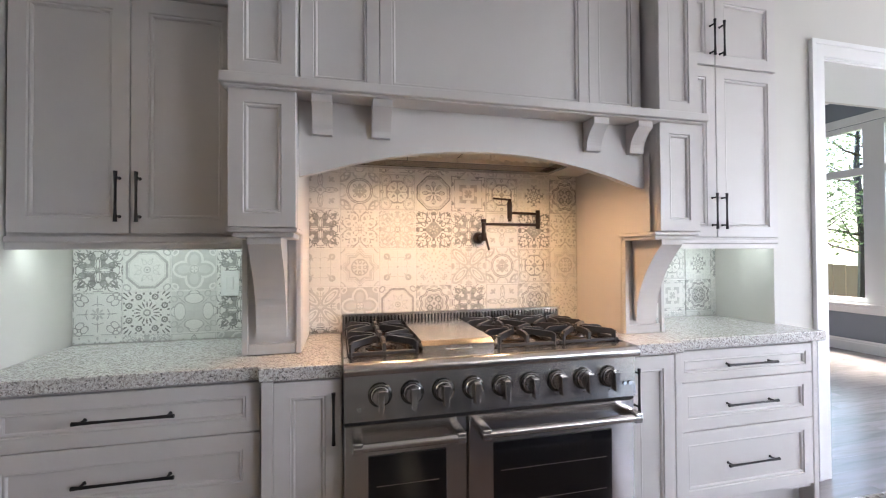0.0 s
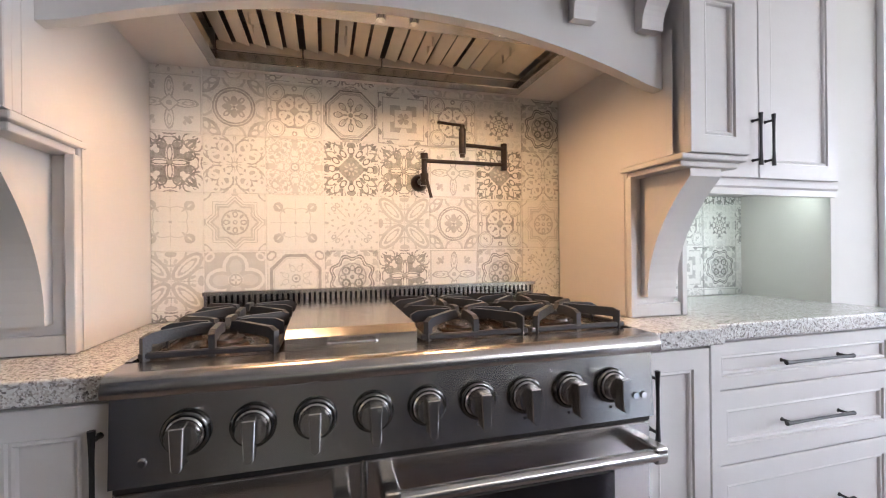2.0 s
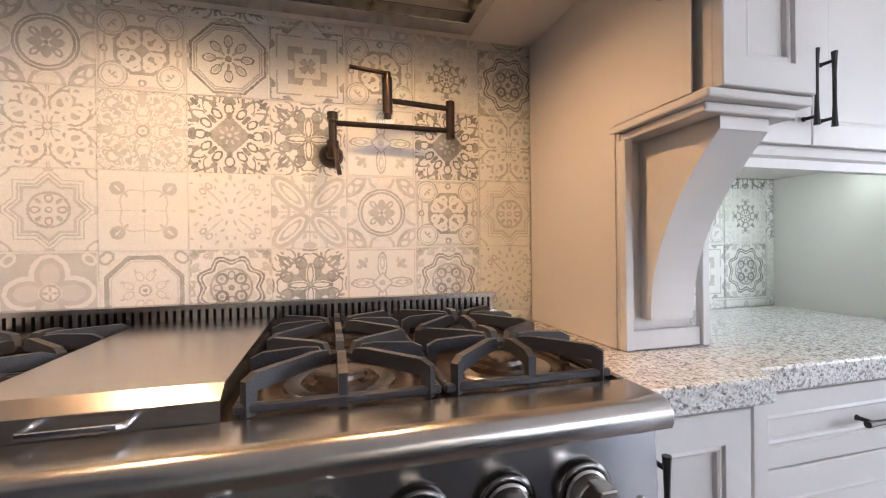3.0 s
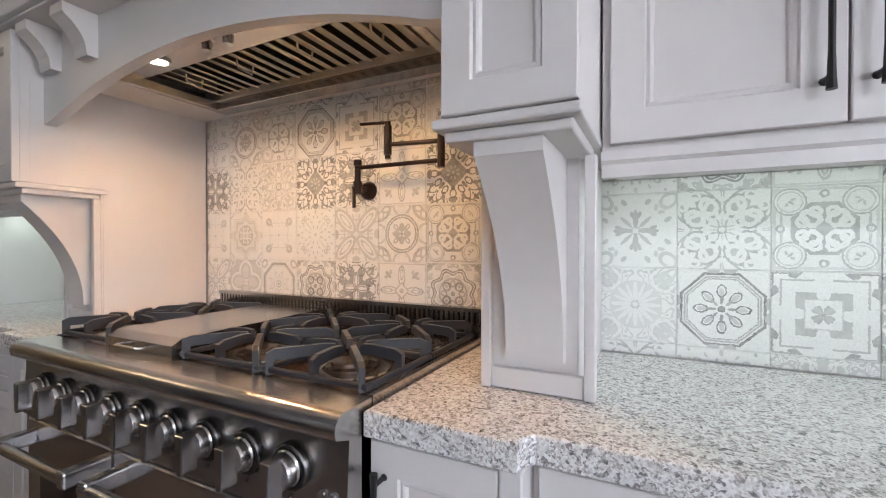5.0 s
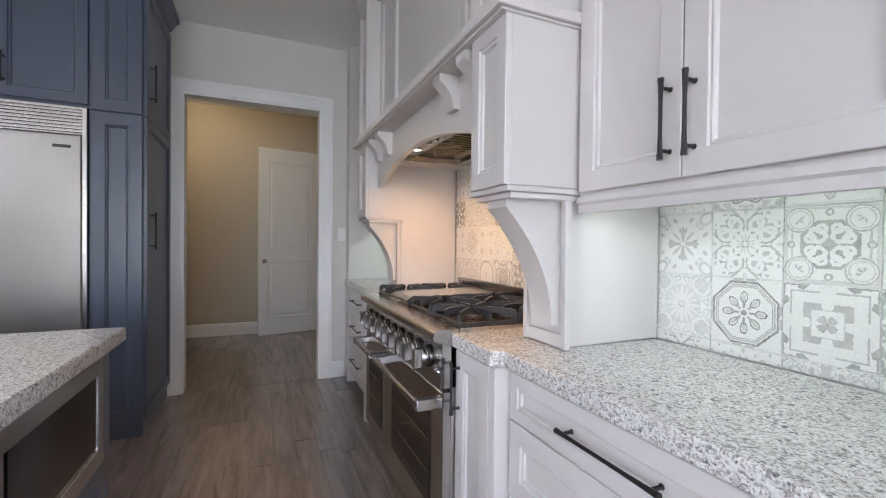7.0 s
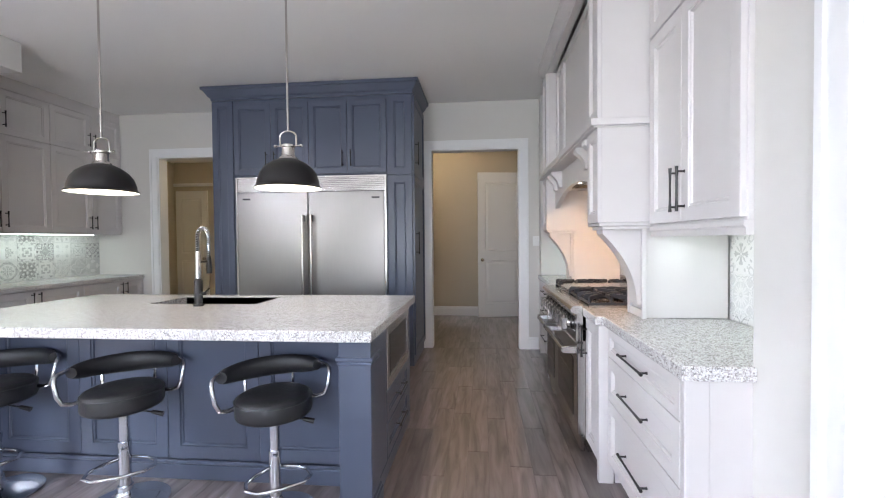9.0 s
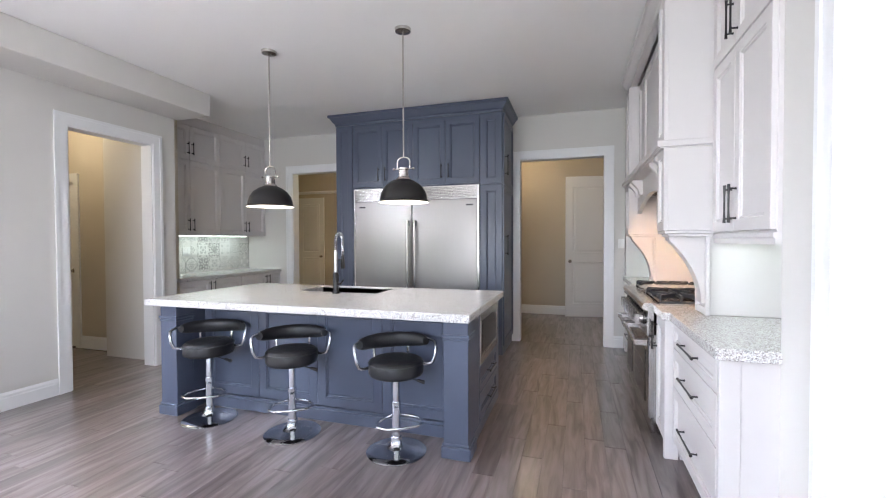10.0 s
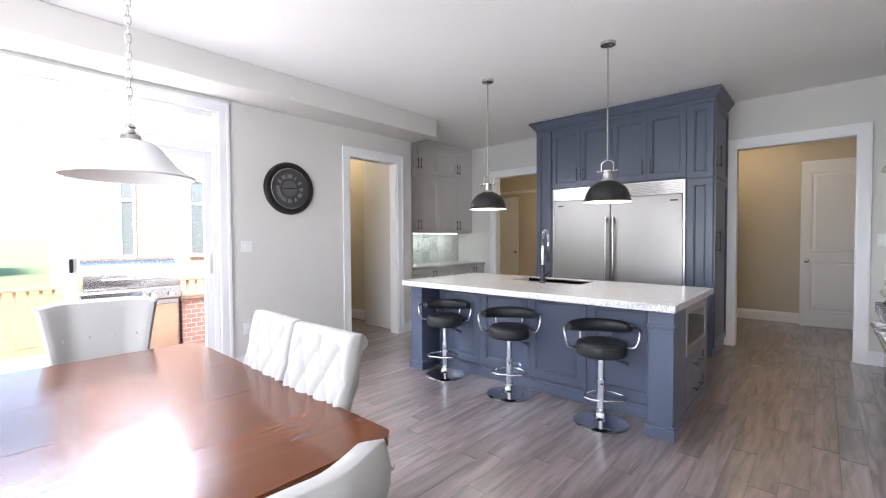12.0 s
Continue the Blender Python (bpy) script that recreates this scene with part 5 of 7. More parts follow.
for a, b in zip(av, av[1:]):
    seglen.append(seglen[-1] + (b - a).length)
cp = []
NT = 30
for i in range(NT * 8 + 1):
    s = seglen[-1] * i / (NT * 8)
    k = max(j for j in range(len(seglen) - 1) if seglen[j] <= s + 1e-9)
    f = (s - seglen[k]) / max(1e-6, seglen[k + 1] - seglen[k])
    p = av[k].lerp(av[k + 1], f)
    d = (av[k + 1] - av[k]).normalized()
    side = Vector((0, 1, 0))
    up = d.cross(side)
    an = 2 * math.pi * i / 8
    cp.append(p + 0.0125 * (math.cos(an) * side + math.sin(an) * up))
part("spring", pipe(coil, cp, 0.0028, 5), CHROME, fa, smooth=True)
part("hose", pipe(bmesh.new(), arc, 0.008, 10), BLACK, fa, smooth=True)
part("spray_head", lathe(bmesh.new(), [(0.0, 0.0), (0.017, 0.0), (0.019, 0.03), (0.014, 0.10), (0.011, 0.115), (0.0, 0.115)], Matrix.Translation((fx - 0.11, fy, 1.12))), BLACK, fa, smooth=True)
part("holder", tube(bmesh.new(), (fx, fy, 1.20), (fx - 0.10, fy, 1.20), 0.006), BLACK, fa, smooth=True)

# ---- nook cabinets in the south-west ----
def nook():
    yu, yb = -3.70, -3.42
    seams = (0.64, 0.565, 0.07, -0.42, -0.91, XW - 0.0 + 0.008)
    rows = []
    for a, b, hx in ((0.565, 0.07, 0.07 + 0.035), (0.07, -0.42, 0.07 - 0.035), (-0.42, -0.91, -0.91 + 0.035), (-0.91, XW + 0.01, -0.91 - 0.035)):
        rows.append(("door", b + g, a - g, 1.445, 2.412, hx, 1.575, 0.16, True))
        rows.append(("door", b + g, a - g, 2.420, 2.865, hx, 2.57, 0.16, True))
    cabinet("upper_cabinet", XW + 0.006, 0.655, -4.045, yu - 0.02, 1.435, 2.87, rows, "taupe-shaded off-white upper cabinet with tall doors in the nook", side="+y", group="nook cabinets")
    rows = []
    for a, b, hx in ((0.565, 0.02, 0.02 + 0.035), (0.02, -0.50, 0.02 - 0.035), (-0.50, -1.02, -1.02 + 0.035), (-1.02, XW + 0.01, -1.02 - 0.035)):
        rows.append(("door", b + g, a - g, 0.115, 0.855, hx, 0.77, 0.14, True))
    cabinet("base_cabinet", XW + 0.006, 0.655, -4.045, yb - 0.02, 0, 0.862, rows, "off-white base cabinet with panelled doors in the nook", side="+y", toe=0.10, group="nook cabinets")
    slab("countertop", [(XW + 0.006, -4.045), (0.655, -4.045), (0.655, yb + 0.02), (XW + 0.006, yb + 0.02)], 0.864, 0.912, "speckled granite countertop on the nook cabinets")
    solid("trim_nook_fascia", boxes((XW + 0.006, 0.655, -4.045, yu - 0.01, 2.872, H - 0.003)), CAB, "off-white fascia above the nook cabinets", "trim")
    s = thing("cabinet_light", (-0.3, -3.86, 1.435), "thin white light strip under the nook cabinet", "light strip")
    part("diffuser", boxes((-1.1, 0.5, -3.90, -3.88, 1.424, 1.434)), LED, s)


nook()


# ---- small wall fittings ----
def plate(name, m, u, v, w, h, label, category, gang=1, outlet=False):
    p = thing(name, m @ Vector((u, v, 0)), label, category)
    part("plate", rings(bmesh.new(), m, u - w / 2, u + w / 2, v - h / 2, v + h / 2, [(0, 0), (0, 0.004), (0.003, 0.006)]), PLASTIC, p)
    for k in range(gang):
        cu = u + (k - (gang - 1) / 2) * 0.046
        if outlet:
            for s in (-1, 1):
                part("socket", rings(bmesh.new(), m, cu - 0.016, cu + 0.016, v + s * 0.022 - 0.014, v + s * 0.022 + 0.014, [(0, 0.006), (0, 0.008), (0.002, 0.009)]), PLASTIC, p)
        else:
            part("rocker", rings(bmesh.new(), m, cu - 0.016, cu + 0.016, v - 0.033, v + 0.033, [(0, 0.006), (0.001, 0.010), (0.003, 0.011)]), PLASTIC, p)
    return p


plate("light_switch", facing("+y", YS + 0.001), 3.035, 1.281, 0.118, 0.118, "white double rocker switch on the painted wall", "switch", 2)
plate("wall_outlet", facing("+y", YS + 0.001), 3.045, 0.42, 0.074, 0.118, "white power outlet low on the painted wall", "outlet", 1, True)
plate("light_switch", facing("-y", YT - 0.005), -0.548, 1.176, 0.082, 0.124, "white rocker switch on the patterned tiles", "switch")
plate("light_switch", facing("+x", XW + 0.001), 1.665, 1.31, 0.074, 0.118, "white rocker switch beside the pantry opening", "switch")
plate("wall_outlet", facing("+y", -4.036), -0.155, 1.216, 0.118, 0.118, "white outlet plate on the nook tiles", "outlet", 2, True)
plate("light_switch", facing("+x", 0.621), -4.37, 1.29, 0.074, 0.118, "white rocker switch on the hall wall", "switch")


# ---- doors ----
def leaf(name, base, label, w, h, panels, lever=True, knob_at=0.07):
    """A moulded door leaf; hinge at the origin, lying along +u, face on both sides."""
    d = thing(name, (0, 0, 0), label, "door", kind="")
    bm = bmesh.new()
    box(bm, -0.016, 0.016, 0, w, 0, h)
    part("leaf", bm, TRIM, d)
    for v0, v1 in panels:
        for side, at in (("+x", 0.016), ("-x", -0.016)):
            bm = rings(bmesh.new(), facing(side, at), 0.11, w - 0.11, v0, v1, [(0, -0.001), (0, 0.006), (0.010, 0.012), (0.022, 0.004), (0.034, 0.003), (0.060, 0.011)])
            part("panel", bm, TRIM, d)
    k = part("knob", lathe(bmesh.new(), [(0.028, 0.0), (0.028, 0.006), (0.012, 0.010), (0.012, 0.03), (0.026, 0.042), (0.028, 0.055), (0.018, 0.066), (0.0, 0.068)], Matrix.Translation((0.016, w - knob_at, 0.98)) @ Euler((0, radians(90), 0)).to_matrix().to_4x4(), 20), NICKEL, d, "round brushed nickel knob", smooth=True)
    return d


def place(ob, m):
    ob.matrix_basis = m


PD = leaf("pantry_door", (0, 0, 0), "white two-panel hall door standing ajar", 0.80, 2.47, ((0.22, 0.98), (1.12, 2.30)))
place(PD, Matrix.Translation((-3.56, 1.735, 0.004)) @ Euler((0, 0, radians(180 + 10))).to_matrix().to_4x4() @ Matrix.Diagonal((-1, 1, 1, 1)))
HD = leaf("hall_door", (0, 0, 0), "white panelled door closed in the south hall", 0.70, 2.10, ((0.2, 0.95), (1.08, 1.98)))
place(HD, Matrix.Translation((0.575, -5.71, 0.004)))
ND = leaf("inner_door", (0, 0, 0), "beige-lit white door at the end of the far hall", 0.70, 2.40, ((0.2, 0.95), (1.08, 2.25)))
place(ND, Matrix.Translation((-4.555, -5.40, 0.004)))
mould("trim_hall_picture_rail", facing("+x", -4.58), -5.45, -1.47, [(0, 2.50), (0.03, 2.50), (0.045, 2.53), (0.045, 2.56), (0, 2.57)], TRIM, "white moulding on the hall wall", "trim")


# ---- sliding door ----
def sliding_door():
    x0, x1, zt_ = SD[0], SD[1], SD[2]
    d = tagged(new("door_sliding"), "white framed glass sliding door with a transom light above", "sliding door", kind="structure")
    BASE[d.name] = Vector((0, 0, 0))
    y0, y1 = YS - T + 0.01, YS - 0.012
    part("frame", boxes((x0 + 0.001, x0 + 0.05, y0, y1, 0, zt_), (x1 - 0.05, x1 - 0.001, y0, y1, 0, zt_), (x0 + 0.05, x1 - 0.05, y0, y1, zt_ - 0.06, zt_ - 0.001), (x0 + 0.05, x1 - 0.05, y0, y1, 2.21, 2.31), (x0 + 0.05, x1 - 0.05, y0, y1, 0.0, 0.04), bevel=0.003), TRIM, d)
    t = part("transom_pane", boxes((x0 + 0.05, x1 - 0.05, y0 + 0.05, y0 + 0.056, 2.31, zt_ - 0.06)), GLASS, d)
    t.visible_shadow = False
    mid = 4.42
    for a, b, yy in ((x0 + 0.05, mid + 0.035, y0 + 0.062), (mid - 0.035, x1 - 0.05, y0 + 0.018)):
        s = part("sash", boxes((a, a + 0.075, yy, yy + 0.04, 0.04, 2.21), (b - 0.075, b, yy, yy + 0.04, 0.04, 2.21), (a + 0.075, b - 0.075, yy, yy + 0.04, 2.14, 2.21), (a + 0.075, b - 0.075, yy, yy + 0.04, 0.04, 0.15), bevel=0.003), TRIM, d)
        p = part("pane", boxes((a + 0.075, b - 0.075, yy + 0.016, yy + 0.022, 0.15, 2.14)), GLASS, s)
        p.visible_shadow = False
    part("handle", boxes((mid - 0.010, mid + 0.014, y0 + 0.100, y0 + 0.122, 1.09, 1.20), bevel=0.004), BLACK, d, "black door latch")
    part("lock", boxes((x0 + 0.072, x0 + 0.10, y0 + 0.10, y0 + 0.125, 1.02, 1.22), bevel=0.005), PLASTIC, d, "white door handle")


sliding_door()

# breakfast room window, out of view and assumed, round the daylight lamp
ewin = tagged(new("window_breakfast"), "unseen white framed breakfast room window, assumed from the daylight", "window", kind="structure")
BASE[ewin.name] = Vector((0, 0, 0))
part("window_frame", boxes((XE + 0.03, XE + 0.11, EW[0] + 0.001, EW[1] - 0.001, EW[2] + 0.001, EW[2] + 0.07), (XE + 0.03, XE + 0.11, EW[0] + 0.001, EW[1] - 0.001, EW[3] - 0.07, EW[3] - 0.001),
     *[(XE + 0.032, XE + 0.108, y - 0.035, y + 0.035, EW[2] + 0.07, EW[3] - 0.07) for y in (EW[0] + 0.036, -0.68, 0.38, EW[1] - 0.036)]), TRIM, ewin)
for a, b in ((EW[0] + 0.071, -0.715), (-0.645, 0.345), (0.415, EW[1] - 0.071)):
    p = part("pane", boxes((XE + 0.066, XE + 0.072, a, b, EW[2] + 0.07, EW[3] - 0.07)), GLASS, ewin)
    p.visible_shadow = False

# great room window
gwin = tagged(new("window_great_room"), "white framed window with transom lights", "window", kind="structure")
BASE[gwin.name] = Vector((0, 0, 0))
gx0, gx1 = XG + 0.02, XG + 0.10
part("window_frame", boxes(*[(gx0, gx1, a, b, c, d) for a, b in ((GW[0] + 0.07, 3.87), (4.10, GW[1] - 0.07)) for c, d in ((GW[2] + 0.002, GW[2] + 0.07), (2.34, 2.44), (GW[3] - 0.07, GW[3] - 0.001))], (gx0 - 0.004, gx1, GW[0] + 0.001, GW[0] + 0.07, GW[2] + 0.002, GW[3] - 0.001), (gx0 - 0.004, gx1, GW[1] - 0.07, GW[1] - 0.001, GW[2] + 0.002, GW[3] - 0.001),
     (gx0 - 0.004, gx1, 3.87, 4.10, GW[2] + 0.002, GW[3] - 0.001)), TRIM, gwin)
part("window_sill", boxes((XG - 0.06, gx1, GW[0] - 0.08, GW[1] + 0.08, GW[2] - 0.04, GW[2] + 0.001), (XG - 0.025, XG - 0.001, GW[0] - 0.09, GW[1] + 0.09, GW[2] - 0.13, GW[2] - 0.04), bevel=0.004), TRIM, gwin)
part("window_casing", boxes((XG - 0.03, XG - 0.001, GW[0] - 0.09, GW[1] + 0.09, GW[3], GW[3] + 0.11), (XG - 0.025, XG - 0.001, GW[0] - 0.09, GW[0], GW[2], GW[3]), (XG - 0.025, XG - 0.001, GW[1], GW[1] + 0.09, GW[2], GW[3]), bevel=0.004), TRIM, gwin)
for a, b in ((GW[0] + 0.07, 3.87), (4.10, GW[1] - 0.07)):
    for c, d in ((GW[2] + 0.07, 2.34), (2.44, GW[3] - 0.07)):
        p = part("pane", boxes((gx0 + 0.03, gx0 + 0.036, a, b, c, d)), GLASS, gwin)
        p.visible_shadow = False


# ---- pendants over the island ----
def pendant(x, y):
    p = thing("pendant_lamp", (0, 0, 0), "black dome pendant lamp with brushed nickel neck", "pendant lamp", "pendants over the island")
    prof = [(0.196, 0.0), (0.199, 0.006), (0.190, 0.014), (0.185, 0.020), (0.183, 0.045), (0.168, 0.090), (0.140, 0.130), (0.100, 0.160), (0.062, 0.178), (0.040, 0.184), (0.0, 0.184)]
    part("shade", lathe(bmesh.new(), prof, None, 40), BLACK, p, "satin black dome shade", smooth=True)
    inner = [(0.195, 0.0005), (0.183, 0.010), (0.179, 0.044), (0.164, 0.087), (0.136, 0.126), (0.096, 0.154), (0.050, 0.168), (0.0, 0.168)]
    part("liner", lathe(bmesh.new(), inner, None, 40), PENDANT_IN, p, "glowing white inside", smooth=True)
    part("neck", lathe(bmesh.new(), [(0.055, 0.178), (0.052, 0.190), (0.040, 0.200), (0.037, 0.250), (0.042, 0.254), (0.042, 0.266), (0.030, 0.272), (0.0, 0.274)], None, 24), NICKEL, p, smooth=True)
    pts = [(0, -0.052, 0.258), (0, -0.052, 0.315)] + [(0, -0.052 * math.cos(a), 0.318 + 0.035 * math.sin(a)) for a in [i * math.pi / 8 for i in range(9)]] + [(0, 0.052, 0.315), (0, 0.052, 0.258)]
    part("yoke", pipe(bmesh.new(), pts, 0.0055, 8), NICKEL, p, smooth=True)
    part("screw", tube(tube(tube(bmesh.new(), (0, -0.085, 0.262), (0, 0.085, 0.262), 0.0045), (0, -0.088, 0.262), (0, -0.076, 0.262), 0.009), (0, 0.076, 0.262), (0, 0.088, 0.262), 0.009), NICKEL, p, smooth=True)
    part("rod", tube(bmesh.new(), (0, 0, 0.350), (0, 0, H - 1.655 - 0.02), 0.0065), NICKEL, p, smooth=True)
    part("canopy", lathe(bmesh.new(), [(0.0, H - 1.655 - 0.034), (0.030, H - 1.655 - 0.032), (0.060, H - 1.655 - 0.022), (0.064, H - 1.655 - 0.001)], None, 28), NICKEL, p, smooth=True)
    return p


pen = pendant(0, 0)
pen.matrix_basis = pose(1.31, -0.165, 1.655)
copy_thing(pen, pose(1.305, -1.42, 1.655))


# ---- bar stools ----
def stool():
    s = thing("bar_stool", (0, 0, 0), "black padded bar stool on a chrome pedestal", "bar stool", "stools at the island")
    part("base", lathe(bmesh.new(), [(0.0, 0.0), (0.192, 0.0), (0.194, 0.006), (0.182, 0.014), (0.14, 0.024), (0.08, 0.036), (0.045, 0.052), (0.034, 0.075), (0.034, 0.10), (0.0, 0.10)], None, 40), CHROME, s, "round chrome base plate", smooth=True)
    part("column", tube(tube(tube(bmesh.new(), (0, 0, 0.09), (0, 0, 0.30), 0.0275, n=22), (0, 0, 0.30), (0, 0, 0.325), 0.031, n=22), (0, 0, 0.32), (0, 0, 0.50), 0.024, n=22), CHROME, s, smooth=True)
    pts = [(0.02, -0.028, 0.23), (-0.03, -0.10, 0.23), (-0.075, -0.135, 0.23), (-0.14, -0.14, 0.23), (-0.185, -0.10, 0.23), (-0.20, 0.0, 0.23), (-0.185, 0.10, 0.23), (-0.14, 0.14, 0.23), (-0.075, 0.135, 0.23), (-0.03, 0.10, 0.23), (0.02, 0.028, 0.23)]
    part("foot_ring", pipe(bmesh.new(), pts, 0.009, 10), CHROME, s, "chrome foot ring", smooth=True)
    part("seat_plate", lathe(bmesh.new(), [(0.0, 0.490), (0.10, 0.490), (0.10, 0.502), (0.0, 0.502)], None, 24), BLACK, s)
    seat = part("seat", lathe(bmesh.new(), [(0.0, 0.500), (0.158, 0.500), (0.171, 0.508), (0.176, 0.522), (0.175, 0.575), (0.168, 0.592), (0.150, 0.602), (0.08, 0.608), (0.0, 0.609)], None, 40), LEATHER, s, "round black leatherette seat", smooth=True)
    part("piping", pipe(bmesh.new(), [(0.174 * math.cos(a), 0.174 * math.sin(a), 0.580) for a in [i * math.pi / 20 for i in range(41)]], 0.004, 6), LEATHER, seat, smooth=True)
    # tube that runs from the seat's sides up and round the back
    up = []
    for sg in (-1, 1):
        side = [(0.02, sg * 0.165, 0.552), (0.0, sg * 0.205, 0.549), (-0.015, sg * 0.235, 0.560), (-0.020, sg * 0.252, 0.598), (-0.016, sg * 0.262, 0.655), (0.0, sg * 0.264, 0.682), (0.03, sg * 0.262, 0.690)]
        up.append(side)
    back = [(0.205 * math.sin(a), -0.264 * math.cos(a), 0.690 + 0.010 * math.sin(a)) for a in [i * math.pi / 16 for i in range(1, 16)]]
    part("arm_tube", pipe(bmesh.new(), up[0] + [p for p in back if p[0] > 0.04] + up[1][::-1], 0.0105, 10), CHROME, s, "bent chrome arm tube", smooth=True)
    for sg in (-1, 1):
        part("back_strut", pipe(bmesh.new(), [(0.13, sg * 0.10, 0.53), (0.175, sg * 0.115, 0.57), (0.188, sg * 0.118, 0.655)], 0.009, 8), CHROME, s, smooth=True)
    bm = bmesh.new()
    prev = None
    first = None
    for i in range(17):
        a = radians(28 + 124 * i / 16)
        c, n_ = math.sin(a), -math.cos(a)
        e = 0.55 + 0.45 * math.sin(math.pi * i / 16) ** 0.5
        ring_ = []
        for k in range(12):
            q = 2 * math.pi * k / 12
            rad = 0.198 + 0.022 * math.cos(q)
            ring_.append(bm.verts.new((rad * c, rad * 1.28 * n_, 0.680 + 0.052 * e * math.sin(q))))
        if prev:
            for k in range(12):
                bm.faces.new((prev[k], prev[(k + 1) % 12], ring_[(k + 1) % 12], ring_[k]))
        else:
            first = ring_
        prev = ring_
    bm.faces.new(first)
    bm.faces.new(prev)
    part("backrest", bm, LEATHER, s, "curved black padded backrest", smooth=True)
    part("lever", tube(tube(bmesh.new(), (-0.02, -0.03, 0.488), (-0.06, -0.15, 0.458), 0.0045), (-0.052, -0.125, 0.465), (-0.068, -0.172, 0.450), 0.010, 0.013), BLACK, s, "black height lever", smooth=True)
    return s


st = stool()
st.matrix_basis = pose(1.895, 0.020, 0, 0, 0, 214)
copy_thing(st, pose(1.868, -0.790, 0, 0, 0, 214))
copy_thing(st, pose(1.850, -1.550, 0, 0, 0, 210))

# ---- wall clock ----
ck = thing("wall_clock", (2.555, YS, 1.918), "round black wall clock with Roman numerals", "clock")
cm = Matrix.Translation((2.555, YS + 0.001, 1.918)) @ Matrix(((-1, 0, 0, 0), (0, 0, 1, 0), (0, 1, 0, 0), (0, 0, 0, 1)))
part("rim", lathe(bmesh.new(), [(0.292, 0.0), (0.292, 0.020), (0.280, 0.040), (0.255, 0.048), (0.232, 0.040), (0.226, 0.022)], cm, 56), BLACK, ck, "broad black rim", smooth=True)
part("bezel", lathe(bmesh.new(), [(0.226, 0.022), (0.224, 0.034), (0.216, 0.036), (0.212, 0.022)], cm, 56), NICKEL, ck, "thin silver inner ring", smooth=True)
part("dial", lathe(bmesh.new(), [(0.0, 0.020), (0.214, 0.020), (0.214, 0.005)], cm, 56), mat("dial_grey", (0.060, 0.058, 0.058), (0.035, 0.034, 0.034), 0.6, scale=14), ck, "charcoal dial")
part("dial_centre", lathe(bmesh.new(), [(0.0, 0.0225), (0.085, 0.0225), (0.087, 0.0205)], cm, 40), mat("dial_centre_grey", (0.12, 0.12, 0.12), (0.08, 0.08, 0.08), 0.6, scale=14), ck)
PALE = mat("numeral_silver", (0.34, 0.34, 0.335), None, 0.5)
for i, word in enumerate(("I", "II", "III", "IIII", "V", "VI", "VII", "VIII", "IX", "X", "XI", "XII")):
    a = radians(30 * (i + 1))
    cu = bpy.data.curves.new("numeral", "FONT")
    cu.body, cu.size, cu.align_x, cu.align_y, cu.extrude = word, 0.066, "CENTER", "CENTER", 0.0015
    tmp = bpy.data.objects.new("numeral", cu)
    me = bpy.data.meshes.new_from_object(tmp)
    bpy.data.objects.remove(tmp)
    me.transform(cm @ Matrix.Translation((0.135 * math.sin(a), 0.135 * math.cos(a), 0.023)) @ Euler((0, 0, -a)).to_matrix().to_4x4() @ Matrix.Diagonal((0.85, 1, 1, 1)))
    me.transform(Matrix.Translation(-BASE[ck.name]))
    me.materials.append(PALE)
    nb = new("numeral", me)
    nb.parent = ck
for ang, ln, wd in ((82, 0.15, 0.006), (266, 0.085, 0.008)):
    a = radians(ang)
    bm = extrude_profile(bmesh.new(), [(-wd, -0.03), (wd, -0.03), (wd * 0.5, ln), (-wd * 0.5, ln)], cm @ Matrix.Translation((0, 0, 0.027)) @ Euler((0, 0, -a)).to_matrix().to_4x4(), 0.002)
    part("pointer", bm, BLACK, ck, "slim black clock pointer")


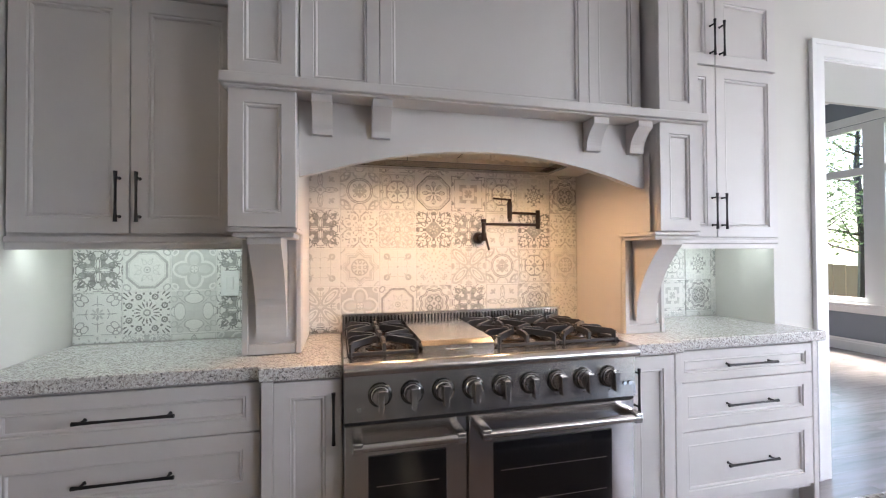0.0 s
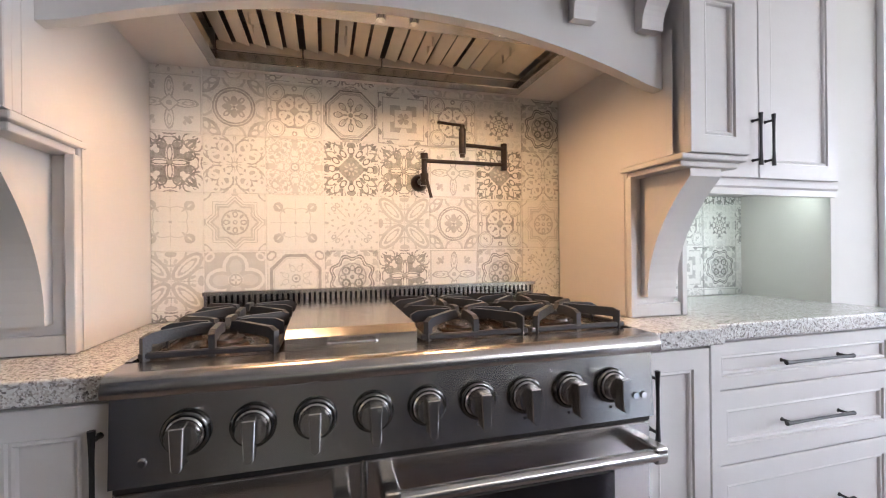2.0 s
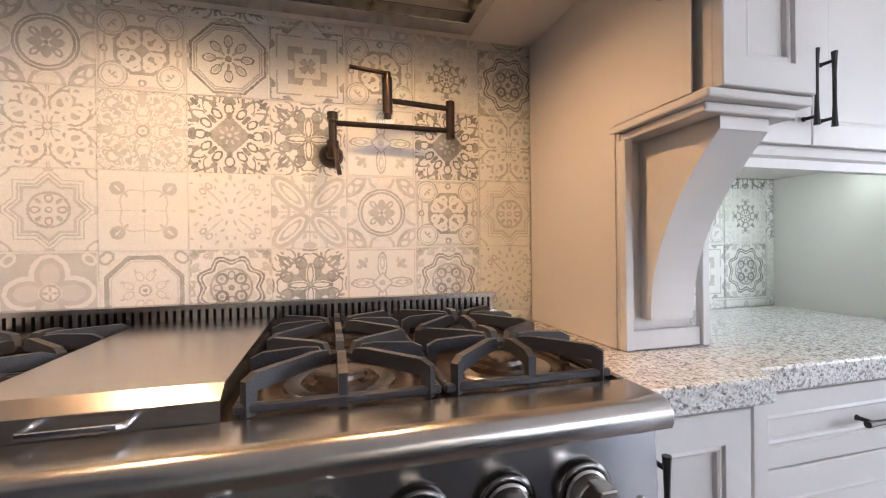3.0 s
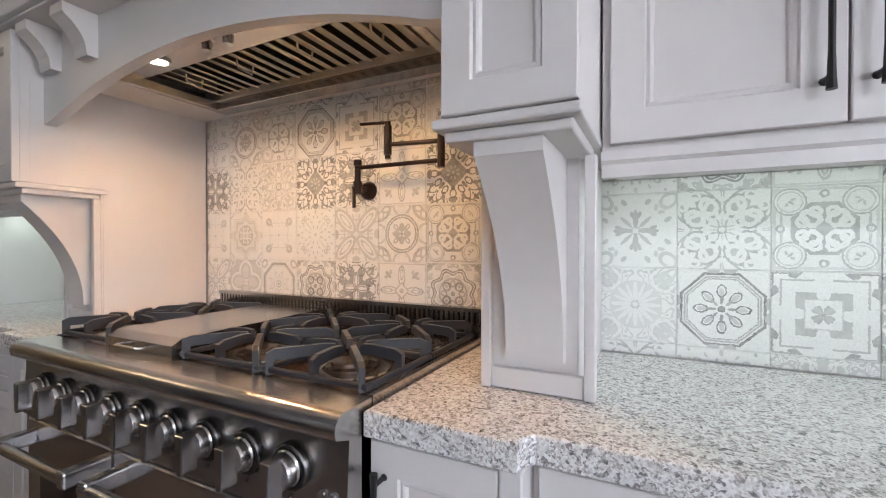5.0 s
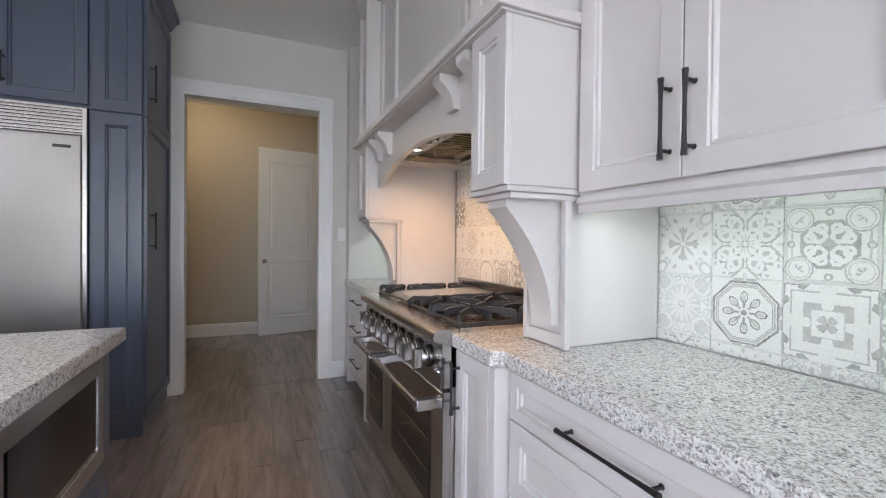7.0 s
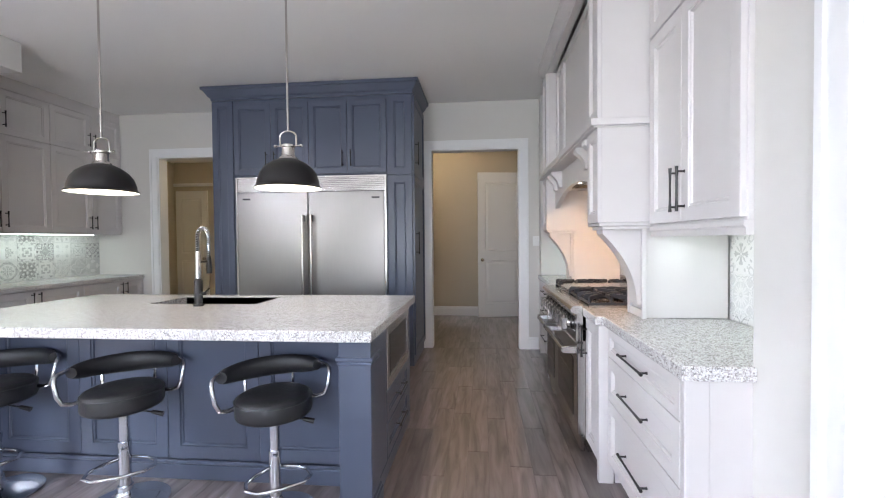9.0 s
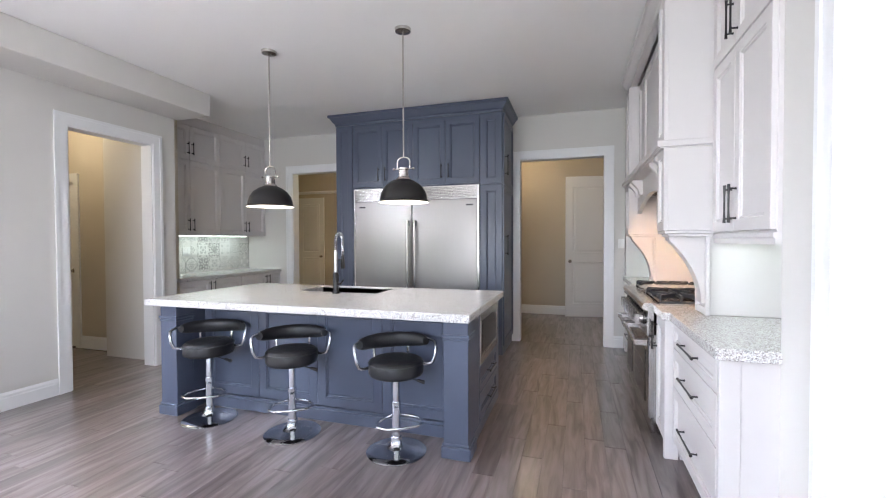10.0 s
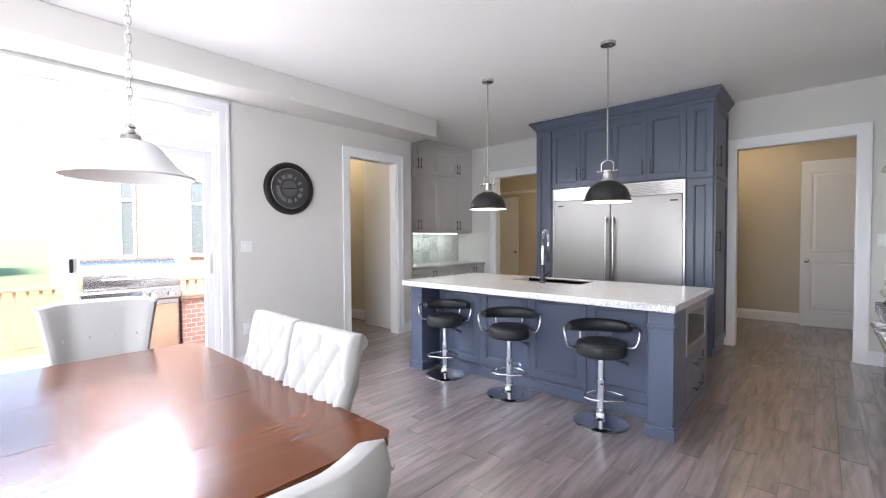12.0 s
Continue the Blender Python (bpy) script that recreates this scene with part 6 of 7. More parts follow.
# ---- dining table and chairs ----
def dining_table():
    x0, x1, y0, y1 = 4.070, 5.18, -1.550, 0.238
    t = thing("dining_table", (4.64, -0.47, 0), "glossy cherry wood dining table with a leaf joint", "dining table")

    def top(ya, yb, near, far):
        c = 0.042
        pts = [(x0 + (c if far else 0), ya), (x1 - (c if far else 0), ya)]
        if far:
            pts += [(x1, ya + c)]
        pts += [(x1, yb - (c if near else 0))]
        if near:
            pts += [(x1 - c, yb), (x0 + c, yb)]
        pts += [(x0, yb - (c if near else 0))]
        if far:
            pts += [(x0, ya + c)]
        bm = bmesh.new()
        f = bm.faces.new([bm.verts.new((x, y, 0.75)) for x, y in pts])
        r = bmesh.ops.extrude_face_region(bm, geom=[f])
        bmesh.ops.translate(bm, verts=[v for v in r["geom"] if isinstance(v, bmesh.types.BMVert)], vec=(0, 0, -0.030))
        bmesh.ops.bevel(bm, geom=[e for e in bm.edges if abs(e.verts[0].co.z - e.verts[1].co.z) < 1e-6 and not (abs(e.verts[0].co.y - e.verts[1].co.y) < 1e-6 and -1.3 < e.verts[0].co.y < 0.2)], offset=0.004, segments=2, affect="EDGES")
        return bm
    part("tabletop", top(-0.4815, y1, True, False), CHERRY, t, "cherry table board")
    part("tabletop", top(-0.92, -0.4845, False, False), CHERRY, t, "cherry table leaf")
    part("tabletop", top(y0, -0.923, False, True), CHERRY, t, "cherry table board")
    for r in ((x0 + 0.05, x1 - 0.05, y1 - 0.085, y1 - 0.060), (x0 + 0.05, x1 - 0.05, y0 + 0.060, y0 + 0.085), (x0 + 0.05, x0 + 0.075, y0 + 0.085, y1 - 0.085), (x1 - 0.075, x1 - 0.05, y0 + 0.085, y1 - 0.085)):
        part("apron", boxes((*r, 0.635, 0.719)), CHERRY, t)
    for lx in (x0 + 0.095, x1 - 0.095):
        for ly in (y0 + 0.105, y1 - 0.105):
            bm = bmesh.new()
            for (z0, z1, a, b) in ((0.0, 0.60, 0.022, 0.036), (0.60, 0.70, 0.038, 0.038)):
                bmesh.ops.create_cone(bm, cap_ends=True, segments=4, radius1=a * 1.414, radius2=b * 1.414, depth=z1 - z0, matrix=Matrix.Translation((lx, ly, (z0 + z1) / 2)) @ Euler((0, 0, radians(45))).to_matrix().to_4x4())
            part("leg", bm, CHERRY, t)


dining_table()


def cushion(bm, nx, nz, f, thick, rim=0.07):
    """A padded sheet: f(s, t) gives the front point and its outward way; the back lies thick behind."""
    fr_, bk = [], []
    for i in range(nx + 1):
        fr_.append([])
        bk.append([])
        for j in range(nz + 1):
            s, t = i / nx, j / nz
            p, out = f(s, t)
            edge = min(s, 1 - s, t, 1 - t)
            rnd = 0.5 * thick * (1 - math.sqrt(1 - (1 - min(1, edge / rim)) ** 2))
            fr_[i].append(bm.verts.new(p - out * rnd))
            bk[i].append(bm.verts.new(p - out * (thick - rnd * 0.9)))
    for g_ in (fr_, bk):
        for i in range(nx):
            for j in range(nz):
                bm.faces.new((g_[i][j], g_[i + 1][j], g_[i + 1][j + 1], g_[i][j + 1]))
    for i in range(nx):
        for j in (0, nz):
            bm.faces.new((fr_[i][j], fr_[i + 1][j], bk[i + 1][j], bk[i][j]))
    for j in range(nz):
        for i in (0, nx):
            bm.faces.new((fr_[i][j], fr_[i][j + 1], bk[i][j + 1], bk[i][j]))
    return bm


def tuft(x, z, cx, cz):
    """Depth of a diamond tufting at (x, z) with that spacing: deep at the buttons, shallow along the folds."""
    a, b = x / cx + z / cz, x / cx - z / cz
    fa, fb = abs(a - round(a)), abs(b - round(b))
    m = 1 - 2 * min(fa, fb)
    fold = 0.021 * m ** 4
    knot = math.exp(-((fa ** 2 + fb ** 2) / 0.022)) * 0.032
    return max(fold, knot)


DARKWOOD = mat("dark_chair_leg", (0.035, 0.020, 0.014), (0.025, 0.014, 0.010), 0.35, scale=12, bump=0.01)


def legs(c, hw, hd):
    for sx in (-1, 1):
        for sy in (-1, 1):
            bm = bmesh.new()
            bmesh.ops.create_cone(bm, cap_ends=True, segments=4, radius1=0.022, radius2=0.034, depth=0.36, matrix=Matrix.Translation((sx * hd, sy * hw, 0.18)) @ Euler((0, 0, radians(45))).to_matrix().to_4x4())
            part("leg", bm, DARKWOOD, c, "tapered dark wooden leg")


def side_chair():
    """Sits towards +x: a tufted back that rolls over at the top."""
    c = thing("dining_chair", (0, 0, 0), "cream linen dining chair with a tufted roll-top back", "chair", "chairs round the table")
    hw = 0.205

    def back(s, t):
        y = (s - 0.5) * 2 * hw * (0.94 + 0.06 * t)
        z = 0.46 + 0.550 * t
        x = -0.175 - 0.11 * t - 0.02 * t * t
        fade = min(1, s / 0.09, (1 - s) / 0.09) * min(1, t / 0.06, max(0, (0.97 - t) / 0.08))
        d = tuft(y, z - 0.50, 0.128, 0.22) * fade
        out = Vector((0.97, 0, 0.22))
        return Vector((x, y, z)) - out * d, out
    part("backrest", cushion(bmesh.new(), 64, 72, back, 0.085), LINEN, c, "cream linen back with diamond tufting", smooth=True)
    part("roll", tube(bmesh.new(), (-0.360, -hw + 0.010, 0.960), (-0.360, hw - 0.010, 0.960), 0.028, n=20), LINEN, c, "rolled top edge", smooth=True)
    part("seat", boxes((-0.22, 0.24, -0.24, 0.24, 0.37, 0.475), bevel=0.03, seg=4), LINEN, c, smooth=True)
    legs(c, 0.20, 0.19)
    return c


def host_chair():
    """Sits towards +y: a wing back that widens upwards and curls forward at its sides."""
    c = thing("host_chair", (0, 0, 0), "cream linen wing back host chair with nailhead trim", "chair", "chairs round the table")

    def back(s, t):
        u = (s - 0.5) * 2
        hw = 0.195 + 0.085 * t ** 1.4
        x = u * hw
        z = 0.44 + 0.58 * t - 0.02 * u ** 6 * t
        curl = 0.085 * max(0.0, abs(u) - 0.45) ** 1.5 / 0.55 ** 1.5
        y = -0.20 - 0.09 * t + curl
        d = 0.0
        out = Vector((0, 0.98, 0.17))
        return Vector((x, y, z)) - out * d, out
    b = part("backrest", cushion(bmesh.new(), 32, 24, back, 0.12, 0.10), LINEN, c, "cream linen wing back", smooth=True)
    for row, xs in ((0.80, (-0.165, -0.055, 0.055, 0.165)), (0.68, (-0.11, 0.0, 0.11)), (0.56, (-0.15, -0.05, 0.05, 0.15))):
        for x in xs:
            t = (row - 0.44) / 0.58
            p, out = back(0.5 + x / (2 * (0.195 + 0.085 * t ** 1.4)), t)
            part("button", lathe(bmesh.new(), [(0.0, 0.004), (0.007, 0.003), (0.010, -0.002)], Matrix.Translation(p) @ Euler((radians(-80), 0, 0)).to_matrix().to_4x4(), 10), LINEN, b, smooth=True)
    for sg in (0.03, 0.97):
        for k in range(20):
            p, out = back(sg, 0.04 + 0.92 * k / 19)
            part("nailhead", lathe(bmesh.new(), [(0.0, 0.005), (0.004, 0.0036), (0.0062, 0.0)], Matrix.Translation(p - out * 0.105) @ Euler((radians(100), 0, 0)).to_matrix().to_4x4(), 8), NICKEL, b)
    part("seat", boxes((-0.26, 0.26, -0.24, 0.24, 0.36, 0.475), bevel=0.03, seg=4), LINEN, c, smooth=True)
    legs(c, 0.19, 0.21)
    return c


sc = side_chair()
sc.matrix_basis = pose(4.335, -0.255, 0, 0, 0, 2)
copy_thing(sc, pose(4.325, -0.710, 0, 0, 0, -2))
hc = host_chair()
hc.matrix_basis = pose(4.49, -1.62, 0, 0, 0, -6)
copy_thing(hc, pose(4.710, 0.340, 0, 0, 0, 176))


# ---- lamp over the table ----
def table_lamp():
    x, y = 4.592, -0.475
    c = thing("dining_pendant", (x, y, 1.56), "white glass bell pendant on a silver chain", "pendant lamp")
    prof = [(0.185, 0.0), (0.186, 0.004), (0.160, 0.018), (0.135, 0.036), (0.110, 0.066), (0.085, 0.098), (0.060, 0.116), (0.030, 0.124), (0.022, 0.124), (0.055, 0.110), (0.080, 0.092), (0.105, 0.060), (0.130, 0.030), (0.155, 0.012), (0.182, -0.001)]
    part("shade", lathe(bmesh.new(), prof, Matrix.Translation((x, y, 1.56)), 44), MILK, c, "white milk glass bell shade", smooth=True)
    part("cap", lathe(bmesh.new(), [(0.032, 1.680), (0.028, 1.698), (0.016, 1.706), (0.014, 1.720), (0.020, 1.724), (0.014, 1.736), (0.0, 1.738)], Matrix.Translation((x, y, 0)), 24), NICKEL, c, "brushed nickel cap", smooth=True)
    z = 1.738
    k = 0
    while z < H - 0.03:
        bm = bmesh.new()
        pts = []
        for i in range(13):
            a = 2 * math.pi * i / 12
            u, v = 0.0085 * math.cos(a), 0.018 * math.sin(a)
            pts.append((x + (u if k % 2 else 0), y + (0 if k % 2 else u), z + 0.016 + v))
        part("chain_link", pipe(bm, pts, 0.0024, 6), NICKEL, c, smooth=True)
        z += 0.029
        k += 1
    part("canopy", lathe(bmesh.new(), [(0.0, H - 0.035), (0.02, H - 0.033), (0.06, H - 0.02), (0.065, H - 0.001)], Matrix.Translation((x, y, 0)), 28), NICKEL, c, smooth=True)


table_lamp()

# ---- outdoors ----
GRASS = mat("grass", (0.09, 0.14, 0.05), (0.12, 0.16, 0.07), 0.9, scale=2.0, fine=40, bump=0.1)
DECK = wood_mat("deck_wood", (0.20, 0.12, 0.075), (0.28, 0.18, 0.12), (0.34, 0.23, 0.16), 0.7, per_object=False, grain=(1.5, 12, 12))


def brick_mat():
    m = bpy.data.materials.new("brick")
    m.use_nodes = True
    n, l = nodes_of(m)
    tc, mp, br = n.new("ShaderNodeTexCoord"), n.new("ShaderNodeMapping"), n.new("ShaderNodeTexBrick")
    mp.inputs["Rotation"].default_value = (radians(90), 0, 0)
    br.inputs["Scale"].default_value = 4.4
    br.inputs["Color1"].default_value, br.inputs["Color2"].default_value, br.inputs["Mortar"].default_value = (0.44, 0.22, 0.17, 1), (0.36, 0.18, 0.14, 1), (0.5, 0.47, 0.44, 1)
    l.new(tc.outputs["Object"], mp.inputs[0])
    l.new(mp.outputs[0], br.inputs["Vector"])
    l.new(br.outputs["Color"], n["Principled BSDF"].inputs["Base Color"])
    n["Principled BSDF"].inputs["Roughness"].default_value = 0.85
    return m


BRICK = brick_mat()
solid("ground", boxes((-400, 400, -500, 500, -0.62, -0.5)), GRASS, "green lawn reaching to the horizon", "lawn")
deck = solid("deck", boxes((2.0, 7.5, -6.4, -3.45, -0.5, -0.16)), DECK, "brown wooden deck outside the sliding door", "deck")
for i in range(20):
    y = -6.4 + i * 0.147
    ob = part("board", boxes((2.0, 7.5, y, y + 0.14, -0.159, -0.13), bevel=0.004), DECK, deck)
rl = thing("deck_railing", (4.7, -6.35, -0.13), "brown wooden deck railing", "railing")
part("top_rail", boxes((2.0, 7.5, -6.40, -6.30, 0.70, 0.74), bevel=0.005), DECK, rl)
part("bottom_rail", boxes((2.0, 7.5, -6.37, -6.33, -0.05, -0.01)), DECK, rl)
for i in range(4):
    part("post", boxes((2.02 + i * 1.8, 2.11 + i * 1.8, -6.395, -6.305, -0.13, 0.80), bevel=0.006), DECK, rl)
for i in range(44):
    x = 2.16 + i * 0.122
    part("baluster", boxes((x, x + 0.032, -6.366, -6.334, -0.012, 0.70)), DECK, rl)
gr = thing("gas_grill", (3.75, -4.7, -0.13), "stainless steel outdoor gas grill on the deck", "grill")
part("cart", boxes((3.30, 4.20, -5.0, -4.55, -0.13, 0.66), bevel=0.01), STEEL, gr)
for x0 in (3.32, 3.76):
    part("cart_door", boxes((x0, x0 + 0.42, -4.55, -4.535, 0.0, 0.60), bevel=0.006), mat("grill_door", (0.45, 0.30, 0.20), None, 0.5) if x0 < 3.5 else bpy.data.materials["grill_door"], gr)
cp_ = part("control_panel", boxes((3.28, 4.22, -4.56, -4.50, 0.665, 0.79), bevel=0.01), STEEL, gr)
for x in (3.40, 3.58, 3.68, 3.78, 3.98, 4.12):
    part("knob", tube(bmesh.new(), (x, -4.50, 0.72), (x, -4.465, 0.72), 0.026, n=14), CHROME, cp_, smooth=True)
prof = [(5.02, 0.80), (4.54, 0.80), (4.52, 0.86)] + [(4.80 - 0.28 * math.cos(a), 0.88 + 0.26 * math.sin(a)) for a in [i * math.pi / 14 for i in range(1, 8)]] + [(5.02, 1.12)]
hl = part("lid", extrude_profile(bmesh.new(), prof, Matrix(((0, 0, 1, 3.31), (-1, 0, 0, 0), (0, 1, 0, 0), (0, 0, 0, 1))), 0.88), STEEL, gr, smooth=True)
part("lid_handle", tube(bmesh.new(), (3.45, -4.47, 0.92), (4.05, -4.47, 0.92), 0.014), CHROME, hl, smooth=True)
part("side_shelf", boxes((2.90, 3.28, -5.0, -4.55, 0.62, 0.68), bevel=0.01), DECK, gr)
pier = thing("brick_pier", (3.05, -4.75, -0.13), "red brick pier beside the grill", "pier")
part("brickwork", boxes((2.92, 3.26, -4.95, -4.58, -0.13, 0.615), bevel=0.01), BRICK, pier)


PANE = mat("far_pane", (0.16, 0.17, 0.18), (0.12, 0.13, 0.14), 0.12)


def house(name, x0, x1, y0, y1, z1, wins, label, wallm):
    h = thing(name, ((x0 + x1) / 2, (y0 + y1) / 2, -0.5), label, "house")
    part("wall", boxes((x0, x1, y0, y1, -0.5, z1)), wallm, h)
    bm = bmesh.new()
    cx = (x0 + x1) / 2
    extrude_profile(bm, [(x0 - 0.4, z1), (x1 + 0.4, z1), (cx, z1 + 2.6)], Matrix(((1, 0, 0, 0), (0, 0, 1, y0 - 0.4), (0, 1, 0, 0), (0, 0, 0, 1))), y1 - y0 + 0.8)
    part("roof", bm, mat("shingle", (0.09, 0.085, 0.08), None, 0.9, scale=4), h)
    for a, b, c, d in wins:
        w_ = part("window", boxes((a, b, y1 - 0.02, y1 + 0.06, c - 0.08, c), (a, b, y1 - 0.02, y1 + 0.06, d, d + 0.08), (a, a + 0.06, y1 - 0.02, y1 + 0.05, c, d), (b - 0.06, b, y1 - 0.02, y1 + 0.05, c, d), (a, b, y1 - 0.02, y1 + 0.04, c + (d - c) * 0.68, c + (d - c) * 0.68 + 0.07)), TRIM, h)
        part("pane", boxes((a + 0.05, b - 0.05, y1 + 0.001, y1 + 0.02, c + 0.05, d - 0.05)), PANE, w_)
    return h


house("brick_house", -5.0, 3.0, -21.0, -13.0, 8.6, ((1.92, 2.30, 0.9, 3.1), (-0.6, 0.6, 0.9, 3.1), (-3.6, -2.4, 0.9, 3.1)), "red brick neighbouring house with white windows", BRICK)
house("pale_house", 5.5, 13.0, -36.0, -28.0, 5.0, ((6.2, 7.4, 0.8, 2.4), (9.0, 10.2, 0.8, 2.4)), "pale neighbouring house in the distance", mat("siding", (0.55, 0.57, 0.60), None, 0.8, scale=3))
fe = thing("wood_fence", (14, 9, -0.5), "orange-brown wooden fence behind the lawn", "fence")
for i in range(40):
    y = 2.0 + i * 0.32
    part("board", boxes((14.0, 14.03, y, y + 0.30, -0.5, 0.95 + 0.02 * (i % 3))), DECK, fe)


def tree(x, y, h, seed):
    rg = random.Random(seed)
    t = thing("garden_tree", (x, y, -0.5), "young green leafy tree beyond the window", "tree")
    bm = bmesh.new()
    tips = []
    pipe(bm, [(x, y, -0.5), (x + 0.05, y, h * 0.3), (x - 0.05, y + 0.05, h * 0.65), (x, y, h * 0.95)], [0.12, 0.09, 0.06, 0.015], 8)
    for k in range(16):
        z = h * (0.25 + 0.65 * k / 16)
        a = rg.uniform(0, 6.28)
        r = (1 - 0.6 * k / 16) * h * 0.26
        q = (x + r * math.cos(a), y + r * math.sin(a), z + r * 0.5)
        pipe(bm, [(x, y, z), ((x + q[0]) / 2, (y + q[1]) / 2, z + r * 0.15), q], [0.035, 0.022, 0.006], 6)
        tips.append(Vector(q))
        tips.append(Vector(((x + q[0]) / 2, (y + q[1]) / 2, z + r * 0.2)))
    part("trunk", bm, DARKWOOD, t)
    vs, fs = [], []
    for p in tips:
        for _ in range(70):
            c = p + Vector((rg.gauss(0, 0.28), rg.gauss(0, 0.28), rg.gauss(0, 0.22)))
            u = Vector((rg.uniform(-1, 1), rg.uniform(-1, 1), rg.uniform(-1, 1))).normalized() * 0.06
            v = u.orthogonal().normalized() * 0.03
            i = len(vs)
            vs += [c - u, c + v, c + u, c - v]
            fs.append((i, i + 1, i + 2, i + 3))
    me = bpy.data.meshes.new("crown")
    me.from_pydata([v - Vector((x, y, -0.5)) for v in vs], [], fs)
    me.materials.append(mat("leaf_green", (0.11, 0.17, 0.05), (0.14, 0.19, 0.07), 0.7, scale=3))
    ob = new("crown", me)
    ob.parent = t


tree(12.0, 7.4, 5.2, 3)
tree(13.0, 9.6, 6.0, 5)
tree(9.0, -19.0, 5.0, 8)

# ---- floors, tiles ----
def plank_mesh(length, width=0.1267, cache={}):
    key = round(length, 2)
    if key not in cache:
        bm = bmesh.new()
        ex, ey, L = 0.0045, 0.0007, key - 0.0010
        rows = [[bm.verts.new(p) for p in ((a, c, z), (b, c, z), (b, d, z), (a, d, z))] for a, b, c, d, z in
                ((0, L, 0, width, -0.02), (0, L, 0, width, -0.0016), (ex, L - ex, ey, width - ey, 0.0))]
        for p, q in zip(rows, rows[1:]):
            for i in range(4):
                bm.faces.new((p[i], p[(i + 1) % 4], q[(i + 1) % 4], q[i]))
        bm.faces.new(rows[-1])
        bmesh.ops.recalc_face_normals(bm, faces=bm.faces)
        me = bpy.data.meshes.new("plank")
        bm.to_mesh(me)
        bm.free()
        me.materials.append(PLANK)
        cache[key] = me
    return cache[key]


sub = solid("floor", boxes((XW - 3.5, XE + 0.5, YS - T, 8.2, -0.12, -0.0205), (XW - 3.5, 2.1, -6.6, YS - T, -0.12, -0.0205)), mat("subfloor", (0.03, 0.022, 0.018), None, 0.9), "dark brown hand-scraped hardwood plank floor", "floor")
rng = random.Random(7)
W = 0.127
rest = bmesh.new()


def lay(x0, x1, y0, y1, pieces):
    y = y0
    while y < y1 - 0.01:
        wd = min(0.1265, y1 - y)
        x = x0
        first = True
        while x < x1 - 0.01:
            ln = rng.choice((0.6, 0.8, 0.95, 1.1, 1.3, 1.5, 1.8, 2.1)) * (rng.choice((0.4, 0.6, 0.8, 1.0)) if first else 1)
            first = False
            if x1 - x - ln < 0.3:
                ln = x1 - x
            ln = round(ln, 2)
            if pieces and wd > 0.12:
                p = new("plank", plank_mesh(ln))
                p.location = (x, y, rng.uniform(-0.0008, 0.0))
                p.parent = sub
            else:
                box(rest, x, x + ln - 0.0015, y, y + wd, -0.02, -0.0006)
            x += ln
        y += W


lay(XW, 4.9, -3.265, 1.69, True)
lay(4.9, XE, -3.265, 1.93, False)
lay(XW, 4.9, -3.265 + 39 * W, 1.93, False)
lay(-4.6, XW, -5.5, 2.1, False)
lay(0.66, 2.0, -6.1, YS, False)
lay(XW, 0.66, -4.05, YS, False)
lay(2.3, XG, 1.93, 8.0, False)
r = part("planks_beyond", rest, PLANKS_REST, sub)
tagged(r, kind="stuff")

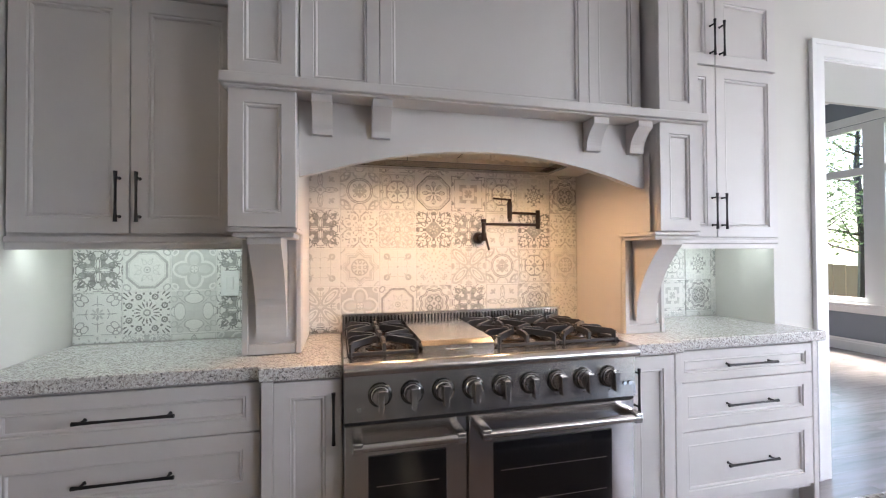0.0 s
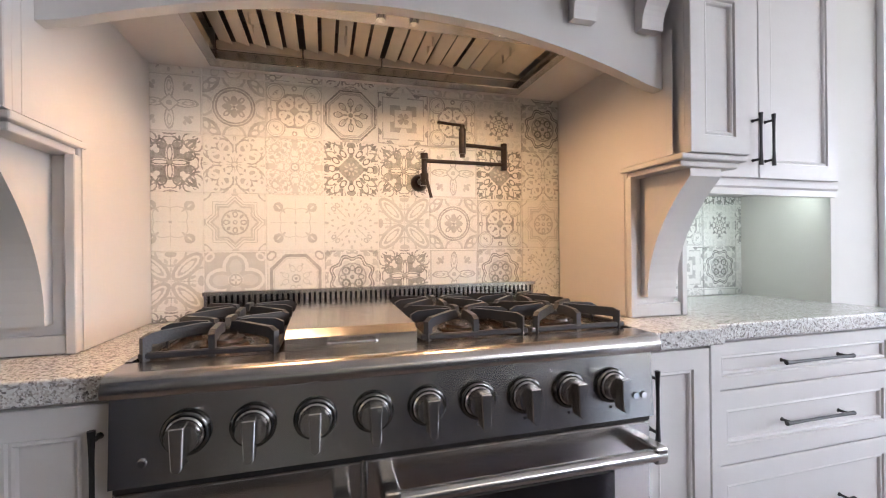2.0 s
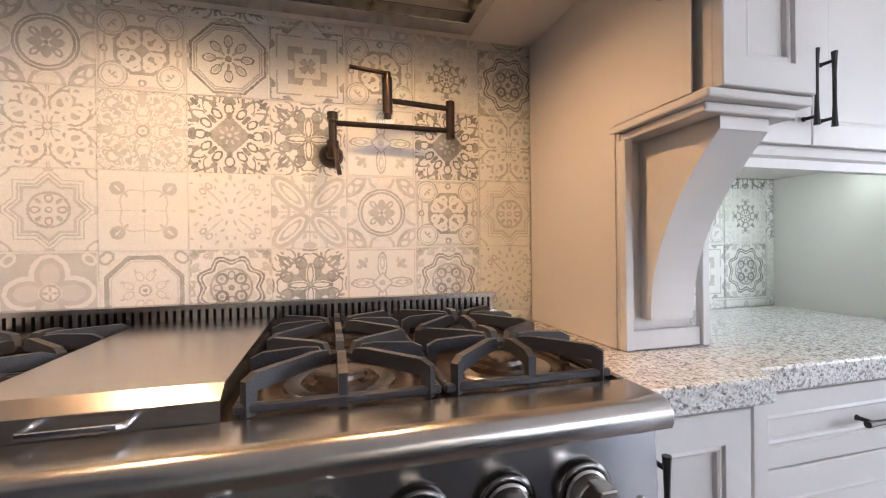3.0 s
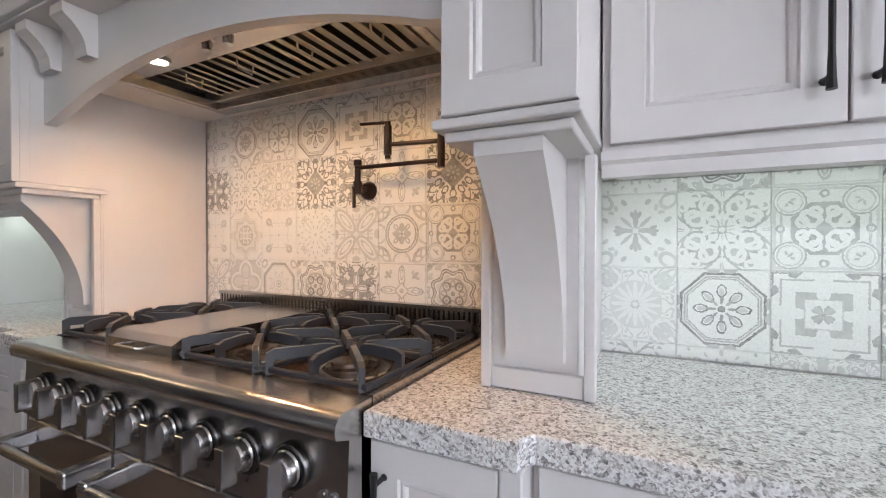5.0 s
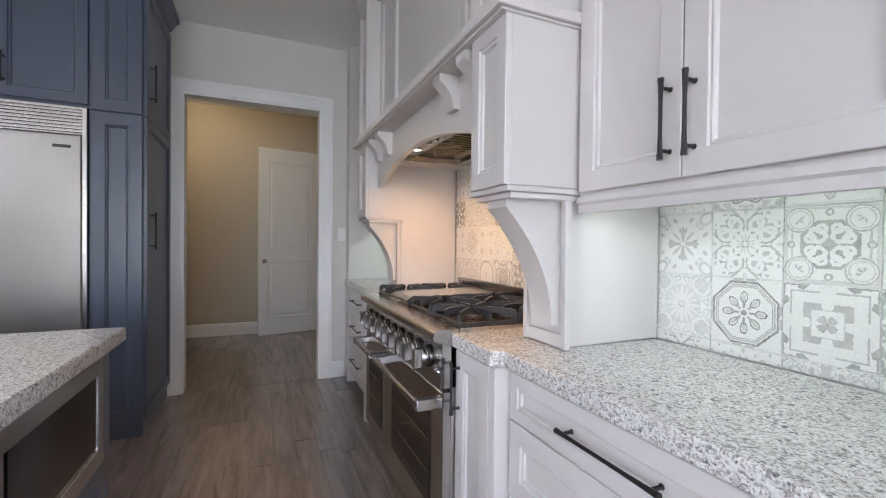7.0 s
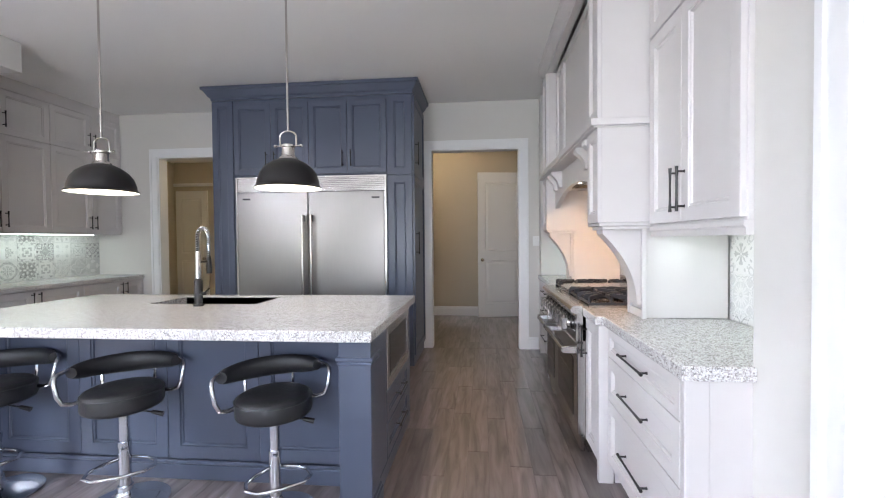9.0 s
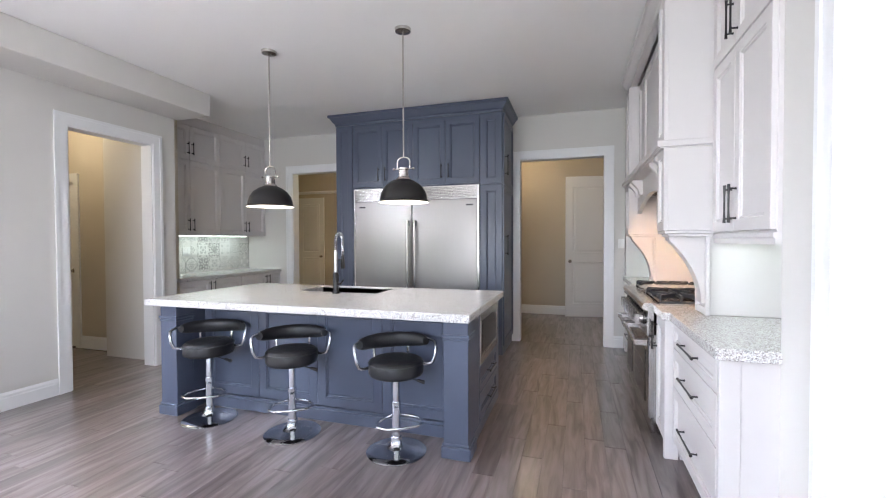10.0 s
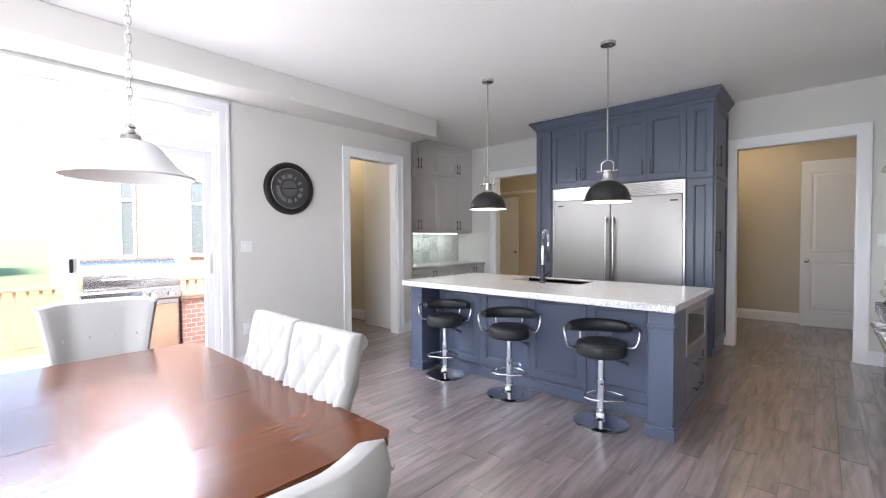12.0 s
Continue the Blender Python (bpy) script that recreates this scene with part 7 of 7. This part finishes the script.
# splashback tiles
def cut_tile(u0, u1, v0, v1, letter, cache={}):
    key = (letter, *(round(k, 3) for k in (u0, u1, v0, v1)))
    if key not in cache:
        bm = box(bmesh.new(), u0, u1, 0.0, 0.008, v0, v1)
        bmesh.ops.bevel(bm, geom=[e for e in bm.edges if all(v.co.y < 1e-6 for v in e.verts)], offset=0.0012, segments=1, affect="EDGES")
        bmesh.ops.recalc_face_normals(bm, faces=bm.faces)
        me = bpy.data.meshes.new("tile")
        bm.to_mesh(me)
        bm.free()
        me.materials.append(MOTIF[letter])
        cache[key] = me
    return cache[key]


def tiling(name, x0, x1, z0, z1, ox, oz, y, plan, turn=0, s=0.2):
    """Tiles on a grid whose first full column begins at ox; plan gives the ornaments, lowest course first."""
    back = solid(name, boxes((x0, x1, min(y, y + (0.006 if not turn else -0.006)), max(y, y + (0.006 if not turn else -0.006)), z0, z1)), GROUT, "patterned grey and cream glazed tile splashback", "splashback")
    courses = plan.split()
    for i in range(int((x0 - ox) // s) - 1, int((x1 - ox) // s) + 2):
        for j in range(int((z0 - oz) // s) - 1, int((z1 - oz) // s) + 2):
            cx, cz = ox + (i + 0.5) * s, oz + (j + 0.5) * s * 1.01
            u0, u1 = max(-0.099, x0 - cx), min(0.099, x1 - cx)
            v0, v1 = max(-0.1, z0 - cz), min(0.1, z1 - cz)
            if u1 - u0 < 0.006 or v1 - v0 < 0.006:
                continue
            if turn:
                u0, u1 = -u1, -u0
            row = courses[(j + 1) % len(courses)]
            p = new("tile", cut_tile(u0, u1, v0, v1, row[(i + 1) % len(row)]))
            p.matrix_world = pose(cx, y + (0.004 if turn else -0.004), cz, 0, 0, 180 if turn else 0)
            p.parent = back


# courses begin with the cut one under the first full course, columns with the cut one before ox
tiling("splashback_range", PL[1] - 0.002, PR[0] + 0.002, 0.910, 1.79, -0.022, 0.944, YT + 0.003, "GHNIGKNQ OPcFGKFN LMLNOABM GHIJGKJH KABCDBEF NTRGHAPC")
tiling("splashback_west", XR + 0.002, PL[0] + 0.004, 0.910, 1.386, -1.208, 0.944, YT + 0.003, "HNIKP HRSTG HGcPG HMADK")
tiling("splashback_east", PR[1] - 0.045, NX - 0.002, 0.910, 1.386, 1.731, 0.944, YT + 0.003, "HNIKP qCDFE QHBEG NFKJA")
tiling("splashback_nook", XW + 0.002, 0.658, 0.912, 1.436, -1.34, 0.93, -4.047, "HNIKPGMAFD ATPHDGCRMKBF GSBLJDEHcRQN", turn=1)
